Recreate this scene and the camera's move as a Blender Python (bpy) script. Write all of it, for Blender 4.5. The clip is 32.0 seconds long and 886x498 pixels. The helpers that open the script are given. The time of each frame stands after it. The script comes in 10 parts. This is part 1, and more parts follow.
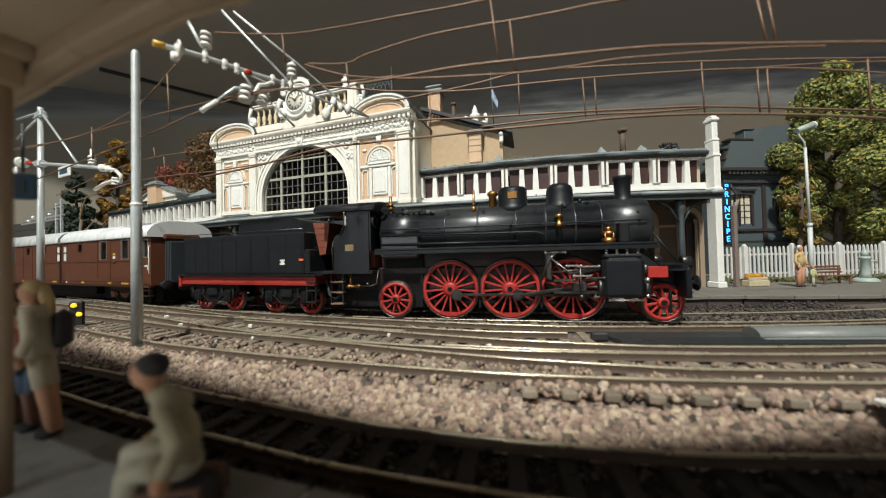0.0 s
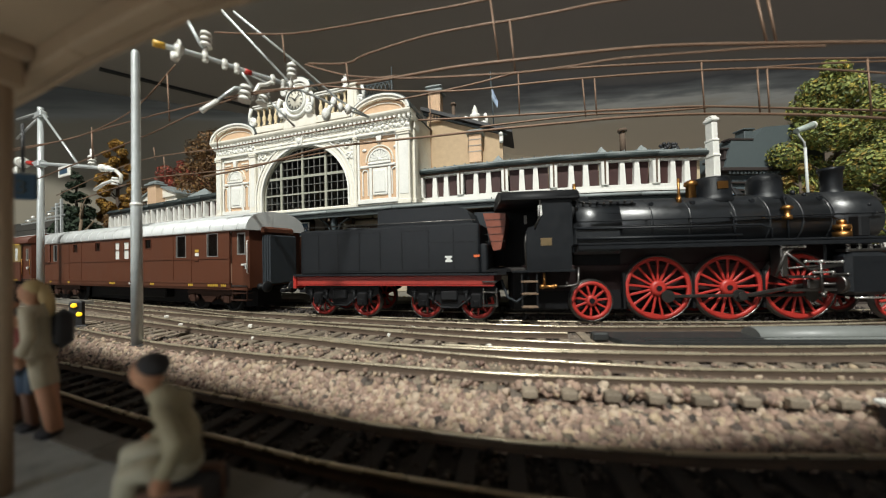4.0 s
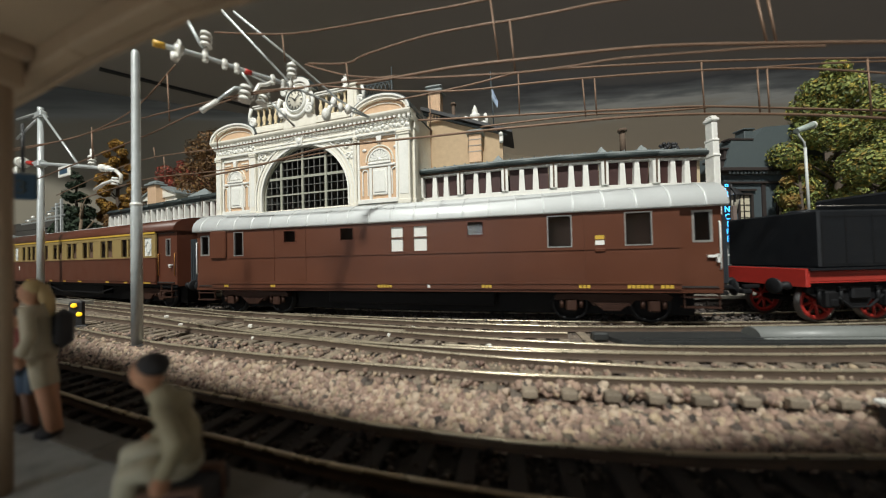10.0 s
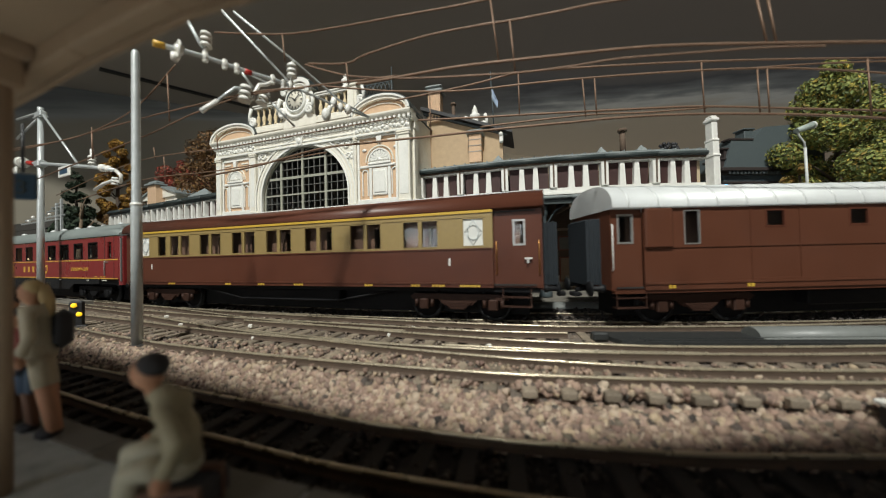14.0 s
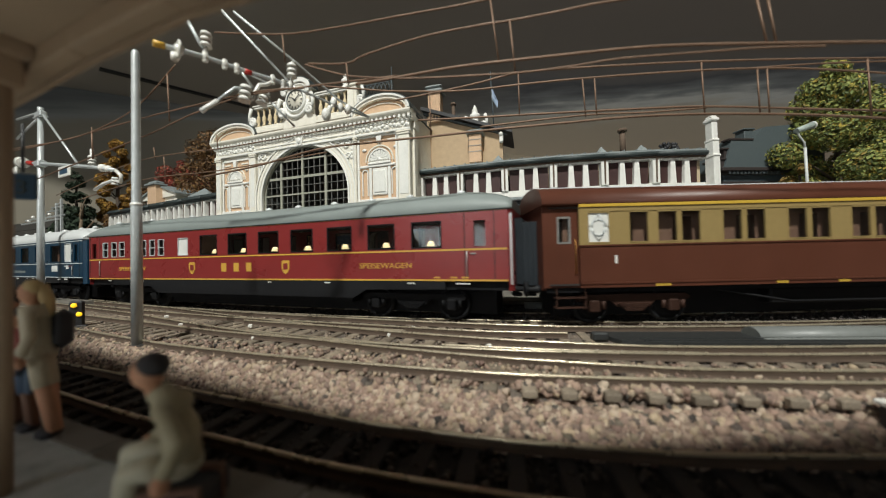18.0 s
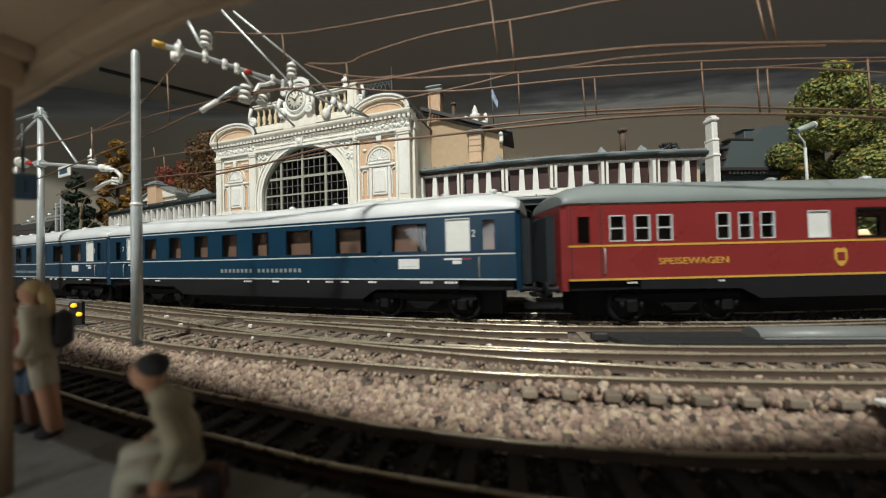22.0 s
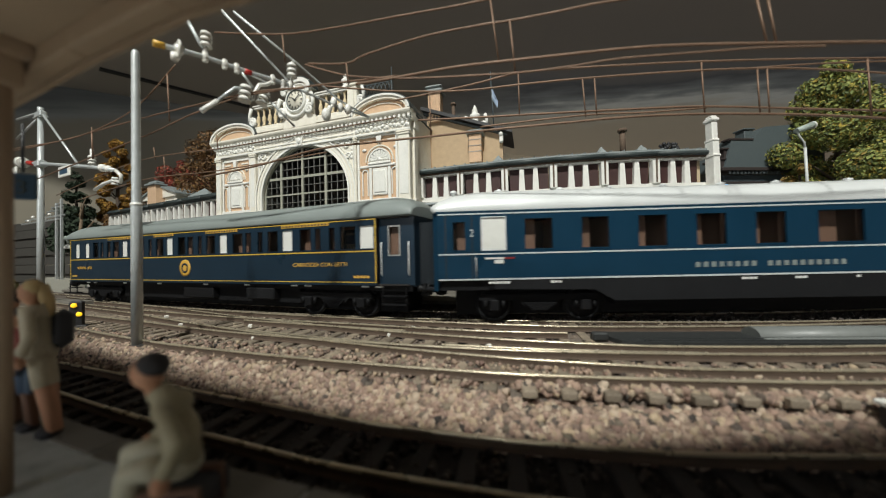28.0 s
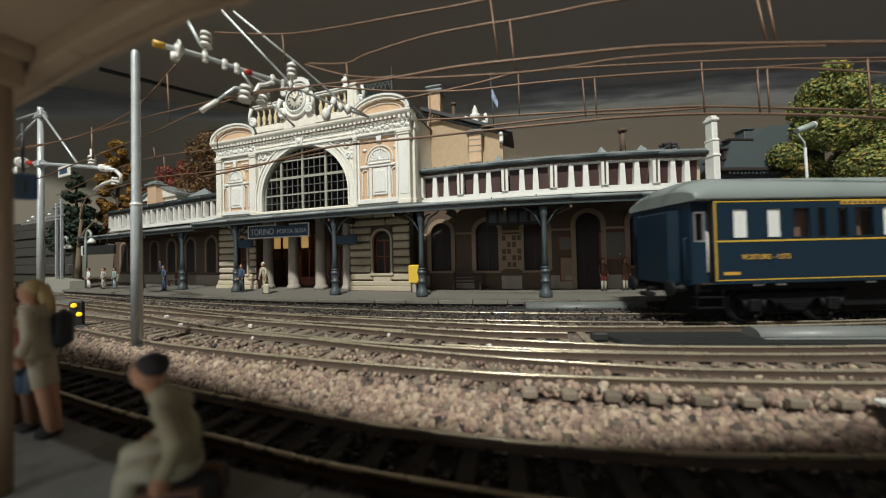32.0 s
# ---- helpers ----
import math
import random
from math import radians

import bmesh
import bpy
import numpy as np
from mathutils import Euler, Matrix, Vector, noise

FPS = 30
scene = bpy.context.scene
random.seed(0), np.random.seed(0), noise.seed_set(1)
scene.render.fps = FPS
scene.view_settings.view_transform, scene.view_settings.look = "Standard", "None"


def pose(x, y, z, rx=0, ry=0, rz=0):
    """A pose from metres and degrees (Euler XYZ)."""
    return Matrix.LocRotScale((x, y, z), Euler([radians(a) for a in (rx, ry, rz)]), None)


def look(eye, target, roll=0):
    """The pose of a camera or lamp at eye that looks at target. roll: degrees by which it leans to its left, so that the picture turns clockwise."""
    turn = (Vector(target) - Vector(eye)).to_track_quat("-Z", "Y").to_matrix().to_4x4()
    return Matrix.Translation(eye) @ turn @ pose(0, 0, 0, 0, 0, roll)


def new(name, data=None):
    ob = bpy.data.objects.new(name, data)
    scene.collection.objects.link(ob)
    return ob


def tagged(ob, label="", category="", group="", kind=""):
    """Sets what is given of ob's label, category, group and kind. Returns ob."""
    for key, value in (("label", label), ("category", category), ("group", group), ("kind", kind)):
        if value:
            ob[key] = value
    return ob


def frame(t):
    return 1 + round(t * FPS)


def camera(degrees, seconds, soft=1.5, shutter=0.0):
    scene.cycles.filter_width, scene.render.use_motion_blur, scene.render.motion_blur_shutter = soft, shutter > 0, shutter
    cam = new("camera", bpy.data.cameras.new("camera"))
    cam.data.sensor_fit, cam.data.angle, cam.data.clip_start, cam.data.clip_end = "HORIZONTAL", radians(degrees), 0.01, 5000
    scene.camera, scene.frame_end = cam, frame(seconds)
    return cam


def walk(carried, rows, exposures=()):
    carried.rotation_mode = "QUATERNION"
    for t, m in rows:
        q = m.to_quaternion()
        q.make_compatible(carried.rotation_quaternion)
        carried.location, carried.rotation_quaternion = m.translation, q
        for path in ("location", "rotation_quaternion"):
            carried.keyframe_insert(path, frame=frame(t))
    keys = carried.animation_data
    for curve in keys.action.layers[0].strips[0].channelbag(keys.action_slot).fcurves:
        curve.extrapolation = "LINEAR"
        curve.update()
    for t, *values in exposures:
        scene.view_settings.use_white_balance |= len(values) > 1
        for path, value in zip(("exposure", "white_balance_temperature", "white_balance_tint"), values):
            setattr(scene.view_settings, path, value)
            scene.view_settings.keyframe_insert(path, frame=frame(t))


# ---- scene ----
# A model railway in H0: everything below is drawn in prototype metres and brought to 1:87 by K.
K = 1 / 87
EYE_Z = 2.204
cam = camera(107.96, 32.0, soft=1.1, shutter=0.4)
cam.data.dof.use_dof = True
cam.data.dof.focus_distance = 17.0 * K
cam.data.dof.aperture_fstop = 16.0
cam_pose = look((0, 0, EYE_Z * K), (math.sin(radians(-11.471)) * K, math.cos(radians(-11.471)) * K,
                                   (EYE_Z + math.tan(radians(1.024))) * K), -1.342)
walk(cam, [(0.0, cam_pose), (32.0, cam_pose)], exposures=[(0.0, 0.3, 6500, 10), (7.0, 0.3, 6500, 10), (12.0, 0.0, 6500, 10), (32.0, 0.0, 6500, 10)])

# ---- the room, its ceiling spot and an added fill ----
world = bpy.data.worlds.new("room_dark")
world.use_nodes = True
world.node_tree.nodes["Background"].inputs[0].default_value = (0.9, 0.95, 1.0, 1)
world.node_tree.nodes["Background"].inputs[1].default_value = 0.0
scene.world = world


def lamp(name, eye, target, watts, size, colour):
    data = bpy.data.lights.new(name, "AREA")
    data.shape, data.size, data.energy, data.color = "DISK", size, watts, colour
    ob = new(name, data)
    ob.matrix_world = look(eye, target)
    return ob


lamp("ceiling_spot", (-0.02, -0.86, 1.38), (0.0, 0.18, 0.0), 35, 0.12, (0.97, 0.985, 0.92))
# Fill added low behind the camera to lift the foreground shade.
lamp("front_fill", (-0.45, -0.95, 0.28), (0.0, 0.1, 0.05), 2.2, 0.6, (0.94, 0.98, 1.0))

# ---- the plan: a main track bent to fit the camera's view; l runs along it, n away from the near side of the train ----
CURVE_D, CURVE = 10.796, (0.39563, 0.15857, 0.02378)


def curve_y(x):
    xc = np.clip(x, -45.0, 11.5)
    u = xc / CURVE_D / 2
    y = CURVE_D * (1 + CURVE[0] * u ** 2 + CURVE[1] * u ** 3 + CURVE[2] * u ** 4)
    slope = (2 * CURVE[0] * u + 3 * CURVE[1] * u ** 2 + 4 * CURVE[2] * u ** 3) / 2
    return y + slope * (x - xc)


GX = np.linspace(-190, 190, 7601)
GY = curve_y(GX)
GS = np.concatenate([[0], np.cumsum(np.hypot(np.diff(GX), np.diff(GY)))])
GS = GS - np.interp(0, GX, GS)
TX, TY = np.gradient(GX, GS), np.gradient(GY, GS)


def spot(l, n):
    """Plan place (prototype metres) at l along the main track, n behind the near side of its train."""
    a, b = np.interp(l, GS, TX), np.interp(l, GS, TY)
    return float(np.interp(l, GS, GX) - b * n), float(np.interp(l, GS, GY) + a * n)


def main_n(l):
    """The main track's centre line, drawn nearer at the right to fit the camera's view."""
    return 1.45 - float(np.interp(l, (1, 5, 8, 12, 20), (0, 0.07, 0.18, 0.34, 0.45)))


def heading(l):
    return math.degrees(math.atan2(np.interp(l, GS, TY), np.interp(l, GS, TX)))


def stand(l, n, z=0.0, turn=0.0):
    """Pose at l, n, z, its x axis along the track and its y axis away from the camera's side."""
    x, y = spot(l, n)
    return pose(x * K, y * K, z * K, 0, 0, heading(l) + turn)


def between(l0, n0, l1, n1, z=0.0):
    """Pose at the first place, x axis towards the second; and the distance."""
    a, b = spot(l0, n0), spot(l1, n1)
    d = math.hypot(b[0] - a[0], b[1] - a[1])
    return pose(a[0] * K, a[1] * K, z * K, 0, 0, math.degrees(math.atan2(b[1] - a[1], b[0] - a[0]))), d


# ---- mesh building ----
class Shape:
    """A mesh in prototype metres."""

    def __init__(self):
        self.v, self.f, self.s = [], [], []

    def add(self, verts, faces, smooth=False):
        o = len(self.v)
        self.v += [tuple(p) for p in verts]
        self.f += [tuple(i + o for i in f) for f in faces]
        self.s += [smooth] * len(faces)
        return self

    def box(self, x0, x1, y0, y1, z0, z1, bev=0.0, m=None):
        if bev <= 0:
            v = [(x, y, z) for z in (z0, z1) for y in (y0, y1) for x in (x0, x1)]
            f = [(0, 2, 3, 1), (4, 5, 7, 6), (0, 1, 5, 4), (2, 6, 7, 3), (0, 4, 6, 2), (1, 3, 7, 5)]
        else:
            b = min(bev, (x1 - x0) * 0.45, (y1 - y0) * 0.45, (z1 - z0) * 0.45)
            prof = [(x0 + b, y0), (x1 - b, y0), (x1, y0 + b), (x1, y1 - b), (x1 - b, y1), (x0 + b, y1), (x0, y1 - b), (x0, y0 + b)]
            cx, cy = (x0 + x1) / 2, (y0 + y1) / 2
            v = []
            for z, ins in ((z0, b), (z0 + b, 0), (z1 - b, 0), (z1, b)):
                for x, y in prof:
                    v.append((x - math.copysign(min(ins, abs(x - cx)), x - cx), y - math.copysign(min(ins, abs(y - cy)), y - cy), z))
            f = [tuple(range(7, -1, -1)), tuple(range(24, 32))]
            for r in range(3):
                for i in range(8):
                    j = (i + 1) % 8
                    f.append((r * 8 + i, r * 8 + j, r * 8 + 8 + j, r * 8 + 8 + i))
        if m is not None:
            v = [tuple(m @ Vector(p)) for p in v]
        return self.add(v, f)

    def prism(self, poly, a, b, axis="y", smooth=False):
        """A polygon (x, z for axis y; y, z for axis x; x, y for axis z) drawn out from a to b."""
        put = {"y": lambda p, q: (p[0], q, p[1]), "x": lambda p, q: (q, p[0], p[1]), "z": lambda p, q: (p[0], p[1], q)}[axis]
        n = len(poly)
        v = [put(p, a) for p in poly] + [put(p, b) for p in poly]
        o = len(self.v)
        self.add(v, [(i, (i + 1) % n, n + (i + 1) % n, n + i) for i in range(n)], smooth)
        self.f += [tuple(o + n - 1 - i for i in range(n)), tuple(o + n + i for i in range(n))]
        self.s += [False, False]
        return self

    def cyl(self, p0, p1, r0, r1=None, seg=12, caps=True):
        p0, p1 = Vector(p0), Vector(p1)
        r1 = r0 if r1 is None else r1
        d = (p1 - p0).normalized()
        a = d.orthogonal().normalized()
        b = d.cross(a)
        v = []
        for p, r in ((p0, r0), (p1, r1)):
            for i in range(seg):
                t = 2 * math.pi * i / seg
                v.append(p + (a * math.cos(t) + b * math.sin(t)) * r)
        o = len(self.v)
        self.add(v, [(i, (i + 1) % seg, seg + (i + 1) % seg, seg + i) for i in range(seg)], True)
        if caps:
            self.f += [tuple(o + seg - 1 - i for i in range(seg)), tuple(o + seg + i for i in range(seg))]
            self.s += [False, False]
        return self

    def lathe(self, prof, at=(0, 0, 0), seg=14, axis="z", ring=False):
        """Radii and heights turned round an axis through at; ring: the profile closes on itself."""
        v, f = [], []
        if ring:
            prof = list(prof) + [prof[0]]
        for r, h in prof:
            for i in range(seg):
                t = 2 * math.pi * i / seg
                c, s = r * math.cos(t), r * math.sin(t)
                p = {"z": (c, s, h), "y": (c, h, s), "x": (h, c, s)}[axis]
                v.append((p[0] + at[0], p[1] + at[1], p[2] + at[2]))
        for k in range(len(prof) - 1):
            for i in range(seg):
                j = (i + 1) % seg
                f.append((k * seg + i, k * seg + j, k * seg + seg + j, k * seg + seg + i))
        o = len(self.v)
        self.add(v, f, True)
        if ring:
            return self
        n = len(prof)
        self.f += [tuple(o + seg - 1 - i for i in range(seg)), tuple(o + (n - 1) * seg + i for i in range(seg))]
        self.s += [False, False]
        return self

    def tube(self, pts, r, seg=6, r1=None):
        pts = [Vector(p) for p in pts]
        n = len(pts)
        v, f = [], []
        d = (pts[1] - pts[0]).normalized()
        a = d.orthogonal().normalized()
        for k, p in enumerate(pts):
            d = (pts[min(k + 1, n - 1)] - pts[max(k - 1, 0)]).normalized()
            a = (a - d * a.dot(d)).normalized()
            b = d.cross(a)
            rr = r if r1 is None else r + (r1 - r) * k / (n - 1)
            for i in range(seg):
                t = 2 * math.pi * i / seg
                v.append(p + (a * math.cos(t) + b * math.sin(t)) * rr)
        for k in range(n - 1):
            for i in range(seg):
                j = (i + 1) % seg
                f.append((k * seg + i, k * seg + j, k * seg + seg + j, k * seg + seg + i))
        o = len(self.v)
        self.add(v, f, True)
        self.f += [tuple(o + seg - 1 - i for i in range(seg)), tuple(o + (n - 1) * seg + i for i in range(seg))]
        self.s += [False, False]
        return self

    def ball(self, c, r, seg=10, rings=6, squash=(1, 1, 1), m=None):
        v, f = [], []
        for k in range(rings + 1):
            ph = math.pi * k / rings
            for i in range(seg):
                t = 2 * math.pi * i / seg
                p = Vector((math.sin(ph) * math.cos(t) * r * squash[0], math.sin(ph) * math.sin(t) * r * squash[1], -math.cos(ph) * r * squash[2]))
                if m is not None:
                    p = m @ p
                v.append((p[0] + c[0], p[1] + c[1], p[2] + c[2]))
        for k in range(rings):
            for i in range(seg):
                j = (i + 1) % seg
                f.append((k * seg + i, k * seg + j, k * seg + seg + j, k * seg + seg + i))
        return self.add(v, f, True)

    def wall(self, x0, x1, z0, z1, y0, y1, holes=()):
        """An upright wall with holes (xa, xb, sill, spring, rise): rise 0 is a flat head, else an arch of that height."""
        x = x0
        for xa, xb, sill, spring, rise in sorted(holes):
            if xa > x + 1e-6:
                self.box(x, xa, y0, y1, z0, z1)
            if sill > z0 + 1e-6:
                self.box(xa, xb, y0, y1, z0, sill)
            if rise > 0:
                arc = [(xb + (xa - xb) * (0.5 - 0.5 * math.cos(math.pi * i / 16)), spring + rise * math.sin(math.pi * i / 16)) for i in range(17)]
                self.prism([(xa, z1), (xb, z1)][::-1] + arc[::-1] if False else arc + [(xa, z1), (xb, z1)], y0, y1)
            elif z1 > spring + 1e-6:
                self.box(xa, xb, y0, y1, spring, z1)
            x = xb
        if x1 > x + 1e-6:
            self.box(x, x1, y0, y1, z0, z1)
        return self

    def arch_ring(self, xa, xb, spring, rise, width, y0, y1, legs=0.0, seg=20):
        """A moulding round an arch, with legs that run down below the spring."""
        c, rx = (xa + xb) / 2, (xb - xa) / 2
        inner = [(c + rx * math.cos(math.pi * i / seg), spring + rise * math.sin(math.pi * i / seg)) for i in range(seg + 1)]
        outer = [(c + (rx + width) * math.cos(math.pi * i / seg), spring + (rise + width) * math.sin(math.pi * i / seg)) for i in range(seg + 1)]
        if legs:
            inner = [(xb, spring - legs)] + inner + [(xa, spring - legs)]
            outer = [(xb + width, spring - legs)] + outer + [(xa - width, spring - legs)]
        for i in range(len(inner) - 1):
            self.prism([inner[i], outer[i], outer[i + 1], inner[i + 1]], y0, y1)
        return self

    def mesh(self, name, material):
        me = bpy.data.meshes.new(name)
        me.from_pydata([(x * K, y * K, z * K) for x, y, z in self.v], [], self.f)
        me.polygons.foreach_set("use_smooth", self.s)
        me.materials.append(material)
        bm = bmesh.new()
        bm.from_mesh(me)
        bmesh.ops.remove_doubles(bm, verts=bm.verts, dist=0.0004 * K)
        bmesh.ops.recalc_face_normals(bm, faces=bm.faces)
        bm.to_mesh(me)
        bm.free()
        return me


def part(name, shape, material, parent, label="", m=None):
    """One mesh object under a thing or a part. shape: a Shape, or a mesh that alike pieces share."""
    me = shape.mesh(name, material) if isinstance(shape, Shape) else shape
    ob = new(name, me)
    if parent is not None:
        ob.parent = parent
    if m is not None:
        ob.matrix_basis = m
    if label:
        tagged(ob, label)
    return ob


def thing(name, label, category, m=None, group="", kind=""):
    ob = new(name)
    ob.empty_display_size = 0.002
    if m is not None:
        ob.matrix_basis = m
    return tagged(ob, label, category, group, kind)


def setting(name, shape, material, label, m=None, kind="structure", category=""):
    ob = new(name, shape.mesh(name, material))
    if m is not None:
        ob.matrix_basis = m
    return tagged(ob, label, category, "", kind)


def shift(x=0, y=0, z=0, rx=0, ry=0, rz=0):
    """A pose in prototype metres."""
    return pose(x * K, y * K, z * K, rx, ry, rz)


def words(text, height, material, parent, m, name="lettering", label="", width=None, thick=0.012):
    """Raised lettering; its baseline starts at m, it reads along x and stands up along y."""
    cu = bpy.data.curves.new(name, "FONT")
    cu.body, cu.size, cu.extrude, cu.align_x = text, height * K * 1.4, thick * K, "CENTER"
    tmp = bpy.data.objects.new(name, cu)
    scene.collection.objects.link(tmp)
    bpy.context.view_layer.update()
    me = bpy.data.meshes.new_from_object(tmp.evaluated_get(bpy.context.evaluated_depsgraph_get()))
    bpy.data.objects.remove(tmp)
    if width:
        xs = [v.co.x for v in me.vertices]
        k = width * K / max(1e-9, max(xs) - min(xs))
        for v in me.vertices:
            v.co.x *= k
    me.materials.clear()
    me.materials.append(material)
    ob = part(name, me, material, parent, label, m)
    return ob


# ---- materials ----
def surface(name, colour, rough=0.6, metal=0.0, vary=0.15, scale=6.0, fine=60.0, bump=0.1, stain=None, stain_amount=0.35, coat=0.0, spec=0.5, piece=0.0):
    """A procedural surface: grain and blotches at two sizes (per prototype metre), optional stains, optional change from piece to piece."""
    mt = bpy.data.materials.new(name)
    mt.use_nodes = True
    nt = mt.node_tree
    N, L = nt.nodes, nt.links
    bs = N["Principled BSDF"]
    bs.inputs["Roughness"].default_value, bs.inputs["Metallic"].default_value = rough, metal
    bs.inputs["Coat Weight"].default_value = coat
    bs.inputs["Specular IOR Level"].default_value = spec
    tc = N.new("ShaderNodeTexCoord")
    mp = N.new("ShaderNodeMapping")
    mp.inputs["Scale"].default_value = (87, 87, 87)
    L.new(tc.outputs["Object"], mp.inputs["Vector"])

    def tex(sc, det):
        n = N.new("ShaderNodeTexNoise")
        n.inputs["Scale"].default_value, n.inputs["Detail"].default_value = sc, det
        L.new(mp.outputs["Vector"], n.inputs["Vector"])
        return n.outputs["Fac"]
    big, small = tex(scale, 4), tex(fine, 3)
    add = N.new("ShaderNodeMath")
    add.operation = "ADD"
    L.new(big, add.inputs[0]), L.new(small, add.inputs[1])
    rg = N.new("ShaderNodeMapRange")
    rg.inputs["From Min"].default_value, rg.inputs["From Max"].default_value = 0.6, 1.4
    rg.inputs["To Min"].default_value, rg.inputs["To Max"].default_value = 1 - vary, 1 + vary
    L.new(add.outputs[0], rg.inputs["Value"])
    val = rg.outputs["Result"]
    if piece:
        oi = N.new("ShaderNodeObjectInfo")
        pr = N.new("ShaderNodeMapRange")
        pr.inputs["To Min"].default_value, pr.inputs["To Max"].default_value = 1 - piece, 1 + piece
        L.new(oi.outputs["Random"], pr.inputs["Value"])
        mu = N.new("ShaderNodeMath")
        mu.operation = "MULTIPLY"
        L.new(val, mu.inputs[0]), L.new(pr.outputs["Result"], mu.inputs[1])
        val = mu.outputs[0]
    sc = N.new("ShaderNodeVectorMath")
    sc.operation = "SCALE"
    sc.inputs[0].default_value = colour
    L.new(val, sc.inputs["Scale"])
    out = sc.outputs["Vector"]
    if stain is not None:
        st = tex(scale * 0.45, 6)
        sr = N.new("ShaderNodeMapRange")
        sr.inputs["From Min"].default_value, sr.inputs["From Max"].default_value = 0.5, 0.72
        sr.inputs["To Max"].default_value = stain_amount
        L.new(st, sr.inputs["Value"])
        mx = N.new("ShaderNodeMix")
        mx.data_type = "RGBA"
        L.new(sr.outputs["Result"], mx.inputs["Factor"])
        L.new(out, mx.inputs["A"])
        mx.inputs["B"].default_value = (*stain, 1)
        out = mx.outputs["Result"]
    L.new(out, bs.inputs["Base Color"])
    if bump:
        bp = N.new("ShaderNodeBump")
        bp.inputs["Strength"].default_value, bp.inputs["Distance"].default_value = min(1.0, bump * 2), 0.02 * K
        L.new(small, bp.inputs["Height"])
        L.new(bp.outputs["Normal"], bs.inputs["Normal"])
    rv = N.new("ShaderNodeMapRange")
    rv.inputs["To Min"].default_value, rv.inputs["To Max"].default_value = max(0.02, rough - 0.12), min(1, rough + 0.12)
    L.new(big, rv.inputs["Value"])
    L.new(rv.outputs["Result"], bs.inputs["Roughness"])
    return mt


def glowing(name, colour, strength):
    mt = bpy.data.materials.new(name)
    mt.use_nodes = True
    bs = mt.node_tree.nodes["Principled BSDF"]
    bs.inputs["Base Color"].default_value = (*colour, 1)
    bs.inputs["Emission Color"].default_value = (*colour, 1)
    bs.inputs["Emission Strength"].default_value = strength
    return mt


def pane_glass(name, tint, gloss=0.10):
    """A thin pane: mostly seen through, with a weak reflection."""
    mt = bpy.data.materials.new(name)
    mt.use_nodes = True
    nt = mt.node_tree
    nt.nodes.clear()
    o = nt.nodes.new("ShaderNodeOutputMaterial")
    mix = nt.nodes.new("ShaderNodeMixShader")
    tr = nt.nodes.new("ShaderNodeBsdfTransparent")
    gl = nt.nodes.new("ShaderNodeBsdfGlossy")
    tr.inputs["Color"].default_value = (*tint, 1)
    gl.inputs["Roughness"].default_value = 0.06
    mix.inputs[0].default_value = gloss
    nt.links.new(tr.outputs[0], mix.inputs[1])
    nt.links.new(gl.outputs[0], mix.inputs[2])
    nt.links.new(mix.outputs[0], o.inputs[0])
    return mt


CREAM = surface("cream_stucco", (0.80, 0.76, 0.66), 0.75, vary=0.07, bump=0.12, stain=(0.55, 0.48, 0.36), stain_amount=0.22)
WHITE = surface("white_paint", (0.80, 0.79, 0.74), 0.6, vary=0.06, bump=0.08, stain=(0.5, 0.47, 0.4), stain_amount=0.15)
PEACH = surface("peach_stucco", (0.62, 0.42, 0.27), 0.8, vary=0.12, bump=0.15)
# Brown taken darker than the stucco to hold the canopy's shade.
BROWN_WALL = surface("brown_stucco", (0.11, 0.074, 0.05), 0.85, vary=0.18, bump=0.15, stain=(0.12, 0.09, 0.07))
STONE = surface("grey_stone", (0.36, 0.32, 0.27), 0.85, vary=0.15, bump=0.2, piece=0.12)
SLATE = surface("slate_green_metal", (0.045, 0.058, 0.058), 0.5, vary=0.15, bump=0.06)
SLATE_LIGHT = surface("weathered_zinc", (0.25, 0.28, 0.28), 0.5, vary=0.18, bump=0.08)
IRON_BLUE = surface("blue_grey_iron", (0.06, 0.076, 0.082), 0.45, vary=0.12, bump=0.05)
DARK = surface("sooty_black", (0.022, 0.022, 0.024), 0.5, vary=0.3, bump=0.08)
# Near-black for rooms and openings; their inner shade is in the colour.
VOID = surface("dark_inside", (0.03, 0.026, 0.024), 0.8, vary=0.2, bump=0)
PAVE = surface("platform_concrete", (0.165, 0.152, 0.128), 0.85, vary=0.16, bump=0.25, stain=(0.16, 0.14, 0.12), piece=0.06)
BRICK = surface("platform_face_brick", (0.055, 0.043, 0.037), 0.9, vary=0.3, bump=0.3, piece=0.2)
BALLAST = surface("ballast_bed", (0.13, 0.105, 0.085), 0.95, vary=0.45, scale=9, fine=34, bump=0.8)
# Dark copies of sleeper and bed: the near track's shade is in their colour.
DARKENED_TIE = surface("darkened_sleeper", (0.030, 0.026, 0.025), 0.85, vary=0.3, scale=4, fine=30, bump=0.3, piece=0.25)
DARKENED_BED = surface("darkened_ballast_bed", (0.032, 0.028, 0.026), 0.95, vary=0.45, scale=9, fine=34, bump=0.8)
TIE = surface("weathered_sleeper", (0.21, 0.17, 0.125), 0.8, vary=0.35, scale=4, fine=30, bump=0.3, piece=0.3)
RAIL_SIDE = surface("rusty_rail", (0.075, 0.050, 0.034), 0.85, vary=0.25, bump=0.1)
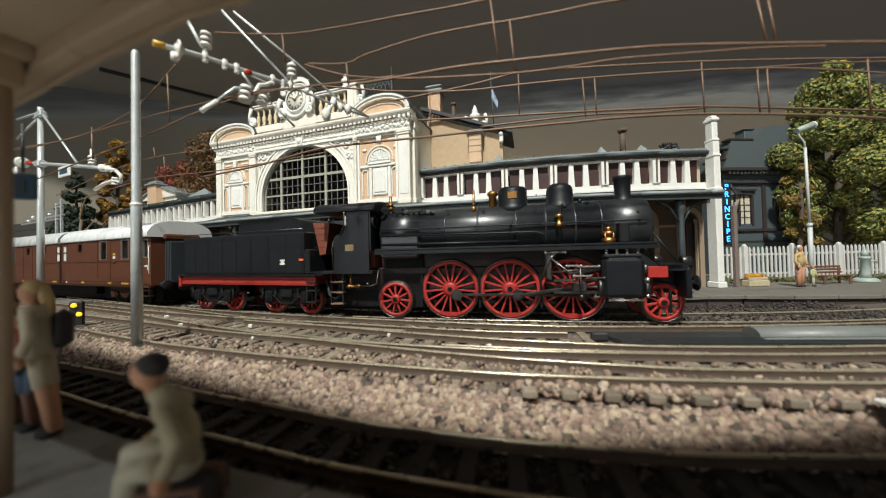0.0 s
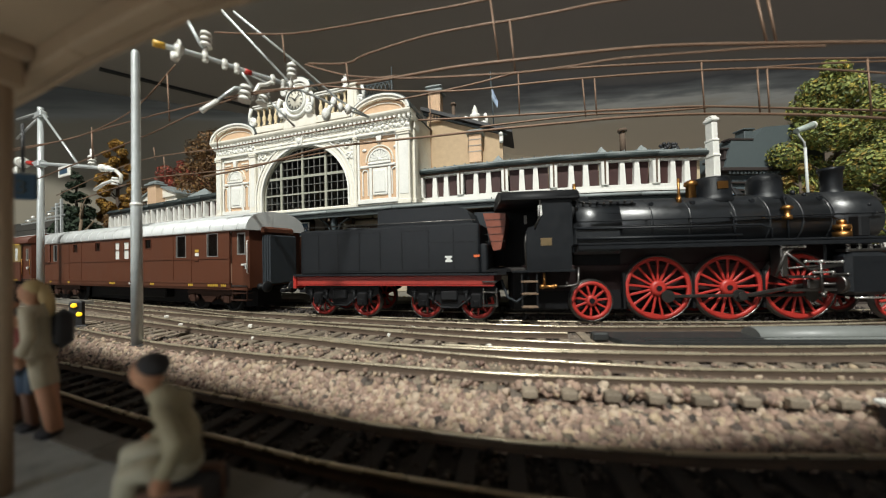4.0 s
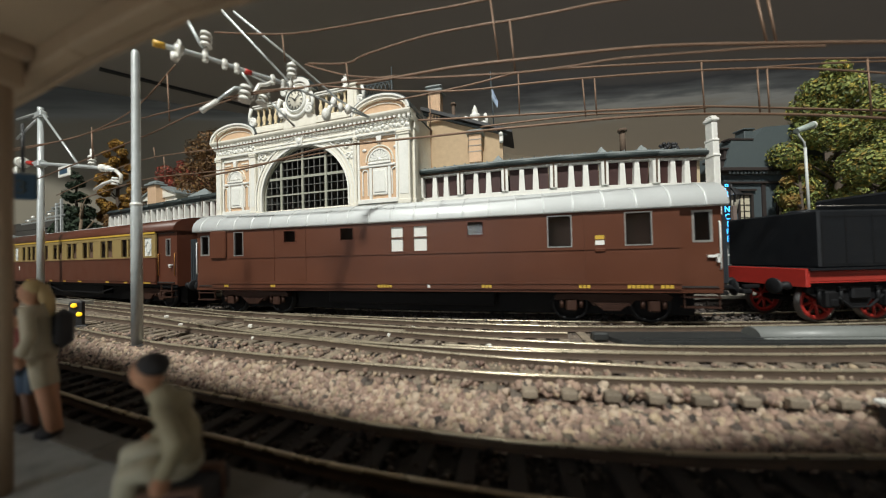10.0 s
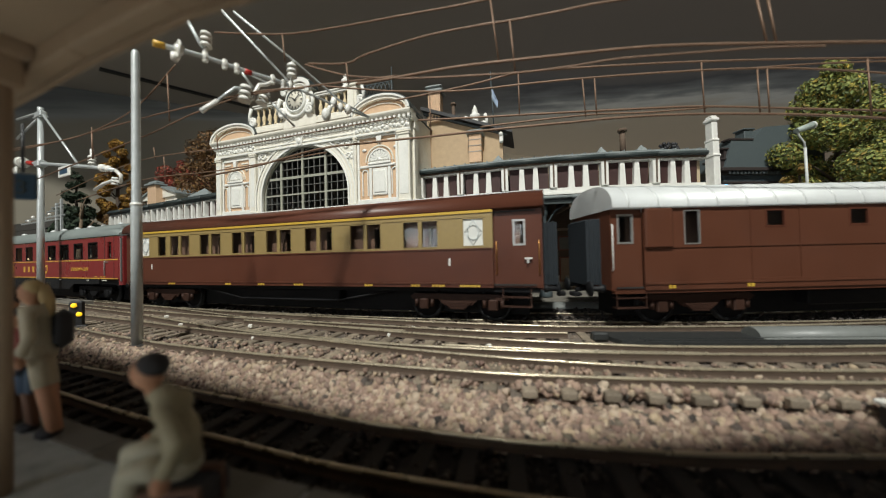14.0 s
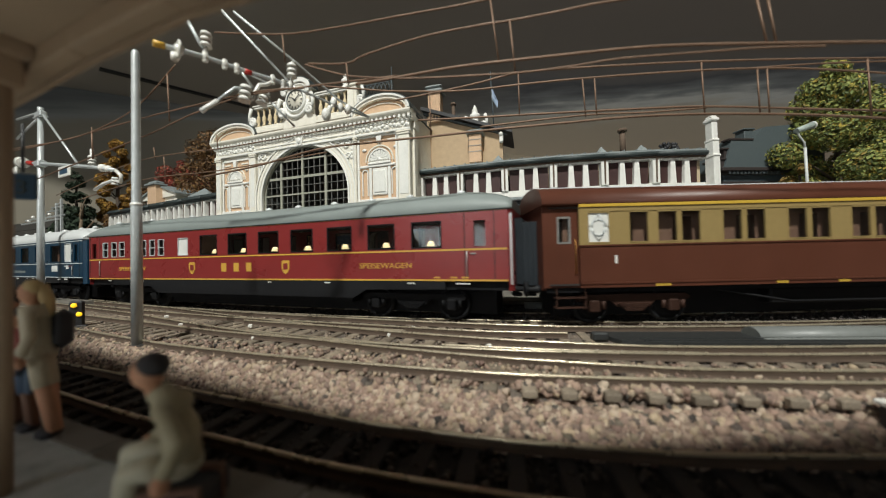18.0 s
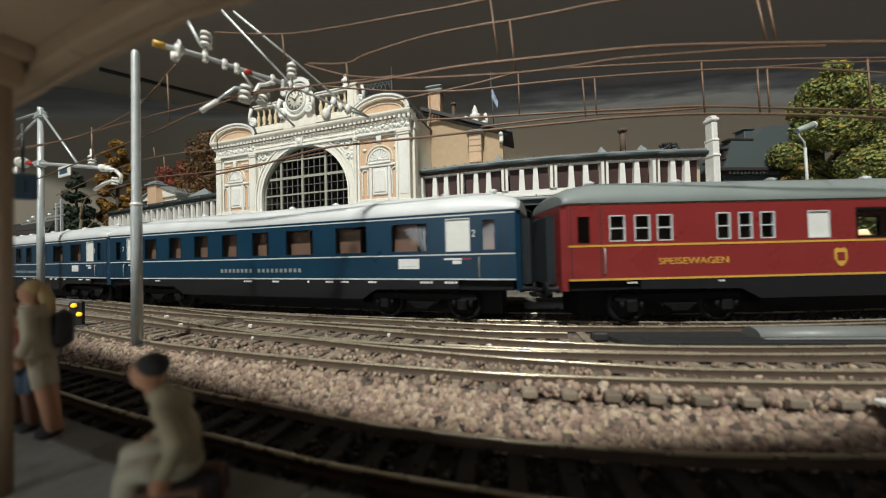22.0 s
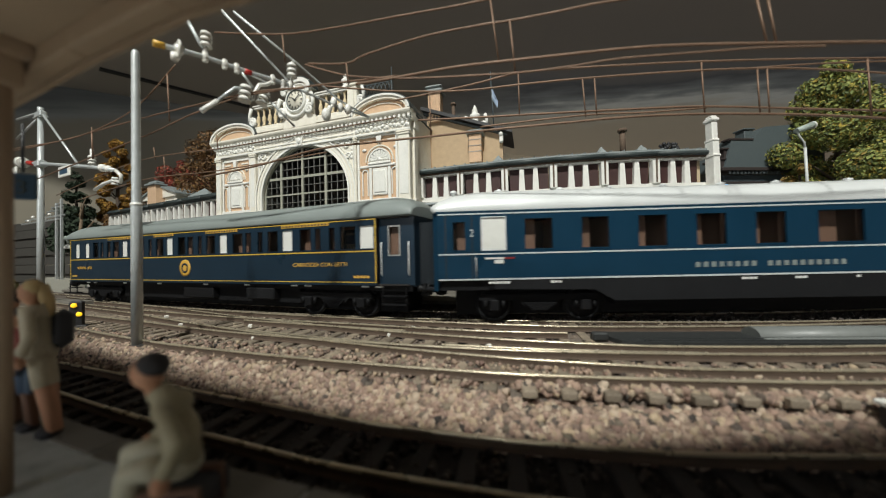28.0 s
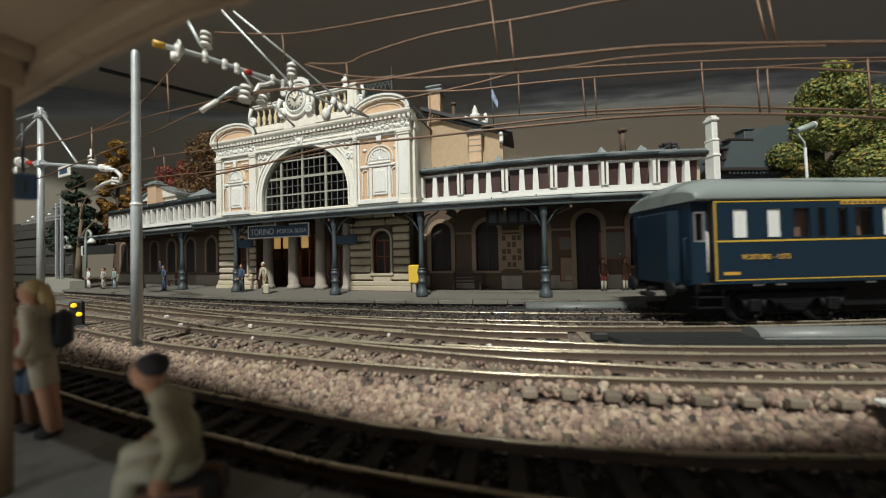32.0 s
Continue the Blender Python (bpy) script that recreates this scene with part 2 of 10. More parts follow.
RAIL_TOP = surface("polished_rail_head", (0.52, 0.45, 0.33), 0.28, 0.6, vary=0.25, scale=1.5, bump=0.03)
GALV = surface("galvanised_steel", (0.50, 0.52, 0.52), 0.38, 0.6, vary=0.12, bump=0.04)
COPPER = surface("bronze_wire", (0.21, 0.13, 0.085), 0.55, 0.3, vary=0.15, bump=0)
PORCELAIN = surface("white_porcelain", (0.80, 0.79, 0.74), 0.2, vary=0.04, bump=0)
LIGHT_SIGN = surface("white_sign_letters", (0.60, 0.62, 0.62), 0.5, vary=0.05, bump=0)
TEAK = surface("red_brown_cab_lining", (0.20, 0.055, 0.03), 0.5, vary=0.2)


# ---- ground and tracks ----
g = Shape()
v = []
GRX = np.linspace(-150, 150, 121)
for x in GRX:
    yb = float(curve_y(min(max(x, -60), 60))) - 4.0
    for y, z in ((-20, -1.02), (min(yb - 1.5, 60), -1.02), (min(yb, 62), -0.72), (130, -0.72)):
        v.append((x, y, z))
g.add(v, [(k * 4 + q, k * 4 + 4 + q, k * 4 + 5 + q, k * 4 + 1 + q) for k in range(len(GRX) - 1) for q in range(3)])
setting("ground", g, BALLAST, "dark gravel-covered layout board under the tracks")


def strip(shape, rows, l0, l1, step=0.5):
    """A sheet along the track through rows of (n, z)."""
    ls = np.arange(l0, l1 + 1e-6, step)
    v = []
    for l in ls:
        for n, z in rows:
            v.append((*spot(l, n), z))
    m = len(rows)
    f = [(i * m + j, (i + 1) * m + j, (i + 1) * m + j + 1, i * m + j + 1) for i in range(len(ls) - 1) for j in range(m - 1)]
    return shape.add(v, f, True)


def front_n(l):
    """The near track's centre line."""
    return np.interp(l, (-24, -11.9, -9, -6.4, -3.95, -2.3, 0, 2.2, 3.95, 12), (-4.9, -5.53, -5.6, -5.84, -6.05, -6.24, -6.35, -6.33, -6.17, -5.4))


def crest_n(l):
    """Where the ballast shoulder begins to fall towards the near track."""
    return float(max(np.interp(l, (-0.4, 0.2), (-5.0, -4.72)), front_n(l) + 1.05))


bed, near_bed = Shape(), Shape()
for sheet, rows in ((bed, lambda l: ((4.2, -0.7), (3.3, -0.24), (crest_n(l), -0.24), (crest_n(l) - 0.06, -0.24 if l < -0.3 else -0.55), (float(front_n(l)) + 0.62, -0.88))), (near_bed, lambda l: ((float(front_n(l)) + 0.62, -0.88), (-9.5, -0.9)))):
    v = []
    ls = np.concatenate([np.arange(-70, -20, 1.0), np.arange(-20, 14, 0.4), np.arange(14, 60, 1.0)])
    for l in ls:
        r_ = rows(l)
        v += [(*spot(l, n), z) for n, z in r_]
    m = len(r_)
    sheet.add(v, [(q * m + k, (q + 1) * m + k, (q + 1) * m + k + 1, q * m + k + 1) for q in range(len(ls) - 1) for k in range(m - 1)], True)
setting("near_track_bed", near_bed, DARKENED_BED, "gravel bed under the near track with roof shade in its colour", kind="stuff")
setting("track_bed", bed, BALLAST, "pinkish grey gravel bed under the station tracks", kind="stuff")


def rail_line(rail, n_of, l0, l1, z, step=0.5):
    ls = np.arange(l0, l1 + 1e-6, step)
    for name, prof, mat, label in (("rail_web", [(-0.07, -0.17), (0.07, -0.17), (0.03, -0.13), (0.025, -0.045), (-0.025, -0.045), (-0.03, -0.13)], RAIL_SIDE, ""),
                                   ("rail_head", [(-0.038, -0.046), (0.038, -0.046), (0.038, -0.02), (0.027, -0.006), (0.012, 0.0), (-0.012, 0.0), (-0.027, -0.006), (-0.038, -0.02)], RAIL_TOP, "worn bright rail head")):
        sh = Shape()
        v = []
        for l in ls:
            for a, b in prof:
                v.append((*spot(l, n_of(l) + a), z + b))
        m = len(prof)
        f = [(i * m + j, (i + 1) * m + j, (i + 1) * m + (j + 1) % m, i * m + (j + 1) % m) for i in range(len(ls) - 1) for j in range(m)]
        part(name, sh.add(v, f, name == "rail_head"), mat, rail, label)


def track(name, label, n_of, l0, l1, z, tie_len=2.5, spacing=0.62, sides=(-0.74, 0.74), tie_paint=None):
    tr = thing(name, label, "track", kind="structure")
    for s in sides:
        rail_line(tr, lambda l, s=s: n_of(l) + s, l0, l1, z)
    tie = Shape().box(-0.13, 0.13, -tie_len / 2, tie_len / 2, -0.31, -0.17, 0.02).mesh("sleeper", tie_paint or TIE)
    l = l0
    while l < l1:
        x, y = spot(l, float(n_of(l)))
        part("sleeper", tie, tie_paint or TIE, tr, "", pose(x * K, y * K, z * K, 0, 0, heading(l) + random.uniform(-0.8, 0.8)))
        l += spacing
    return tr


track("main_track", "station track with worn bright rails beside the platform", main_n, -60, 30, -0.12, tie_paint=DARKENED_TIE)
track("through_track", "through track with rusty rails on weathered sleepers", lambda l: np.interp(l, (-30, -13, -8.5, 0, 10), (-2.6, -3.2, -3.6, -3.95, -3.75)), -45, 16, 0.0, tie_len=2.2)
track("siding_track", "turnout track with bright rails crossing the gravel", lambda l: np.interp(l, (-30, -16, -7, 0, 3, 12), (0.3, -0.6, -2.0, -3.0, -3.3, -3.2)), -30, 14, -0.01)
turnout = thing("turnout", "crossover rails on long weathered turnout timbers", "track", kind="structure")
for ls_, ns_ in (((-24, -17, -10.9, -4.8, -0.84, 1.8), (-0.4, -0.7, -0.9, -1.0, -1.37, -1.36)), ((-26, -12, -5.3, -0.94, 1.6, 6.3, 13), (0.35, 0.1, -0.12, -0.38, -0.56, -0.43, -0.35)),
                 ((-9.5, -6, -3), (-1.25, -1.4, -1.62)), ((-1.6, 1, 4), (-2.9, -3.0, -3.02)), ((-8, -4.5, -2), (-2.45, -2.85, -3.1))):
    rail_line(turnout, lambda l, a=ls_, b=ns_: float(np.interp(l, a, b)), ls_[0], ls_[-1], -0.015)
timber = Shape().box(-0.13, 0.13, -1.9, 1.9, -0.31, -0.185, 0.02).mesh("timber", TIE)
for l in np.arange(-22.0, 2.2, 0.6):
    x, y = spot(l, float(np.interp(l, (-22, -10, 0), (0.2, -0.6, -1.2))))
    part("timber", timber, TIE, turnout, "", pose(x * K, y * K, 0, 0, 0, heading(l) + random.uniform(-1.5, 1.5)))
track("platform_track", "shaded dark track beside the near platform", front_n, -26, 12, -0.6, sides=(-0.56, 0.56), tie_len=2.1, tie_paint=DARKENED_TIE)


# ---- platform and station ----
EDGE = ((-60, 3.1), (-31, 3.05), (-22, 3.15), (-12.5, 3.38), (-5.8, 3.8), (0, 4.1), (5.5, 4.7), (9, 5.1), (11.5, 4.9), (13, 4.3), (17, 3.6), (24, 3.3), (60, 3.2))
PZ = 0.05


def edge_n(l):
    return float(np.interp(l, [a for a, _ in EDGE], [b for _, b in EDGE]))


sh = Shape()
ls = np.arange(-37.5, 60, 1.0)
v = []
for l in ls:
    for n, z in ((edge_n(l) + 0.75, -0.7), (edge_n(l) + 0.75, PZ), (24.0, PZ), (24.0, -0.7)):
        v.append((*spot(l, n), z))
sh.add(v, [(i * 4 + j, i * 4 + 4 + j, i * 4 + 5 + j, i * 4 + 1 + j) for i in range(len(ls) - 1) for j in range(3)])
sh.add(v[:4], [(0, 1, 2, 3)])
setting("platform_1", sh, PAVE, "worn grey concrete station platform")
plat = thing("platform_edge", "platform edge of stone slabs over a dark brick face", "platform edge", kind="structure")
l = -37.5
while l < 30:
    step = 1.7
    (x0, y0), (x1, y1) = spot(l, edge_n(l)), spot(l + step, edge_n(l + step))
    d = math.hypot(x1 - x0, y1 - y0)
    a = math.degrees(math.atan2(y1 - y0, x1 - x0))
    part("edge_slab", Shape().box(0.012, d - 0.012, -0.06, 0.78, PZ - 0.16, PZ + random.uniform(0.004, 0.02), 0.025), PAVE, plat, "", pose(x0 * K, y0 * K, 0, 0, 0, a))
    part("face_panel", Shape().box(0.03, d - 0.03, 0.06, 0.76, -0.72, PZ - 0.17, 0.03), BRICK, plat, "", pose(x0 * K, y0 * K, 0, 0, 0, a))
    l += step

STATION = thing("station_building", "cream station with a clock gable, arched window and long wings", "station")
m, d = between(-23.16, 6.9, -6.4, 7.6, PZ)
AX0, AX1, SPRING, RISE = 4.33, 11.64, 6.42, 3.46
central = part("central_pavilion", Shape().wall(0, d, 5.3, 11.0, 0, 0.5, [(AX0, AX1, 5.5, SPRING, RISE)]), CREAM, STATION, "cream central pavilion", m)


def cp(name, shape, material, label=""):
    return part(name, shape, material, central, label)


cp("back_wall", Shape().box(0.0, d, 7.6, 8.0, 0, 11).box(0.0, 0.4, 0.5, 7.6, 0, 11).box(d - 0.4, d, 0.5, 7.6, 5.3, 11), PEACH)
cp("pavilion_roof", Shape().prism([(-0.2, 11.0), (d + 0.15, 11.0), (13.2, 12.0), (2.6, 12.0)], 0.6, 8.2), SLATE)
# arched window
cp("archivolt", Shape().arch_ring(AX0, AX1, SPRING, RISE, 0.42, -0.14, 0.0, 0.9, 36), CREAM)
cp("arch_moulding", Shape().arch_ring(AX0 + 0.06, AX1 - 0.06, SPRING, RISE - 0.06, 0.13, -0.19, -0.02, 0.9, 36), WHITE)
cp("arch_bead", Shape().arch_ring(AX0 - 0.2, AX1 + 0.2, SPRING, RISE + 0.2, 0.05, -0.17, -0.02, 0.9, 36), WHITE)
cp("outer_moulding", Shape().arch_ring(AX0 - 0.44, AX1 + 0.44, SPRING, RISE + 0.44, 0.09, -0.21, 0.0, 0.9, 36), WHITE)
cp("window_sill", Shape().box(AX0 - 0.5, AX1 + 0.5, -0.25, 0.3, 5.28, 5.5, 0.05), CREAM)
FRAME_GREY = surface("olive_grey_window_bars", (0.33, 0.33, 0.27), 0.6, vary=0.12)
THIN_BAR = surface("dark_glazing_bars", (0.13, 0.13, 0.12), 0.6, vary=0.12)
HALL_GLASS = pane_glass("hall_glass", (0.5, 0.52, 0.54), 0.12)
cx, hw = (AX0 + AX1) / 2, (AX1 - AX0) / 2
KEY = cx - 0.12
cp("keystone", Shape().prism([(KEY - 0.2, 9.8), (KEY + 0.2, 9.8), (KEY + 0.3, 10.32), (KEY - 0.3, 10.32)], -0.32, -0.0), WHITE)
cp("keystone_leaf", Shape().ball((KEY, -0.32, 10.1), 0.15, 9, 6, (1, 0.6, 1.3)), WHITE)


def arch_h(x):
    return SPRING + RISE * math.sqrt(max(0.0, 1 - ((x - cx) / hw) ** 2))


MULLIONS = (5.86, 7.72, 9.64)
for x in MULLIONS:
    cp("mullion", Shape().box(x - 0.085, x + 0.085, 0.12, 0.30, 5.5, arch_h(x)), FRAME_GREY)
for z, w_ in ((7.80, 0.085), (9.0, 0.05), (6.62, 0.05), (6.05, 0.02), (7.2, 0.02), (8.4, 0.02), (9.45, 0.02)):
    r_ = hw * math.sqrt(max(0.0, 1 - max(0.0, (z - SPRING) / RISE) ** 2)) - 0.02
    cp("transom", Shape().box(cx - r_, cx + r_, 0.14, 0.28, z - w_, z + w_), FRAME_GREY if w_ > 0.03 else THIN_BAR)
x = AX0 + 0.15
while x < AX1 - 0.1:
    if min(abs(x - q) for q in MULLIONS) > 0.16:
        cp("glazing_bar", Shape().box(x - 0.025, x + 0.025, 0.17, 0.25, 5.5, arch_h(x) - 0.02), THIN_BAR)
    x += 0.466
cp("window_rim", Shape().arch_ring(AX0 + 0.13, AX1 - 0.13, SPRING, RISE - 0.13, 0.13, 0.12, 0.3, 0.9, 36), FRAME_GREY)
pts = [(cx + (hw - 0.03) * math.cos(math.pi * i / 24), SPRING + (RISE - 0.03) * math.sin(math.pi * i / 24)) for i in range(25)] + [(AX0 + 0.03, 5.5), (AX1 - 0.03, 5.5)]
gl = cp("hall_pane", Shape().prism(pts, 0.20, 0.21), HALL_GLASS, "dark arched hall glazing")
gl.visible_shadow = False
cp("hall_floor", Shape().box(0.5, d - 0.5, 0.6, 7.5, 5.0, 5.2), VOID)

# panels of the side bays: niche centre, its half width and spring, slots beside the white panel
for x0, x1, pc, hn, zn, top in ((0.55, 3.2, 1.82, 0.60, 8.02, 9.52), (12.36, 15.06, 13.88, 0.68, 8.10, 9.72)):
    cp("peach_panel", Shape().box(x0, x1, -0.015, 0.0, 5.75, top), PEACH, "peach stucco panel")
    cp("panel_frame", Shape().box(x0 - 0.07, x0 + 0.07, -0.10, 0, 5.6, top + 0.05).box(x1 - 0.07, x1 + 0.07, -0.10, 0, 5.6, top + 0.05).box(x0 + 0.07, x1 - 0.07, -0.10, 0, top - 0.07, top + 0.05), WHITE)
    cp("panel_sill", Shape().box(x0 - 0.1, x1 + 0.1, -0.15, 0, 5.46, 5.76, 0.03), WHITE)
    cp("niche_arch", Shape().arch_ring(pc - hn, pc + hn, zn, hn * 1.05, 0.10, -0.17, -0.01, 0.0), WHITE)
    cp("niche_hood", Shape().arch_ring(pc - hn - 0.24, pc + hn + 0.24, zn, hn * 1.05 + 0.24, 0.07, -0.12, -0.01, 0.0), CREAM)
    shell = Shape()
    for k in range(9):
        a = math.pi * (k + 0.5) / 9
        shell.prism([(0.14, -0.02), (hn - 0.06, -0.085), (hn - 0.02, 0.0), (hn - 0.06, 0.085), (0.14, 0.02)], -0.13, -0.02)
        blade = shell.v[-10:]
        del shell.v[-10:]
        r_ = Matrix.Translation((pc, 0, zn + 0.06)) @ Matrix.Rotation(-a, 4, "Y")
        shell.v += [tuple(r_ @ Vector(p)) for p in blade]
    shell.ball((pc, -0.07, zn + 0.1), 0.15, 9, 6)
    shell.prism([(pc + hn * math.cos(math.pi * i / 12), zn + hn * 1.03 * math.sin(math.pi * i / 12)) for i in range(13)], -0.04, -0.012)
    cp("shell_relief", shell, WHITE, "white fan shell relief")
    cp("niche_cornice", Shape().box(x0 + 0.1, x1 - 0.1, -0.16, -0.01, zn - 0.36, zn - 0.2, 0.03).box(pc - hn - 0.12, pc + hn + 0.12, -0.22, -0.01, zn - 0.2, zn - 0.05, 0.03), WHITE)
    cp("white_panel", Shape().box(pc - 0.52, pc + 0.52, -0.10, -0.01, 5.98, zn - 0.4, 0.04).box(pc - 0.39, pc + 0.39, -0.15, -0.05, 6.14, zn - 0.56, 0.04), WHITE)
    for s in (-1, 1):
        px = pc + s * 0.66
        cp("small_pilaster", Shape().box(px - 0.10, px + 0.10, -0.13, -0.01, 5.75, zn - 0.36, 0.03), WHITE)
        qx = pc + s * 1.04
        cp("slot_frame", Shape().arch_ring(qx - 0.16, qx + 0.16, zn - 0.66, 0.16, 0.06, -0.11, -0.01, zn - 6.65), WHITE)
        cp("corner_scroll", Shape().ball((pc + s * (hn + 0.42), -0.05, zn + hn + 0.12), 0.13, 8, 5, (1.2, 0.5, 0.8)), WHITE)
    cp("panel_bracket", Shape().prism([(pc - 0.12, top - 0.5), (pc + 0.12, top - 0.5), (pc + 0.2, top - 0.06), (pc - 0.2, top - 0.06)], -0.18, -0.01), WHITE)
    for s in (-1, 1):
        cp("angle_moulding", Shape().box(pc + s * 0.85 - 0.32, pc + s * 0.85 + 0.32, -0.06, -0.01, top - 0.36, top - 0.26), CREAM)
for x0, x1 in ((-0.05, 0.44), (3.36, 3.86), (12.12, 12.26), (15.2, d + 0.02)):
    cp("pilaster", Shape().box(x0, x1, -0.22, 0.0, 5.3, 9.75, 0.03), CREAM)
    if x1 - x0 > 0.3:
        cp("pilaster_field", Shape().box(x0 + 0.1, x1 - 0.1, -0.245, -0.21, 5.9, 9.2, 0.02), WHITE)
    cp("pilaster_capital", Shape().box(x0 - 0.06, x1 + 0.06, -0.28, 0.0, 9.5, 9.62, 0.03).box(x0 - 0.1, x1 + 0.1, -0.31, 0.0, 9.62, 9.75, 0.04), CREAM)
    cp("pilaster_foot", Shape().box(x0 - 0.05, x1 + 0.05, -0.26, 0.0, 5.3, 5.62, 0.04), CREAM)
# spandrels with leaf scrolls
rs = random.Random(77)
for s in (-1, 1):
    pts = [(cx + s * (hw + 0.62) * math.cos(t_), SPRING + (RISE + 0.62) * math.sin(t_)) for t_ in [math.radians(q) for q in (18, 30, 42, 54, 64)]]
    out = cx + s * 4.02
    cp("spandrel_panel", Shape().prism(pts + [(out, pts[-1][1])], -0.05, -0.005), CREAM)
    orn = Shape()
    for k in range(90):
        X, Z = cx + s * rs.uniform(1.6, 3.95), rs.uniform(7.5, pts[-1][1] - 0.1)
        if ((X - cx) / (hw + 0.78)) ** 2 + ((Z - SPRING) / (RISE + 0.78)) ** 2 > 1.0 and Z < pts[-1][1] - 0.12:
            orn.ball((X, -0.07, Z), rs.uniform(0.06, 0.12), 7, 5, (1, 0.6, 1))
    for X, Z, q in ((3.5, 9.45, 0.34), (3.6, 8.7, 0.22), (2.75, 9.75, 0.18)):
        ring = [(cx + s * (X + q * math.cos(i * 0.5) * (1 - i / 20)), -0.09, Z + q * math.sin(i * 0.5) * (1 - i / 20)) for i in range(17)]
        orn.tube(ring, 0.055, 6)
    cp("scroll_relief", orn, WHITE, "white leaf scroll relief")
    cp("spandrel_frame", Shape().box(min(out, out - s * 0.07), max(out, out - s * 0.07), -0.1, 0, 7.4, pts[-1][1] + 0.05).box(min(out, cx + s * 1.7), max(out, cx + s * 1.7), -0.1, 0, pts[-1][1] - 0.02, pts[-1][1] + 0.05), WHITE)
# entablature
cp("architrave", Shape().box(-0.12, d + 0.1, -0.27, 0.05, 9.75, 9.9, 0.03).box(3.9, 12.1, -0.24, 0.0, 10.02, 10.1, 0.02), WHITE)
cp("frieze", Shape().box(-0.06, d + 0.04, -0.18, 0.05, 9.9, 10.36), CREAM)
for x0, x1 in ((0.02, 3.7), (12.2, d - 0.1)):
    fr = Shape()
    x = x0 + 0.12
    while x < x1:
        fr.ball((x, -0.2, 10.16 + 0.06 * math.sin(x * 9)), 0.14, 7, 5, (1, 0.6, 0.9))
        fr.ball((x + 0.13, -0.2, 10.04), 0.08, 6, 4)
        fr.ball((x + 0.05, -0.21, 10.28), 0.06, 6, 4)
        x += 0.27
    cp("garland_relief", fr, WHITE, "white garland relief")
cp("frieze_band", Shape().box(-0.1, d + 0.08, -0.25, 0.02, 10.36, 10.44, 0.02), WHITE)
tooth = Shape().box(0, 0.17, -0.42, -0.1, 10.47, 10.66, 0.02).mesh("dentil", WHITE)
x = -0.16
while x < d + 0.1:
    part("dentil", tooth, WHITE, central, "", shift(x))
    x += 0.31
cp("cornice", Shape().prism([(-0.2, 10.44), (-0.2, 10.64), (-0.38, 10.70), (-0.48, 10.78), (-0.52, 10.86), (-0.52, 10.96), (0.4, 11.06), (0.4, 10.44)], -0.28, d + 0.22, "x"), CREAM)
SOOT_STONE = surface("sooty_weathered_ledge", (0.20, 0.16, 0.12), 0.9, vary=0.4, scale=5, fine=30, bump=0.3)
cp("weathered_ledge", Shape().prism([(-0.5, 10.97), (0.4, 11.08), (0.4, 11.12), (-0.47, 11.01)], 4.15, 12.15, "x"), SOOT_STONE, "sooty weathered ledge on the cornice")
for x0, x1 in ((-0.25, 4.2), (12.12, d + 0.2)):
    c_, r_ = (x0 + x1) / 2, (x1 - x0) / 2
    arc = [(c_ + (r_ - 0.3) * math.cos(math.pi * i / 20), 11.0 + 0.80 * math.sin(math.pi * i / 20)) for i in range(21)]
    cp("pediment_field", Shape().prism(arc, -0.22, 0.3), PEACH)
    cp("pediment_arch", Shape().arch_ring(x0 + 0.3, x1 - 0.3, 11.0, 0.80, 0.16, -0.46, 0.2, 0, 28), CREAM)
    cp("pediment_moulding", Shape().arch_ring(x0 + 0.14, x1 - 0.14, 11.0, 0.96, 0.12, -0.54, 0.2, 0, 28), WHITE)
    cp("pediment_bead", Shape().arch_ring(x0 + 0.62, x1 - 0.62, 11.0, 0.56, 0.06, -0.28, -0.2, 0, 24), CREAM)
    cp("pediment_roof", Shape().arch_ring(x0 + 0.02, x1 - 0.02, 11.01, 1.08, 0.06, -0.50, 1.6, 0, 28), SLATE)
# attic balustrade and clock
OCHRE_STONE = surface("ochre_baluster", (0.66, 0.54, 0.34), 0.7)
baluster = Shape().lathe([(0.13, 11.62), (0.13, 11.72), (0.07, 11.80), (0.16, 12.06), (0.12, 12.30), (0.06, 12.5), (0.09, 12.6), (0.08, 12.72), (0.13, 12.84)], (0, -0.15, 0), 10).mesh("baluster", OCHRE_STONE)
for x0, x1 in ((3.9, 6.55), (9.3, 11.75)):
    cp("balustrade_base", Shape().box(x0, x1, -0.36, 0.05, 11.1, 11.36, 0.03).box(x0, x1, -0.28, 0.05, 11.36, 11.62, 0.03), CREAM)
    cp("balustrade_rail", Shape().box(x0, x1, -0.36, 0.06, 12.84, 12.98, 0.04).box(x0 - 0.04, x1 + 0.04, -0.42, 0.1, 12.98, 13.1, 0.03), WHITE)
    for i in range(5):
        part("baluster", baluster, OCHRE_STONE, central, "", shift(x0 + 0.28 + (x1 - x0 - 0.56) * i / 4))
cp("attic_pier", Shape().box(11.75, 12.45, -0.34, 0.1, 11.1, 13.05, 0.04).box(11.66, 12.54, -0.42, 0.16, 13.05, 13.22, 0.04).box(11.9, 12.3, -0.4, -0.3, 11.6, 12.8, 0.03), CREAM)


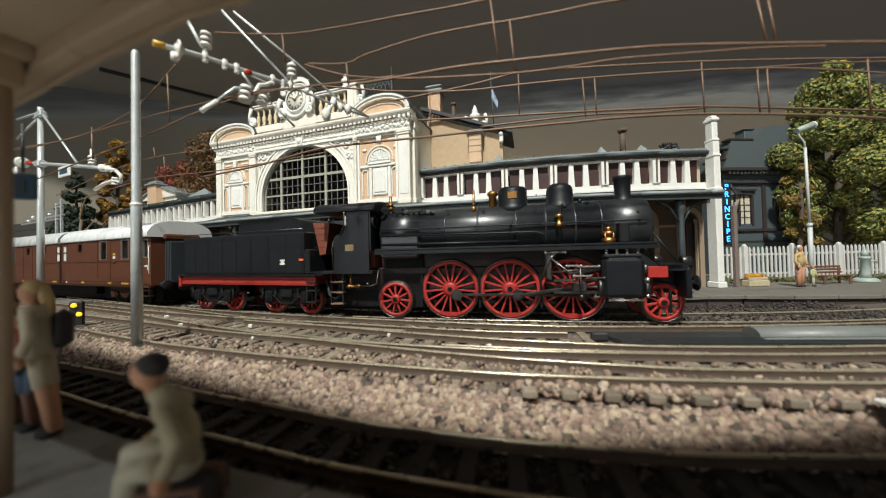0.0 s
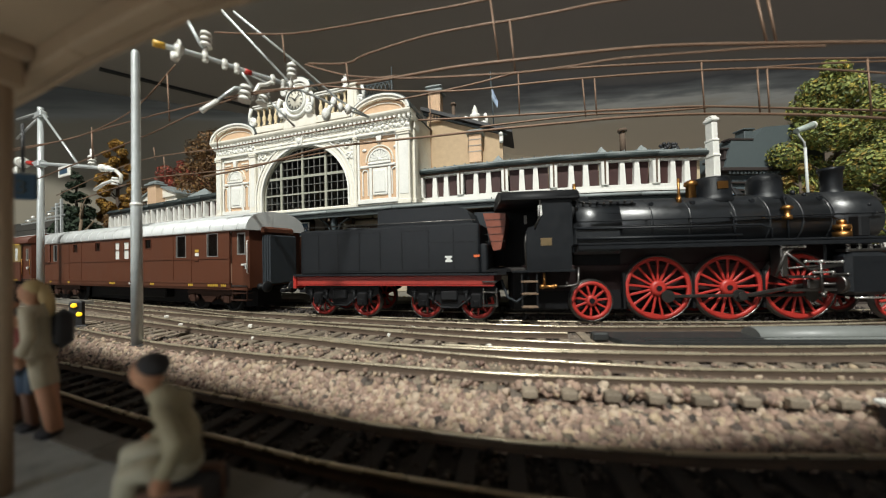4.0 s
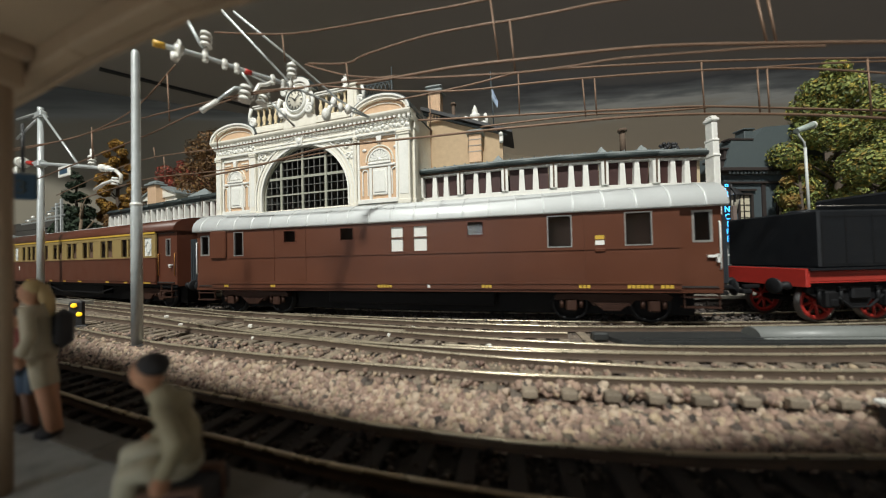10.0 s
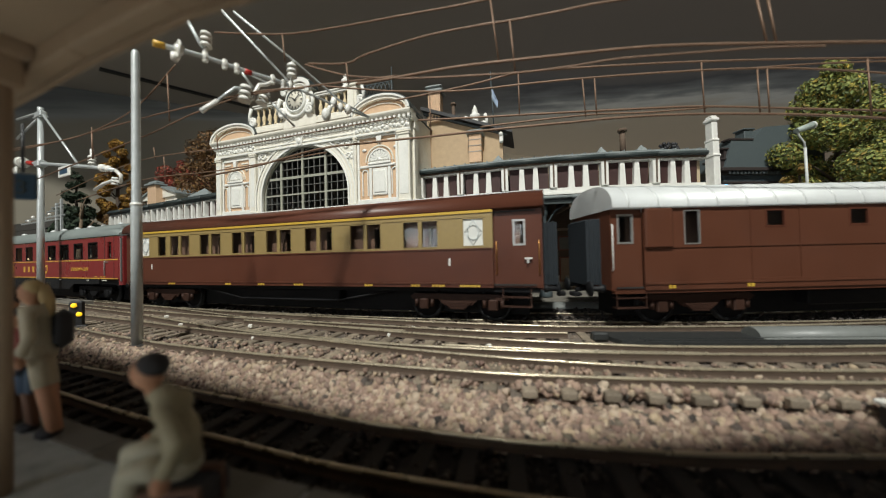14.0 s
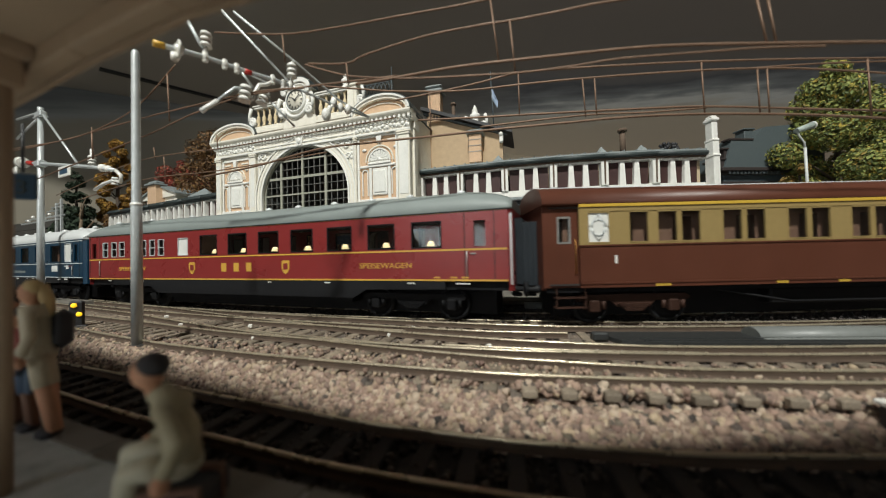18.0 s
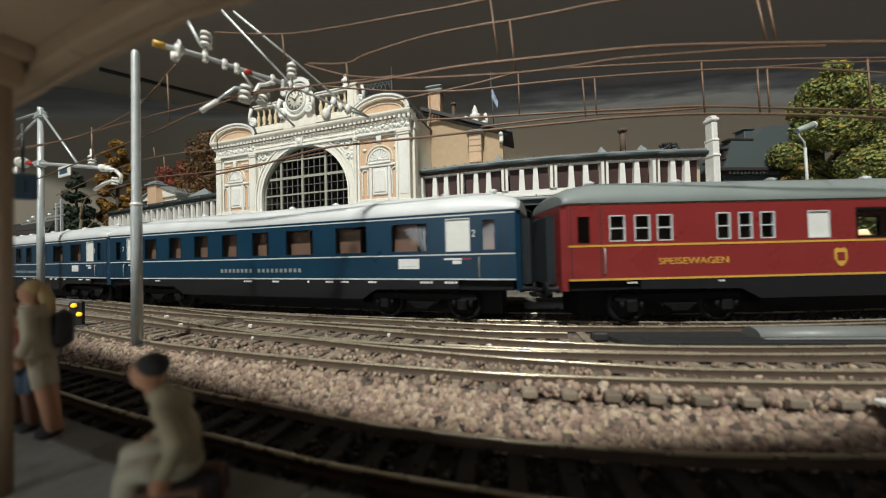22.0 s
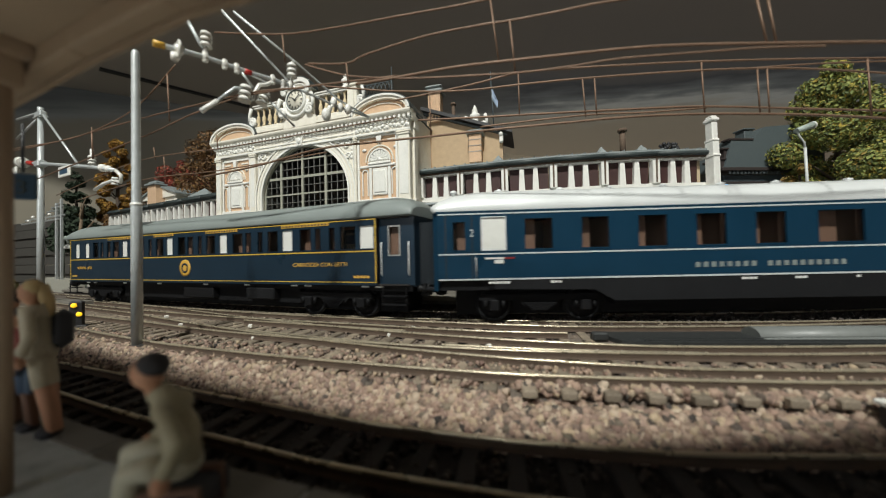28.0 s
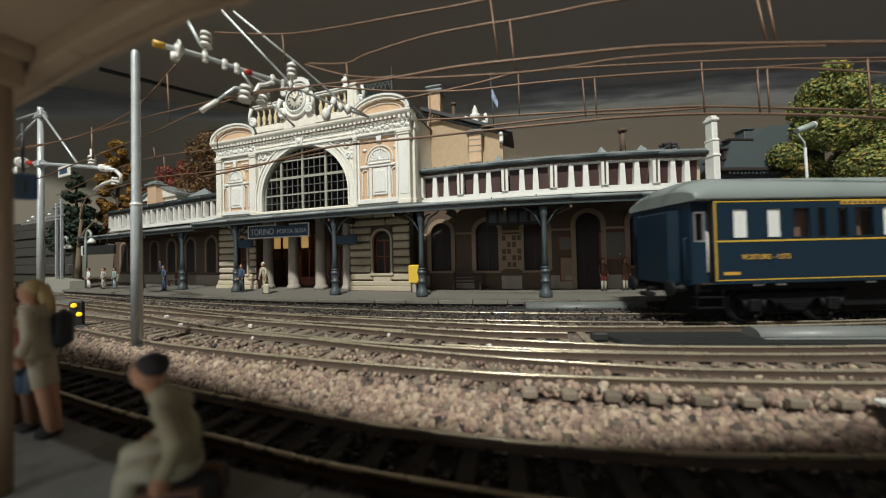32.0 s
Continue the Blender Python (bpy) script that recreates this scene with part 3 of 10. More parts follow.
def scroll(x, z, s, size, y=-0.2):
    pts = []
    for i in range(22):
        t_ = i / 21 * 3.6 * math.pi
        r_ = size * (0.5 - 0.42 * i / 21)
        pts.append((x + s * r_ * math.cos(t_), y, z + r_ * math.sin(t_)))
    return [(x + s * size * 0.2, y, z + size * 1.6), (x + s * size * 0.42, y, z + size * 0.9)] + pts


cp("scroll_console", Shape().tube(scroll(3.68, 12.0, -1, 0.66), 0.12, 8), WHITE)
cp("scroll_console", Shape().tube(scroll(12.62, 12.1, 1, 0.62), 0.11, 8), WHITE)
CX, CZ = 7.72, 12.86
cp("clock_base", Shape().prism([(6.4, 11.1), (9.3, 11.1), (9.3, 11.6), (8.8, 12.0), (8.75, 13.4), (8.4, 13.75), (7.0, 13.75), (6.8, 13.4), (6.75, 12.0), (6.4, 11.6)], -0.30, 0.25), CREAM)
cp("clock_garland", Shape().tube([(CX + 0.98 * math.cos(q * 0.3), -0.34, CZ - 0.1 + 1.0 * math.sin(q * 0.3)) for q in range(10, 22)], 0.13, 8), WHITE)
cp("clock_surround", Shape().lathe([(0.84, 0.0), (0.88, -0.12), (0.80, -0.2), (0.72, -0.2), (0.70, -0.1)], (CX, -0.30, CZ), 32, "y"), WHITE)
CLOCK_FACE = surface("cream_clock_face", (0.70, 0.66, 0.55), 0.5, vary=0.05, bump=0)
dial = cp("clock_dial", Shape().lathe([(0.70, 0.0), (0.70, -0.06), (0.02, -0.062)], (CX, -0.36, CZ), 32, "y"), CLOCK_FACE, "cream clock dial")
part("clock_rim", Shape().lathe([(0.74, -0.04), (0.74, -0.12), (0.68, -0.12), (0.68, -0.04)], (CX, -0.36, CZ), 32, "y"), IRON_BLUE, dial)
for k in range(12):
    part("hour_mark", Shape().box(-0.03, 0.03, -0.44, -0.42, 0.44, 0.60, 0, Matrix.Translation((CX, 0, CZ)) @ Matrix.Rotation(k * math.pi / 6, 4, "Y")), DARK, dial)
part("hour_pointer", Shape().box(-0.04, 0.04, -0.47, -0.45, -0.08, 0.36, 0, Matrix.Translation((CX, 0, CZ)) @ Matrix.Rotation(radians(-52), 4, "Y")), DARK, dial)
part("minute_pointer", Shape().box(-0.03, 0.03, -0.49, -0.47, -0.1, 0.52, 0, Matrix.Translation((CX, 0, CZ)) @ Matrix.Rotation(radians(48), 4, "Y")), DARK, dial)
for s in (-1, 1):
    cp("clock_scroll", Shape().tube(scroll(CX + s * 1.16, 12.1, s, 0.66, -0.42), 0.13, 8), WHITE)
    cp("clock_scroll", Shape().tube(scroll(CX + s * 1.0, 13.45, s, 0.36, -0.42), 0.09, 8), WHITE)
cp("clock_crown", Shape().arch_ring(CX - 0.62, CX + 0.98, 13.6, 0.48, 0.28, -0.5, 0.2), WHITE)
cp("crown_moulding", Shape().arch_ring(CX - 0.42, CX + 0.78, 13.6, 0.30, 0.07, -0.44, 0.0), WHITE)
cp("crown_roof", Shape().arch_ring(CX - 0.92, CX + 1.28, 13.6, 0.78, 0.05, -0.5, 0.25), SLATE)
cp("crown_field", Shape().box(CX - 0.62, CX + 0.98, -0.38, 0.1, 13.45, 13.95), CREAM)
cp("finial", Shape().lathe([(0.24, 13.1), (0.24, 13.2), (0.11, 13.3), (0.25, 13.5), (0.26, 13.64), (0.11, 13.8), (0.14, 13.88), (0.02, 14.08)], (11.5, -0.1, 0), 12), WHITE)
cp("roof_sign_frame", Shape().box(10.5, 13.3, 3.0, 3.06, 14.08, 14.15).box(10.5, 13.3, 3.0, 3.06, 14.86, 14.93).box(10.5, 10.57, 3.0, 3.06, 11.5, 14.9).box(13.23, 13.3, 3.0, 3.06, 11.5, 14.9), IRON_BLUE)
lat = Shape()
for i in range(8):
    a, b = 10.55 + i * 0.335, 10.885 + i * 0.335
    lat.tube([(a, 3.03, 14.12), (b, 3.03, 14.9)], 0.03, 4).tube([(a, 3.03, 14.9), (b, 3.03, 14.12)], 0.03, 4)
cp("lattice", lat, IRON_BLUE)
cp("roof_aerial", Shape().cyl((13.25, 3.0, 12.0), (13.25, 3.0, 15.9), 0.03, seg=6), IRON_BLUE)
# right return of the pavilion
cp("return_wall", Shape().box(d - 0.05, d + 0.002, 0.5, 3.5, 5.3, 11.0), CREAM)
cp("return_pilaster", Shape().box(d, d + 0.16, 0.25, 0.75, 5.3, 10.3, 0.03).box(d, d + 0.24, 0.18, 0.85, 9.95, 10.36, 0.03).box(d, d + 0.22, 0.18, 0.85, 5.3, 5.65, 0.03), CREAM)

# lower storey of the pavilion: rusticated piers and a portico
# Stone taken lighter to hold the light that reaches the piers.
RUST = surface("rusticated_stone", (0.50, 0.43, 0.32), 0.85, vary=0.15, bump=0.2, piece=0.12)
for x0, x1, hole in ((-0.05, 3.62, (1.75, 2.85)), (11.56, 15.8, (13.27, 14.5))):
    cp("pier_core", Shape().wall(x0 + 0.05, x1 - 0.05, 0, 5.3, 0.06, 0.7, [(hole[0], hole[1], 1.1, 3.2, 0.56)]), BROWN_WALL)
    row = 0
    z = 0.62
    while z < 5.0:
        joint = (x0 + x1) / 2 + (0.5 if row % 2 else -0.4)
        for a, b in ((x0, hole[0] - 0.12), (hole[1] + 0.12, x1)) if 0.9 < z < 3.9 else ((x0, joint), (joint, x1)):
            cp("rusticated_stone", Shape().box(a + 0.02, b - 0.02, -0.12, 0.06, z + 0.05, z + 0.44, 0.08), RUST)
        z += 0.49
        row += 1
    cp("plinth", Shape().box(x0 - 0.1, x1 + 0.1, -0.24, 0.06, 0, 0.3, 0.04).box(x0 - 0.05, x1 + 0.05, -0.17, 0.06, 0.3, 0.6, 0.05), RUST)
    cp("window_surround", Shape().arch_ring(hole[0], hole[1], 3.2, 0.56, 0.13, -0.14, 0.06, 2.1), RUST)
    cp("window_sill", Shape().box(hole[0] - 0.2, hole[1] + 0.2, -0.22, 0.1, 0.94, 1.09, 0.03).box(hole[0], hole[1], -0.14, 0.05, 0.55, 0.92, 0.05), RUST)
    mid = (hole[0] + hole[1]) / 2
    w_ = cp("sash_window", Shape().box(hole[0], hole[0] + 0.1, 0.3, 0.4, 1.1, 3.6).box(hole[1] - 0.1, hole[1], 0.3, 0.4, 1.1, 3.6).box(mid - 0.05, mid + 0.05, 0.3, 0.4, 1.1, 3.1).box(hole[0] + 0.1, hole[1] - 0.1, 0.3, 0.4, 3.1, 3.2).box(hole[0] + 0.1, hole[1] - 0.1, 0.3, 0.4, 2.1, 2.17), TEAK)
    # Pane coloured near-black for the dark room behind it.
    part("pane", Shape().box(hole[0] + 0.05, hole[1] - 0.05, 0.35, 0.36, 1.1, 3.7), VOID, w_)
for x in (4.34, 6.63, 8.95, 11.14):
    cp("portico_column", Shape().lathe([(0.46, 0), (0.46, 0.18), (0.40, 0.28), (0.36, 0.34), (0.33, 2.2), (0.30, 4.6), (0.36, 4.7), (0.40, 4.8), (0.40, 5.0)], (x, 0.35, 0), 20), STONE)
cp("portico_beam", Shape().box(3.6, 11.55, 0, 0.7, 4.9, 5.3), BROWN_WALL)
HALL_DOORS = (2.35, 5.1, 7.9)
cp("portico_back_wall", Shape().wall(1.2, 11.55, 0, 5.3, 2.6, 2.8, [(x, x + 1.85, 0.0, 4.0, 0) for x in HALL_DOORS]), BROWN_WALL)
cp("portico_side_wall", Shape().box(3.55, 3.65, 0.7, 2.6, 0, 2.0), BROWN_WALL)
cp("portico_floor", Shape().box(1.2, 11.55, 0.7, 7.6, 0.0, 0.03), PAVE)
HALL_LAMP = glowing("lit_hall_fanlight", (1.0, 0.62, 0.22), 0.30)
for x in (2.45, 3.38, 5.2):
    cp("lit_fanlight", Shape().box(x, x + 0.70, 2.72, 2.74, 2.95, 3.92), HALL_LAMP, "warm lit fanlight")
for x in HALL_DOORS:
    cp("hall_door", Shape().box(x, x + 0.1, 2.62, 2.7, 0, 4.0).box(x + 0.87, x + 0.98, 2.62, 2.7, 0, 4.0).box(x + 1.75, x + 1.85, 2.62, 2.7, 0, 4.0).box(x + 0.1, x + 1.75, 2.62, 2.7, 2.82, 2.93).box(x + 0.1, x + 1.75, 2.63, 2.69, 0.0, 0.7), TEAK)

# side gable of the hall behind the wing
mg, _ = between(-6.6, 11.2, -0.9, 11.2, 0)
gable = part("hall_gable", Shape().prism([(0, 6.5), (5.3, 6.5), (5.3, 10.35), (0, 12.3)], 0, 0.4), surface("tan_brick", (0.48, 0.35, 0.22), 0.85, vary=0.12, scale=3, fine=25, bump=0.35), STATION, "tan brick gable wall", mg)
part("gable_roof", Shape().prism([(-0.3, 12.45), (5.95, 10.12), (5.95, 10.32), (-0.3, 12.70)], -0.5, 3.0), DARK, gable, "dark slate roof edge")
part("gable_cornice", Shape().prism([(-0.2, 12.2), (5.6, 10.05), (5.6, 10.17), (-0.2, 12.36)], -0.22, 0), SLATE, gable)
ch = part("chimney", Shape().box(0.15, 1.05, -0.2, 0.6, 11.6, 13.7, 0.03), PEACH, gable, "tan brick chimney")
part("chimney_cap", Shape().box(-0.05, 1.25, -0.4, 0.8, 13.7, 13.85, 0.03).box(0.1, 1.1, -0.25, 0.65, 13.85, 14.0, 0.03).box(0.0, 1.2, -0.35, 0.75, 14.0, 14.18, 0.06), SLATE_LIGHT, ch)
for k in range(4):
    part("chimney_rib", Shape().box(0.2 + 0.22 * k, 0.32 + 0.22 * k, -0.25, -0.19, 11.6, 13.45, 0.02), PEACH, ch)
ch = part("chimney", Shape().box(3.1, 3.95, -0.75, -0.1, 8.3, 10.2, 0.03), PEACH, gable, "tan brick chimney")
part("chimney_cap", Shape().box(2.95, 4.1, -0.9, 0.05, 10.2, 10.34, 0.03).box(3.0, 4.05, -0.85, 0.0, 10.34, 10.5, 0.08), SLATE_LIGHT, ch)
for z in (9.0, 9.4, 9.8):
    part("brick_course", Shape().box(3.08, 3.97, -0.77, -0.08, z, z + 0.06), STONE, ch)
part("pipe_chimney", Shape().cyl((1.85, 0.5, 11.2), (1.85, 0.5, 12.9), 0.13, seg=10).cyl((1.85, 0.5, 12.9), (1.85, 0.5, 13.05), 0.2, seg=10), BROWN_WALL, gable)
part("urn_ornament", Shape().lathe([(0.35, 11.2), (0.35, 11.35), (0.18, 11.45), (0.34, 11.75), (0.36, 11.95), (0.16, 12.1), (0.22, 12.2), (0.14, 12.4), (0.02, 12.65)], (3.4, 0.4, 0), 14).tube(scroll(2.85, 11.3, -1, 0.4, 0.4), 0.10, 7).tube(scroll(4.0, 11.15, 1, 0.5, 0.4), 0.12, 7).box(2.9, 4.3, 0.2, 0.6, 10.7, 11.2, 0.05), WHITE, gable, "white urn with scrolls")
part("gable_console", Shape().box(5.1, 5.35, -0.35, 0, 9.6, 10.2, 0.06).ball((5.22, -0.3, 10.15), 0.16, 8, 6), WHITE, gable)
part("flag_pole", Shape().cyl((4.7, 0.8, 10.3), (4.5, 0.8, 15.1), 0.045, seg=6), IRON_BLUE, gable)
part("pennant", Shape().prism([(4.55, 13.2), (5.0, 12.9), (4.95, 12.4), (4.6, 13.9)], 0.78, 0.82), surface("pale_blue_flag", (0.35, 0.45, 0.6), 0.7), gable)


# wings: bays along the platform
def wing_n(l):
    return 9.2 - (l + 6.4) * 0.0574


# Blackish maroon: shade deep in the windows is put into the colour.
WIN_DARK = surface("shade_dark_maroon", (0.045, 0.016, 0.014), 0.6, vary=0.2)


def clerestory_bay(wing, m, w, wins=3, z0=5.55):
    """A bay of the white clerestory: tapered windows between shaped posts."""
    z1, z2, z3 = z0 + 0.36, z0 + 1.66, z0 + 1.78
    bay = part("clerestory_bay", Shape().box(0, w, 0, 0.3, z0, z1, 0.0).box(0, w, 0, 0.3, z2, z3).box(0, w, -0.06, 0.0, z0 - 0.02, z0 + 0.1), WHITE, wing, "", m)
    pil = 0.40
    part("pilaster", Shape().box(-pil / 2, pil / 2, -0.10, 0.28, z1, z2, 0.02), WHITE, bay)
    part("pilaster_strip", Shape().prism([(-0.10, z1 + 0.05), (-0.125, z1 + 0.7), (-0.15, z2 + 0.1), (-0.10, z2 + 0.1)], -0.045, 0.045, "x"), BROWN_WALL, bay, "narrow brown strip")
    u = (w - pil) / wins
    for i in range(wins):
        a = pil / 2 + u * i
        if i:
            part("window_post", Shape().prism([(a - 0.18, z1), (a + 0.18, z1), (a + 0.12, z2), (a - 0.12, z2)], 0.0, 0.26), WHITE, bay)
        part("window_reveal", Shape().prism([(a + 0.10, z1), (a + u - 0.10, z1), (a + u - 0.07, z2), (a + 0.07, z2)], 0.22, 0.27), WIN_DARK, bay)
    return bay


def pyramid(r, z0, z1, z2):
    """A six-sided ventilator: a short drum under a pointed cap."""
    ring = [(math.cos(k * math.pi / 3), math.sin(k * math.pi / 3)) for k in range(6)]
    v = [(r * x, r * y, z0) for x, y in ring] + [(r * x, r * y, z1) for x, y in ring] + [(0, 0, z2)]
    f = [(k, (k + 1) % 6, 6 + (k + 1) % 6, 6 + k) for k in range(6)] + [(6 + k, 6 + (k + 1) % 6, 12) for k in range(6)]
    return Shape().add(v, f)


right = part("right_wing", Shape().prism([spot(-6.4, 13.5), spot(13.4, 12.6), spot(13.4, 12.9), spot(-6.4, 13.8)], 0, 8.0, "z"), BROWN_WALL, STATION, "long low right wing")
LB = (-6.39, -3.33, -0.12, 3.23, 6.68, 10.2, 13.3)
for a, b in zip(LB[:-1], LB[1:]):
    m_, w_ = between(a, wing_n(a), b, wing_n(b))
    bay = clerestory_bay(right, m_, w_)
    part("soffit", Shape().box(-0.05, w_ + 0.05, -0.10, 0.3, 7.32, 7.42), BROWN_WALL, bay)
    for x in (0.3, w_ / 2, w_ - 0.4):
        part("rafter_end", Shape().box(x, x + 0.12, -0.09, 0, 7.24, 7.32), WHITE, bay)
    part("gutter", Shape().tube([(-0.06, -0.17, 7.54), (w_ + 0.06, -0.17, 7.54)], 0.13, 8).box(-0.06, w_ + 0.06, -0.15, 0.0, 7.42, 7.68), SLATE, bay)
    part("roof_sheet", Shape().prism([(-0.17, 7.64), (-0.17, 7.76), (3.6, 8.28), (3.6, 8.16)], -0.08, w_ + 0.08, "x"), SLATE_LIGHT, bay, "weathered zinc roof")
    for k in range(4):
        x = w_ * (k + 0.5) / 4
        part("standing_seam", Shape().prism([(-0.19, 7.76), (-0.19, 7.82), (3.6, 8.34), (3.6, 8.28)], x - 0.03, x + 0.03, "x"), SLATE_LIGHT, bay)
for l, s_ in ((7.4, 1.0), (10.6, 1.1), (-0.6, 1.2)):
    part("roof_ventilator", pyramid(0.50 * s_, 7.6, 8.02, 8.62), SLATE_LIGHT, right, "", stand(l, wing_n(l) + 1.6))
part("pipe_chimney", Shape().cyl((0, 0, 7.8), (0, 0, 9.2), 0.16, seg=10).cyl((0, 0, 9.2), (0, 0, 9.35), 0.26, seg=10), BROWN_WALL, right, "rusty pipe chimney", stand(8.6, wing_n(8.6) + 0.9))
soot = Shape()
for k in range(40):
    soot.ball((random.uniform(-0.5, 0.5), random.uniform(-0.2, 0.2), 8.05 + random.uniform(0, 0.3)), 0.10, 7, 5)
part("cowl", soot, DARK, right, "black sooty roof cowl", stand(12.0, wing_n(12) + 0.9))

# ground floor of the right wing
OPEN = ((-5.76, -4.2, 1.12, 3.55), (-2.33, -0.7, 1.1, 3.5), (1.12, 2.72, 1.12, 3.6), (4.72, 6.44, 0.0, 3.75), (8.45, 10.15, 1.3, 3.7), (11.9, 13.0, 0.0, 3.6))
SURROUND = surface("ochre_window_surround", (0.30, 0.22, 0.15), 0.8, vary=0.12, bump=0.15)
for a, b in zip(LB[:-1], LB[1:]):
    m_, w_ = between(a, wing_n(a) + 0.3, b, wing_n(b) + 0.3, PZ)
    k = w_ / (b - a)
    hs = [((p - a) * k, (q - a) * k, s, t, 0.65 if t > 3.3 else 0.0) for p, q, s, t in OPEN if a <= p and q <= b]
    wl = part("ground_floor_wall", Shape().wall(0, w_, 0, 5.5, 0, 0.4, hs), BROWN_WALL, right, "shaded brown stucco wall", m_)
    part("dado", Shape().box(0, (hs[0][0] - 0.15) if hs else w_, -0.08, 0, 0, 0.8, 0.02).box((hs[0][1] + 0.15) if hs else w_ - 0.01, w_, -0.08, 0, 0, 0.8, 0.02), STONE, wl)
    part("string_course", Shape().box(0, (hs[0][0] - 0.2) if hs else w_, -0.06, 0, 3.4, 3.55, 0.02).box((hs[0][1] + 0.2) if hs else w_ - 0.01, w_, -0.06, 0, 3.4, 3.55, 0.02), SURROUND, wl)
    for xa, xb, s, t, rise in hs:
        if rise:
            part("arch_surround", Shape().arch_ring(xa, xb, t, rise, 0.26, -0.1, 0.02, t - s), SURROUND, wl)
        else:
            part("door_surround", Shape().box(xa - 0.2, xa, -0.1, 0.02, s, t + 0.2).box(xb, xb + 0.2, -0.1, 0.02, s, t + 0.2).box(xa, xb, -0.1, 0.02, t, t + 0.2), SURROUND, wl)
        # Dark panel stands in for the unlit room behind the opening.
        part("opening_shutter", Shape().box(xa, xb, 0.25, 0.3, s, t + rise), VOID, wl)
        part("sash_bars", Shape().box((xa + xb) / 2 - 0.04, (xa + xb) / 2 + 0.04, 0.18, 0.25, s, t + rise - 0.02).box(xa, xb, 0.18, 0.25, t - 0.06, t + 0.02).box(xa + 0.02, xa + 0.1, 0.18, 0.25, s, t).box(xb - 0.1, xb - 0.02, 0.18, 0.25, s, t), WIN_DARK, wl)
        if s > 0.5:
            part("window_sill", Shape().box(xa - 0.15, xb + 0.15, -0.16, 0.1, s - 0.14, s, 0.03), SURROUND, wl)

# white end pilaster of the wing
endp = part("end_pilaster", Shape().box(-0.19, 0.19, -0.4, 0.2, 0.35, 7.2, 0.04).box(-0.19, 0.19, -0.38, 0.18, 7.2, 8.0, 0.04).box(-0.17, 0.17, -0.34, 0.14, 8.0, 9.1, 0.05).box(-0.22, 0.22, -0.42, 0.22, 9.1, 9.3, 0.05).box(-0.16, 0.16, -0.32, 0.12, 9.3, 9.42, 0.03), WHITE, STATION, "white corner pilaster", stand(13.5, 7.9, PZ))
part("pilaster_base", Shape().box(-0.26, 0.26, -0.48, 0.28, 0, 0.35, 0.05), WHITE, endp)
part("pilaster_band", Shape().box(-0.24, 0.24, -0.46, 0.26, 5.2, 5.5, 0.06), WHITE, endp)
part("pilaster_band", Shape().box(-0.22, 0.22, -0.44, 0.24, 7.15, 7.3, 0.04), WHITE, endp)
part("pilaster_band", Shape().box(-0.20, 0.20, -0.4, 0.2, 8.0, 8.15, 0.04), WHITE, endp)
part("end_wall", Shape().box(0, 5.2, 0, 0.3, 0, 7.4), surface("pale_tan_brick", (0.52, 0.42, 0.28), 0.85, vary=0.15, scale=3, fine=25, bump=0.3), STATION, "pale brick end wall", between(13.3, 8.4, 13.4, 13.4, PZ)[0])

# left wing
ml, wl_ = between(-45.9, 9.1, -21.9, 8.3)
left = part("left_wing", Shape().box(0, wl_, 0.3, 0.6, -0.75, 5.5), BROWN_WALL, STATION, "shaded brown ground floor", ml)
nb = 8
for i in range(nb):
    bay = clerestory_bay(left, shift(wl_ * i / nb, 0, 0), wl_ / nb, 3, 5.62)
    part("gutter", Shape().tube([(-0.02, -0.17, 7.64), (wl_ / nb + 0.02, -0.17, 7.64)], 0.13, 8).box(0, wl_ / nb, -0.12, 0.3, 7.37, 7.52), SLATE, bay)
    part("roof_sheet", Shape().prism([(-0.17, 7.72), (-0.17, 7.86), (3.6, 8.35), (3.6, 8.2)], 0, wl_ / nb, "x"), SLATE, bay)
for i in range(7):
    x = 1.8 + i * 3.2
    part("arched_window", Shape().arch_ring(x, x + 1.4, 3.5, 0.65, 0.25, 0.2, 0.31, 2.35), SURROUND, left)
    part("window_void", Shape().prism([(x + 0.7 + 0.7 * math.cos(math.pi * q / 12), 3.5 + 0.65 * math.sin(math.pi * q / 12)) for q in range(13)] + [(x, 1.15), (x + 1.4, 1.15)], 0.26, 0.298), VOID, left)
part("plinth", Shape().box(0, wl_, 0.2, 0.3, PZ, 0.9), STONE, left)
dm = part("dormer", Shape().box(3.0, 9.2, 2.0, 4.5, 7.8, 9.0, 0.04), CREAM, left, "cream roof pavilion with shallow gable")
part("dormer_gable", Shape().prism([(2.6, 9.0), (9.6, 9.0), (9.6, 9.25), (6.1, 10.3), (2.6, 9.25)], 1.8, 4.7), CREAM, dm)
part("dormer_roof", Shape().prism([(2.4, 9.2), (2.4, 9.36), (6.1, 10.5), (9.8, 9.36), (9.8, 9.2), (6.1, 10.32)], 1.6, 4.8), SLATE_LIGHT, dm)
cm = part("chimney", Shape().box(5.2, 6.9, 1.2, 2.0, 8.0, 10.3, 0.03), PEACH, left, "tan brick chimney")
part("chimney_cap", Shape().box(5.0, 7.1, 1.0, 2.2, 10.3, 10.5, 0.04).box(5.2, 6.9, 1.2, 2.0, 10.5, 10.75, 0.08), SLATE_LIGHT, cm)
part("roof_ventilator", pyramid(1.3, 7.8, 8.4, 9.3), SLATE_LIGHT, left, "", shift(13.9, 2.2))

# canopy over the platform
can = thing("platform_canopy", "dark iron platform canopy along the station front", "canopy")
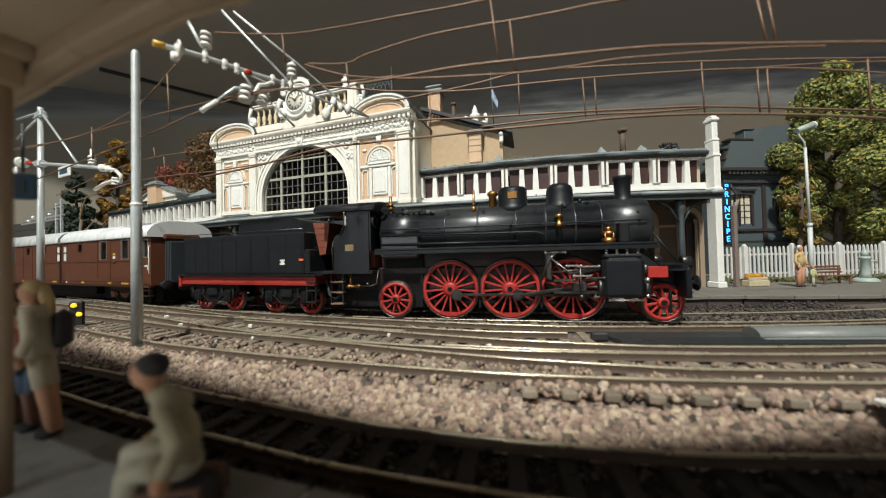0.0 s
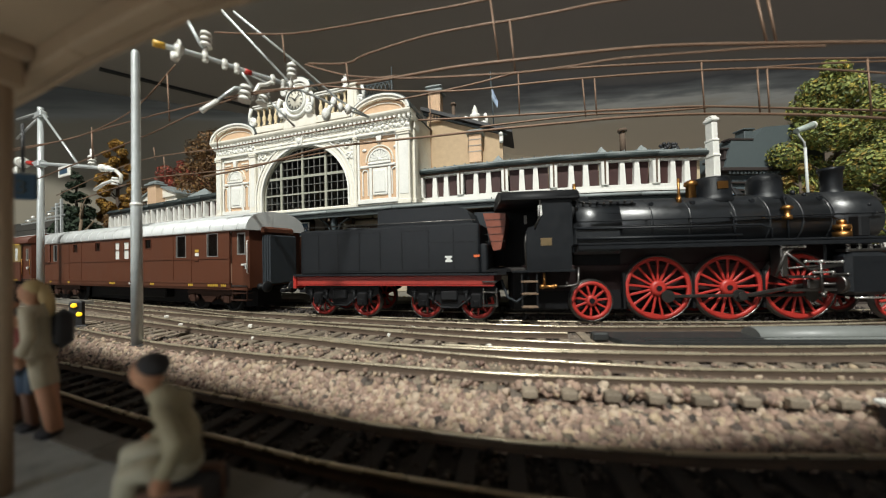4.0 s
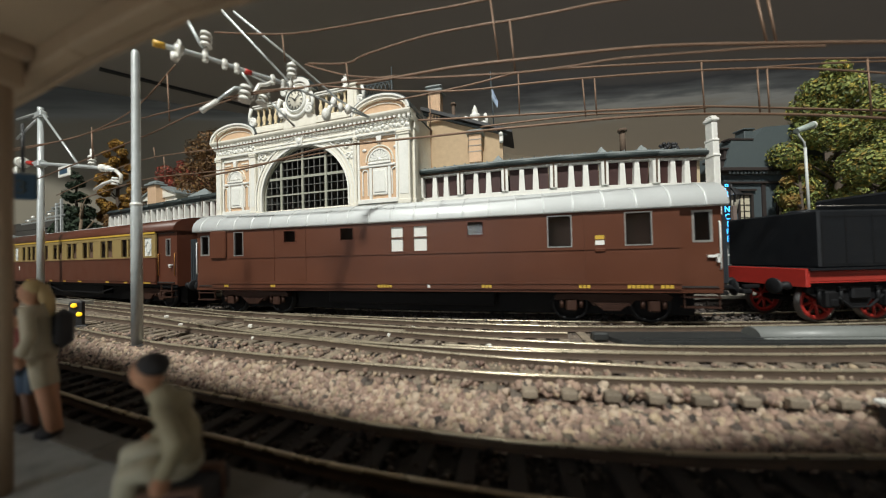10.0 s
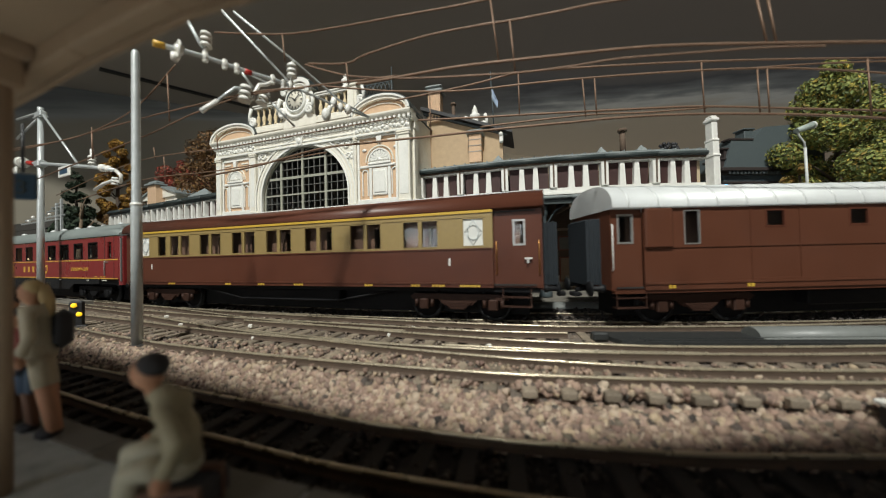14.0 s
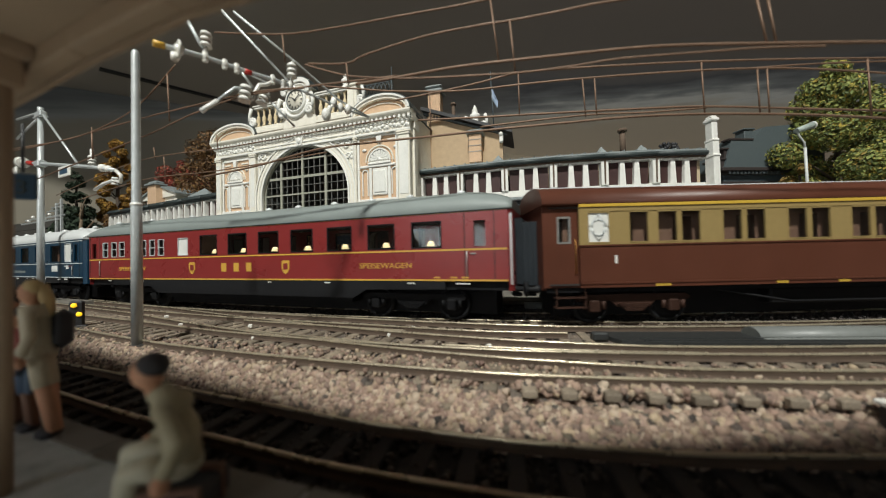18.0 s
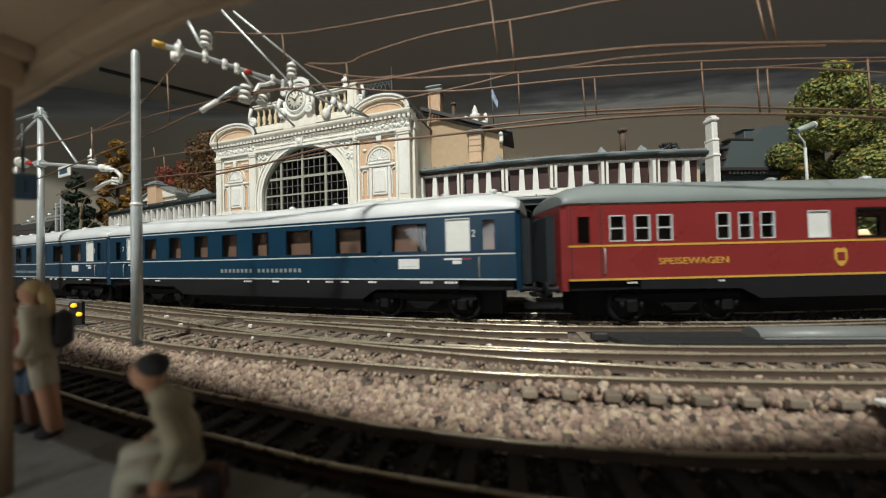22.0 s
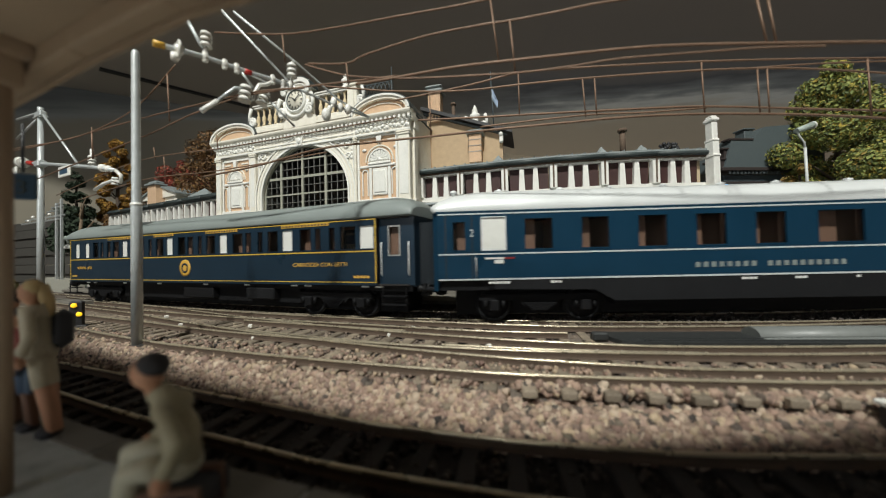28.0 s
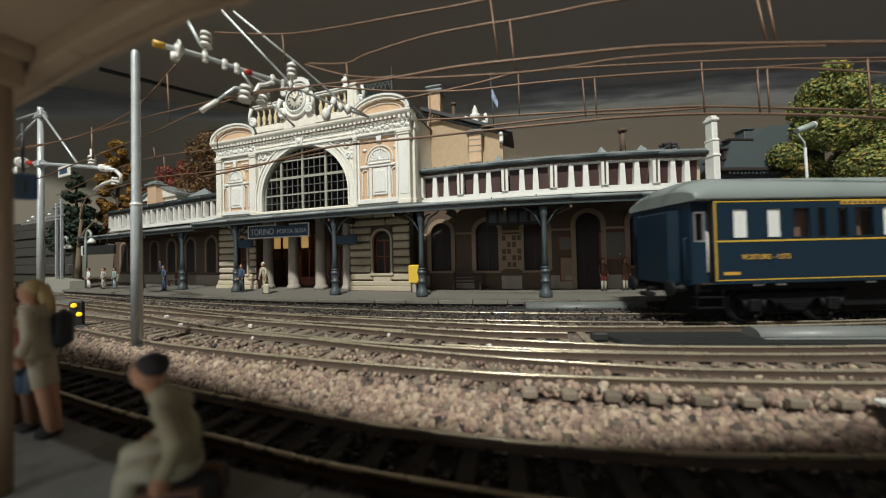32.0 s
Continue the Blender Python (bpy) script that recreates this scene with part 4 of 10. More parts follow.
CL = (-42.5, -38, -34, -30, -26, -23.1, -19.1, -14.9, -10.7, -6.4, -3.33, -0.12, 3.23, 6.68, 10.2, 13.5)


def can_n(l):
    return float(np.interp(l, (-43, -20, -5, 10, 14), (5.6, 5.0, 5.0, 4.9, 4.8)))


def back_n(l):
    if -23.2 <= l <= -6.3:
        return float(np.interp(l, (-23.16, -19.08, -14.94, -10.7, -6.36), (6.9, 7.21, 7.46, 7.6, 7.6)))
    return wing_n(l) if l > -6.4 else 9.1 - (l + 45.9) * 0.033


def front_l(l):
    return l if l < 10.2 else 10.2 + (l - 10.2) * 0.21


for a, b in zip(CL[:-1], CL[1:]):
    fa, fb_ = front_l(a), front_l(b)
    ca, cb = spot(fa, can_n(fa)), spot(fb_, can_n(fb_))
    e = 0.05
    ba, bb = spot(a, back_n(a + e)), spot(b, back_n(b - e))
    zt, zb = 4.78 if b > -20 else 4.62, 5.42
    sh = Shape()
    v = [(*ca, zt), (*cb, zt), (*bb, zb), (*ba, zb), (*ca, zt - 0.1), (*cb, zt - 0.1), (*bb, zb - 0.1), (*ba, zb - 0.1)]
    sh.add(v, [(0, 1, 2, 3), (7, 6, 5, 4), (0, 4, 5, 1), (1, 5, 6, 2), (2, 6, 7, 3), (3, 7, 4, 0)])
    part("canopy_roof", sh, SLATE, can)
    mm, dd = between(fa, can_n(fa), fb_, can_n(fb_))
    part("canopy_fascia", Shape().box(0, dd, -0.06, 0.04, zt - 0.32, zt + 0.02), SLATE, can, "", mm)
    part("canopy_gutter", Shape().tube([(0, -0.12, zt - 0.02), (dd, -0.12, zt - 0.02)], 0.09, 8), SLATE_LIGHT, can, "", mm)
    part("canopy_rafter", Shape().box(-0.06, 0.06, 0.0, 2.6, zt - 0.5, zt - 0.1), BROWN_WALL, can, "", mm)
for l in (-31.5, -25.3, -19.0, -10.6, -4.9, 1.9, 9.0):
    n_ = can_n(l) + 0.35
    col = part("canopy_column", Shape().lathe([(0.16, 1.35), (0.13, 2.2), (0.12, 3.6), (0.15, 3.9), (0.2, 4.0), (0.2, 4.5)], (0, 0, 0), 12), IRON_BLUE, can, "blue-grey cast iron column", stand(l, n_, PZ))
    part("column_base", Shape().lathe([(0.30, 0), (0.32, 0.1), (0.30, 0.28), (0.20, 0.42), (0.19, 0.72), (0.24, 0.76), (0.24, 0.82), (0.17, 0.86), (0.21, 1.2), (0.25, 1.24), (0.25, 1.3), (0.20, 1.34), (0.20, 1.42), (0.24, 1.44), (0.15, 1.5)], (0, 0, 0), 14), IRON_BLUE, col)
    part("column_bracket", Shape().tube([(0, 0.0, 3.2), (0, 0.3, 3.9), (0, 0.9, 4.35), (0, 1.6, 4.5)], 0.05).tube([(-0.1, 0, 3.4), (-0.5, 0, 4.1), (-1.0, 0, 4.4)], 0.05).tube([(0.1, 0, 3.4), (0.5, 0, 4.1), (1.0, 0, 4.4)], 0.05), IRON_BLUE, col)

# station name board and small platform things
SIGN_BLUE = surface("enamel_blue_sign", (0.03, 0.07, 0.12), 0.35, vary=0.08, bump=0)
sg = thing("station_name_sign", "blue enamel station name sign with white letters", "sign", m @ shift(7.05, -1.4, 3.58))
part("panel", Shape().box(-2.45, 2.45, -0.04, 0.04, 0, 0.74), SIGN_BLUE, sg)
part("rim", Shape().box(-2.52, 2.52, -0.06, 0.0, -0.07, 0.0).box(-2.52, 2.52, -0.06, 0.0, 0.74, 0.81).box(-2.52, -2.45, -0.06, 0, 0, 0.74).box(2.45, 2.52, -0.06, 0, 0, 0.74), WHITE, sg)
words("TORINO", 0.42, LIGHT_SIGN, sg, pose(-1.28 * K, -0.045 * K, 0.16 * K, 90, 0, 0), width=2.0, label="white lettering")
words("PORTA SUSA", 0.28, LIGHT_SIGN, sg, pose(1.15 * K, -0.045 * K, 0.2 * K, 90, 0, 0), width=2.35, label="white lettering")
part("hanger", Shape().cyl((-1.8, 0, 0.8), (-1.8, 0, 1.3), 0.03, seg=6).cyl((1.8, 0, 0.8), (1.8, 0, 1.3), 0.03, seg=6), DARK, sg)
for x, z_ in ((3.1, 2.98), (11.6, 2.96)):
    s2 = thing("direction_sign", "small dark blue hanging direction sign", "sign", m @ shift(x, -0.6, z_))
    part("panel", Shape().box(-0.85, 0.85, -0.04, 0.04, 0, 0.55, 0.01), SIGN_BLUE, s2)
    part("hanger", Shape().cyl((-0.6, 0, 0.5), (-0.6, 0, 1.6), 0.025, seg=6).cyl((0.6, 0, 0.5), (0.6, 0, 1.6), 0.025, seg=6), DARK, s2)
s3 = thing("hanging_board", "dark lattice board hanging under the canopy", "sign", stand(0.4, 7.2, 3.75))
part("panel", Shape().box(-1.5, 1.5, -0.05, 0.05, 0, 0.9, 0.02), VOID, s3)
for i in range(5):
    part("board_cell", Shape().box(-1.35 + 0.55 * i, -0.95 + 0.55 * i, -0.08, -0.04, 0.15, 0.75, 0.02), IRON_BLUE, s3)
part("hanger", Shape().cyl((-1.2, 0, 0.9), (-1.2, 0, 1.6), 0.025, seg=6).cyl((1.2, 0, 0.9), (1.2, 0, 1.6), 0.025, seg=6), DARK, s3)
ex = thing("yellow_vending_box", "yellow machine box on a short post on the platform", "box", stand(-6.05, 7.0, PZ))
part("body", Shape().box(-0.32, 0.32, -0.2, 0.2, 0.55, 1.6, 0.05), surface("signal_yellow_paint", (0.75, 0.50, 0.05), 0.4), ex)
part("foot", Shape().box(-0.12, 0.12, -0.12, 0.12, 0, 0.55, 0.03), STONE, ex)
tt = thing("timetable_board", "brown framed timetable board on the wall", "notice board", stand(-0.35 + 0.0, wing_n(-0.2) + 0.18, 1.2 + PZ))
part("panel", Shape().box(-0.15, 1.15, -0.04, 0.06, 0, 2.1, 0.02), SURROUND, tt)
for r_ in range(5):
    for c_ in range(4):
        part("notice", Shape().box(-0.08 + 0.3 * c_, 0.14 + 0.3 * c_, -0.055, -0.038, 0.12 + 0.4 * r_, 0.42 + 0.4 * r_), BROWN_WALL if (r_ * 2 + c_) % 3 else SURROUND, tt)
for l, z_, w_, h_, mt in ((3.55, 2.3, 0.75, 0.7, "PAVE"), (3.6, 0.5, 0.7, 1.3, "SURROUND"), (6.35, 1.7, 1.4, 1.5, "PAVE")):
    po = thing("wall_poster", "faded poster on the shaded station wall", "poster", stand(l, wing_n(l) + 0.24, z_ + PZ))
    part("sheet", Shape().box(0, w_, -0.02, 0.04, 0, h_), {"PAVE": PAVE, "SURROUND": SURROUND}[mt], po)
    part("poster_frame", Shape().box(-0.06, 0, -0.05, 0.04, -0.06, h_ + 0.06).box(w_, w_ + 0.06, -0.05, 0.04, -0.06, h_ + 0.06).box(0, w_, -0.05, 0.04, h_, h_ + 0.06).box(0, w_, -0.05, 0.04, -0.06, 0), TEAK, po)


BENCH_BROWN = surface("dark_bench_wood", (0.07, 0.034, 0.025), 0.55, vary=0.15, piece=0.1)


def bench(l, n, turn=0, label="dark wooden slatted bench against the station wall", seat_mat=None, group=""):
    b = thing("bench", label, "bench", stand(l, n, PZ, turn), group)
    wm = seat_mat or BENCH_BROWN
    for k in range(3):
        part("seat_slat", Shape().box(-0.95, 0.95, -0.5 + 0.16 * k, -0.37 + 0.16 * k, 0.44, 0.49, 0.015), wm, b)
    for k in range(3):
        part("back_slat", Shape().box(-0.95, 0.95, 0.0 + 0.03 * k, 0.04 + 0.03 * k, 0.58 + 0.16 * k, 0.70 + 0.16 * k, 0.015), wm, b)
    for x in (-0.8, 0.8):
        part("leg", Shape().box(x - 0.05, x + 0.05, -0.5, -0.40, 0, 0.44, 0.02).box(x - 0.05, x + 0.05, 0.0, 0.1, 0, 1.0, 0.02).box(x - 0.05, x + 0.05, -0.4, 0.0, 0.36, 0.44), wm, b)
    return b


for l in (-2.9, 10.9):
    bench(l, wing_n(l) - 0.25, 0, group="benches along the station")
bench(-30.5, 8.0, 0, group="benches along the station")


# ---- right end of the platform ----
FENCE_WHITE = surface("white_fence_paint", (0.66, 0.65, 0.62), 0.6, vary=0.08, bump=0.06)
fence = thing("picket_fence", "white wooden picket fence along the platform", "fence")
picket = Shape().prism([(-0.055, 0.12), (0.055, 0.12), (0.055, 2.08), (0.0, 2.2), (-0.055, 2.08)], -0.03, 0.03).mesh("picket", FENCE_WHITE)
post = Shape().box(-0.13, 0.13, -0.13, 0.13, 0, 2.24, 0.02).ball((0, 0, 2.26), 0.13, 8, 5).mesh("fence_post", FENCE_WHITE)


def fence_n(l):
    return 9.9 + (l - 16.5) * 0.02


l, i = 16.3, 0
while l < 31.5:
    if i % 11 == 4:
        part("fence_post", post, FENCE_WHITE, fence, "", stand(l, fence_n(l), PZ))
        l += 0.36
    else:
        part("picket", picket, FENCE_WHITE, fence, "", stand(l, fence_n(l), PZ))
        l += 0.30
    i += 1
for a in range(16, 31, 3):
    m_, w_ = between(a, fence_n(a) + 0.05, a + 3, fence_n(a + 3) + 0.05, PZ)
    for z in (0.45, 1.65):
        part("fence_rail", Shape().box(0, w_, 0.0, 0.07, z, z + 0.12, 0.01), FENCE_WHITE, fence, "", m_)

b = bench(20.6, 8.1, 0, "brown slatted bench in front of the picket fence", surface("varnished_bench_wood", (0.17, 0.08, 0.05), 0.5, vary=0.15, piece=0.1))
GREEN_IRON = surface("pale_green_iron", (0.36, 0.42, 0.38), 0.45, vary=0.1)
hy = thing("water_fountain", "pale green cast iron water fountain on a round foot", "fountain", stand(22.9, 8.0, PZ))
part("foot", Shape().lathe([(0.52, 0), (0.55, 0.08), (0.46, 0.2), (0.36, 0.26)], (0, 0, 0), 16), GREEN_IRON, hy)
part("pillar", Shape().lathe([(0.24, 0.26), (0.22, 0.5), (0.19, 1.3), (0.26, 1.36), (0.26, 1.46), (0.15, 1.5)], (0, 0, 0), 8), GREEN_IRON, hy)
part("cap", Shape().lathe([(0.15, 1.5), (0.17, 1.7), (0.12, 1.78), (0.05, 1.9), (0.02, 2.0)], (0, 0, 0), 12), GREEN_IRON, hy)
part("spout", Shape().tube([(0.15, -0.1, 1.2), (0.38, -0.2, 1.25), (0.42, -0.22, 1.1)], 0.05), GREEN_IRON, hy)
fb = thing("flower_box", "stone flower box with orange and yellow blossom", "planter", stand(15.9, 7.9, PZ))
part("box", Shape().box(-0.6, 0.6, -0.25, 0.25, 0.0, 0.34, 0.04).box(-0.55, 0.55, -0.2, 0.2, 0.34, 0.5, 0.03), surface("cream_stone_box", (0.5, 0.42, 0.28), 0.8), fb)


def speckle(name, colours, rough=0.7):
    """Leaves or petals: one of several colours for each, by chance."""
    mt = bpy.data.materials.new(name)
    mt.use_nodes = True
    nt = mt.node_tree
    bs = nt.nodes["Principled BSDF"]
    bs.inputs["Roughness"].default_value = rough
    ge = nt.nodes.new("ShaderNodeNewGeometry")
    rp = nt.nodes.new("ShaderNodeValToRGB")
    rp.color_ramp.interpolation = "LINEAR"
    el = rp.color_ramp.elements
    while len(el) < len(colours):
        el.new(0.5)
    for k, c in enumerate(colours):
        el[k].position = k / (len(colours) - 1)
        el[k].color = (*c, 1)
    nt.links.new(ge.outputs["Random Per Island"], rp.inputs["Fac"])
    nt.links.new(rp.outputs["Color"], bs.inputs["Base Color"])
    bs.inputs["Subsurface Weight"].default_value = 0.0
    return mt


def leaves(blobs, count, size, seed):
    """Many small folded leaves in the shells of round clumps (x, y, z, radius)."""
    rnd = random.Random(seed)
    sh = Shape()
    tot = sum(b[3] ** 2 for b in blobs)
    for bx, by, bz_, r in blobs:
        for _ in range(int(count * r * r / tot)):
            u, a = rnd.uniform(-1, 1), rnd.uniform(0, 2 * math.pi)
            q = math.sqrt(1 - u * u)
            d_ = Vector((q * math.cos(a), q * math.sin(a), u))
            rr = r * (0.55 + 0.5 * rnd.random() ** 0.6)
            p = Vector((bx, by, bz_)) + d_ * rr
            n_ = (d_ + Vector((rnd.uniform(-1, 1), rnd.uniform(-1, 1), rnd.uniform(-1, 1))) * 0.8).normalized()
            e1 = n_.orthogonal().normalized()
            e1 = Matrix.Rotation(rnd.uniform(0, 6.28), 3, n_) @ e1
            e2 = n_.cross(e1)
            s_ = size * rnd.uniform(0.6, 1.35)
            sh.add([p - e1 * s_, p + e2 * s_ * 0.5 + n_ * s_ * 0.2, p + e1 * s_, p - e2 * s_ * 0.5 + n_ * s_ * 0.2], [(0, 1, 2), (0, 2, 3)])
    return sh


def leaf_mesh(name, sh, material):
    me = bpy.data.meshes.new(name)
    me.from_pydata([(x * K, y * K, z * K) for x, y, z in sh.v], [], sh.f)
    me.materials.append(material)
    return me


BARK = surface("tree_bark", (0.10, 0.075, 0.055), 0.9, vary=0.3, bump=0.3)


def tree(label, m, height, spread, base, colours, count, leaf, seed, name="tree", clumps=16):
    """A tapered trunk with limbs and a crown of many small leaves in uneven clumps."""
    rnd = random.Random(seed)
    t_ = thing(name, label, "tree", m)
    trunk = Shape()
    trunk.tube([(0, 0, -0.6), (0.05, 0.02, base * 0.6), (-0.1, 0.1, base * 1.2), (0.1, 0, height * 0.6), (0, 0, height * 0.9)], 0.05 * height * 0.6, 10, 0.06)
    blobs = []
    for k in range(clumps):
        f = (k + 0.5) / clumps
        z = base + (height - base) * (0.08 + 0.88 * f)
        env = math.sin(math.pi * min(1, 0.18 + f * 0.82)) ** 0.7
        a = k * 2.4 + rnd.uniform(-0.4, 0.4)
        r = spread * env * rnd.uniform(0.35, 0.85)
        x, y = r * math.cos(a), r * math.sin(a)
        blobs.append((x, y, z, spread * rnd.uniform(0.16, 0.34) * (0.6 + 0.4 * env)))
        trunk.tube([(0, 0, max(base * 0.7, z - r * 0.7)), (x * 0.5, y * 0.5, z - r * 0.25), (x, y, z)], 0.10, 5, 0.03)
    part("trunk", trunk, BARK, t_)
    sh = leaves(blobs, count, leaf, seed)
    part("crown", leaf_mesh("crown", sh, speckle(name + "_leaves", colours)), BARK, t_)
    return t_


flw = leaves([(x * 0.22 - 0.45, 0, 0.55, 0.16) for x in range(5)], 260, 0.07, 3)
part("blossom", leaf_mesh("blossom", flw, speckle("orange_blossom", [(0.55, 0.16, 0.02), (0.75, 0.5, 0.05), (0.7, 0.3, 0.03), (0.1, 0.14, 0.03)])), BARK, fb)

GREENS = [(0.026, 0.037, 0.011), (0.157, 0.202, 0.055), (0.299, 0.342, 0.097), (0.058, 0.081, 0.023), (0.229, 0.279, 0.073), (0.386, 0.389, 0.109), (0.208, 0.253, 0.072), (0.52, 0.38, 0.063), (0.194, 0.233, 0.061), (0.046, 0.063, 0.02), (0.39, 0.253, 0.045)]
tree("large leafy tree in green and yellow early autumn leaf", stand(28.7, 13.0, 0), 16.6, 4.2, 1.6, GREENS, 30000, 0.14, 11, "broadleaf_tree", 36)
tree("leafy tree in green and yellow early autumn leaf", stand(33.6, 13.4, 0), 13.0, 4.0, 1.6, GREENS, 22000, 0.125, 12, "broadleaf_tree", 34)
tree("low rusty-leaved tree beside the dark house", stand(24.6, 12.3, 0), 8.4, 1.5, 1.6, [(0.08, 0.09, 0.02), (0.30, 0.16, 0.04), (0.16, 0.16, 0.04), (0.38, 0.22, 0.05)], 1400, 0.2, 13, "small_tree", 8)
grass = leaves([(spot(q * 0.5 + 16, fence_n(16) - 0.35)[0], spot(q * 0.5 + 16, fence_n(16) - 0.35)[1], PZ + 0.05, 0.28) for q in range(30)], 2400, 0.09, 5)
g_ = new("grass_tufts", leaf_mesh("grass_tufts", grass, speckle("dry_grass", [(0.10, 0.11, 0.03), (0.16, 0.15, 0.05), (0.07, 0.09, 0.02)])))
tagged(g_, "dry grass tufts at the foot of the fence", "grass", "", "stuff")

# lamps, posts and the hotel sign
LAMP_WHITE = surface("pale_grey_lamp_paint", (0.55, 0.57, 0.55), 0.45, vary=0.1)
lp = thing("platform_lamp", "pale grey platform lamp with a tilted tube head", "street lamp", stand(20.3, 8.6, PZ))
part("pole", Shape().cyl((0, 0, 0), (0, 0, 3.4), 0.11, seg=10).cyl((0, 0, 3.4), (-0.08, 0, 8.0), 0.07, seg=10).lathe([(0.14, 3.3), (0.14, 3.5)], (0, 0, 0), 10), LAMP_WHITE, lp)
part("arm", Shape().tube([(-0.08, 0, 7.9), (-0.12, 0, 8.3), (-0.6, -0.1, 8.7), (-0.66, -0.1, 9.1)], 0.055), LAMP_WHITE, lp)
part("lamp_head", Shape().cyl((-0.75, -0.1, 8.95), (0.3, -0.1, 9.3), 0.15, 0.2, seg=12), GREEN_IRON, lp)
part("lamp_rim", Shape().cyl((0.28, -0.1, 9.29), (0.38, -0.1, 9.32), 0.22, seg=12), PORCELAIN, lp)
ol = thing("lantern_post", "black lantern post with a four-sided glass lantern", "street lamp", stand(17.5, 10.6, PZ))
part("pole", Shape().lathe([(0.2, 0), (0.2, 0.4), (0.11, 0.6), (0.10, 4.0), (0.16, 4.1), (0.16, 4.3)], (0, 0, 0), 10), DARK, ol)
part("lantern_glass", Shape().lathe([(0.22, 4.3), (0.42, 5.5)], (0, 0, 0), 6), surface("milky_lantern_glass", (0.35, 0.32, 0.26), 0.3), ol)
part("lantern_frame", Shape().lathe([(0.62, 5.5), (0.6, 5.56), (0.2, 6.0), (0.08, 6.05), (0.06, 6.25), (0.01, 6.3)], (0, 0, 0), 6), DARK, ol)
for k in range(6):
    a = k * math.pi / 3
    part("lantern_bar", Shape().tube([(0.23 * math.cos(a), 0.23 * math.sin(a), 4.3), (0.44 * math.cos(a), 0.44 * math.sin(a), 5.5)], 0.03, 5), DARK, ol)
wp = thing("wooden_post", "weathered grey-brown wooden post beside the station end", "post", stand(14.75, 7.9, PZ))
part("post", Shape().box(-0.1, 0.1, -0.1, 0.1, 0, 4.5, 0.02), surface("weathered_grey_wood", (0.20, 0.15, 0.13), 0.85, vary=0.2, bump=0.25), wp)
part("iron_hook", Shape().tube([(0.0, -0.1, 4.7), (0.0, -0.1, 5.2), (-0.25, -0.1, 5.5), (-0.6, -0.1, 5.5)], 0.04), DARK, wp)
NEON = glowing("blue_neon", (0.04, 0.42, 1.0), 2.6)
hs = thing("neon_sign", "vertical blue neon hotel sign on a dark board", "sign", stand(15.5, 9.0, PZ))
part("board", Shape().box(-0.3, 0.3, 0.0, 0.12, 2.3, 6.05, 0.02), DARK, hs)
for k, c in enumerate("PRINCIPE"):
    words(c, 0.34, NEON, hs, pose(0, -0.012 * K, (5.62 - k * 0.44) * K, 90, 0, 0), "neon_letter", "blue glowing letter")
part("bracket", Shape().box(-1.2, -0.32, 0.02, 0.1, 3.4, 3.5).box(-1.2, -0.32, 0.02, 0.1, 5.7, 5.8), DARK, hs)

# dark house behind the fence
HOUSE = surface("slate_blue_render", (0.065, 0.085, 0.095), 0.8, vary=0.15, bump=0.15)
HOUSE_TRIM = surface("dark_brown_timber", (0.035, 0.026, 0.024), 0.7, vary=0.2, bump=0.1)
mh, dh = between(21.5, 15.0, 30.0, 15.0)
ho = thing("corner_house", "dark slate-blue house with a mansard roof", "house", mh)
part("wall", Shape().wall(0, dh, 0, 8.0, 0, 0.3, [(1.3, 2.3, 4.1, 6.4, 0), (4.6, 5.6, 4.1, 6.4, 0)]), HOUSE, ho)
part("side_wall", Shape().box(0, 0.3, 0.3, 7, 0, 8.0), HOUSE, ho)
HOUSE_ROOF = surface("slate_grey_roof_sheet", (0.085, 0.105, 0.11), 0.55, vary=0.15, bump=0.1)
part("roof", Shape().prism([(-0.2, 8.5), (dh, 8.5), (dh, 12.2), (3.3, 11.75), (2.3, 10.75), (0.45, 10.7)], -0.35, 7), HOUSE_ROOF, ho, "slate-grey mansard roof")
part("chimney", Shape().box(1.75, 2.5, -0.2, 0.6, 10.6, 11.55, 0.04).box(1.65, 2.6, -0.3, 0.7, 11.55, 11.68, 0.03), HOUSE_ROOF, ho)
part("roof_edge", Shape().box(0.2, 2.3, -0.42, 0.3, 10.66, 10.82, 0.03), HOUSE_TRIM, ho)
part("cornice", Shape().box(-0.6, dh, -0.55, 0.2, 8.22, 8.5, 0.04).box(-0.3, dh, -0.2, 0.0, 7.3, 7.45), HOUSE_TRIM, ho)
for k in range(14):
    part("dentil", Shape().box(0.1 + k * 0.32, 0.26 + k * 0.32, -0.42, -0.3, 8.02, 8.22), HOUSE_ROOF, ho)
for x, z in ((-0.62, 9.15), (-0.28, 9.95)):
    part("side_step", Shape().box(x, x + 0.75, -0.3, 1.2, z, z + 0.16, 0.02).box(x + 0.2, x + 0.7, -0.2, 1.1, z - 0.65, z), HOUSE_TRIM, ho)
part("string_course", Shape().box(-0.1, dh, -0.15, 0, 3.5, 3.7).box(-0.1, dh, -0.12, 0, 2.6, 2.75), HOUSE_TRIM, ho)
part("corner_post", Shape().box(-0.12, 0.25, -0.1, 0, 2.7, 7.3).box(3.2, 3.5, -0.1, 0, 2.7, 7.3), HOUSE_TRIM, ho)
# Pale paint imitates lamplight in the house; it gives off no light.
WARM_PANE = surface("pale_fill_for_lit_window", (0.62, 0.56, 0.42), 0.6, vary=0.08)
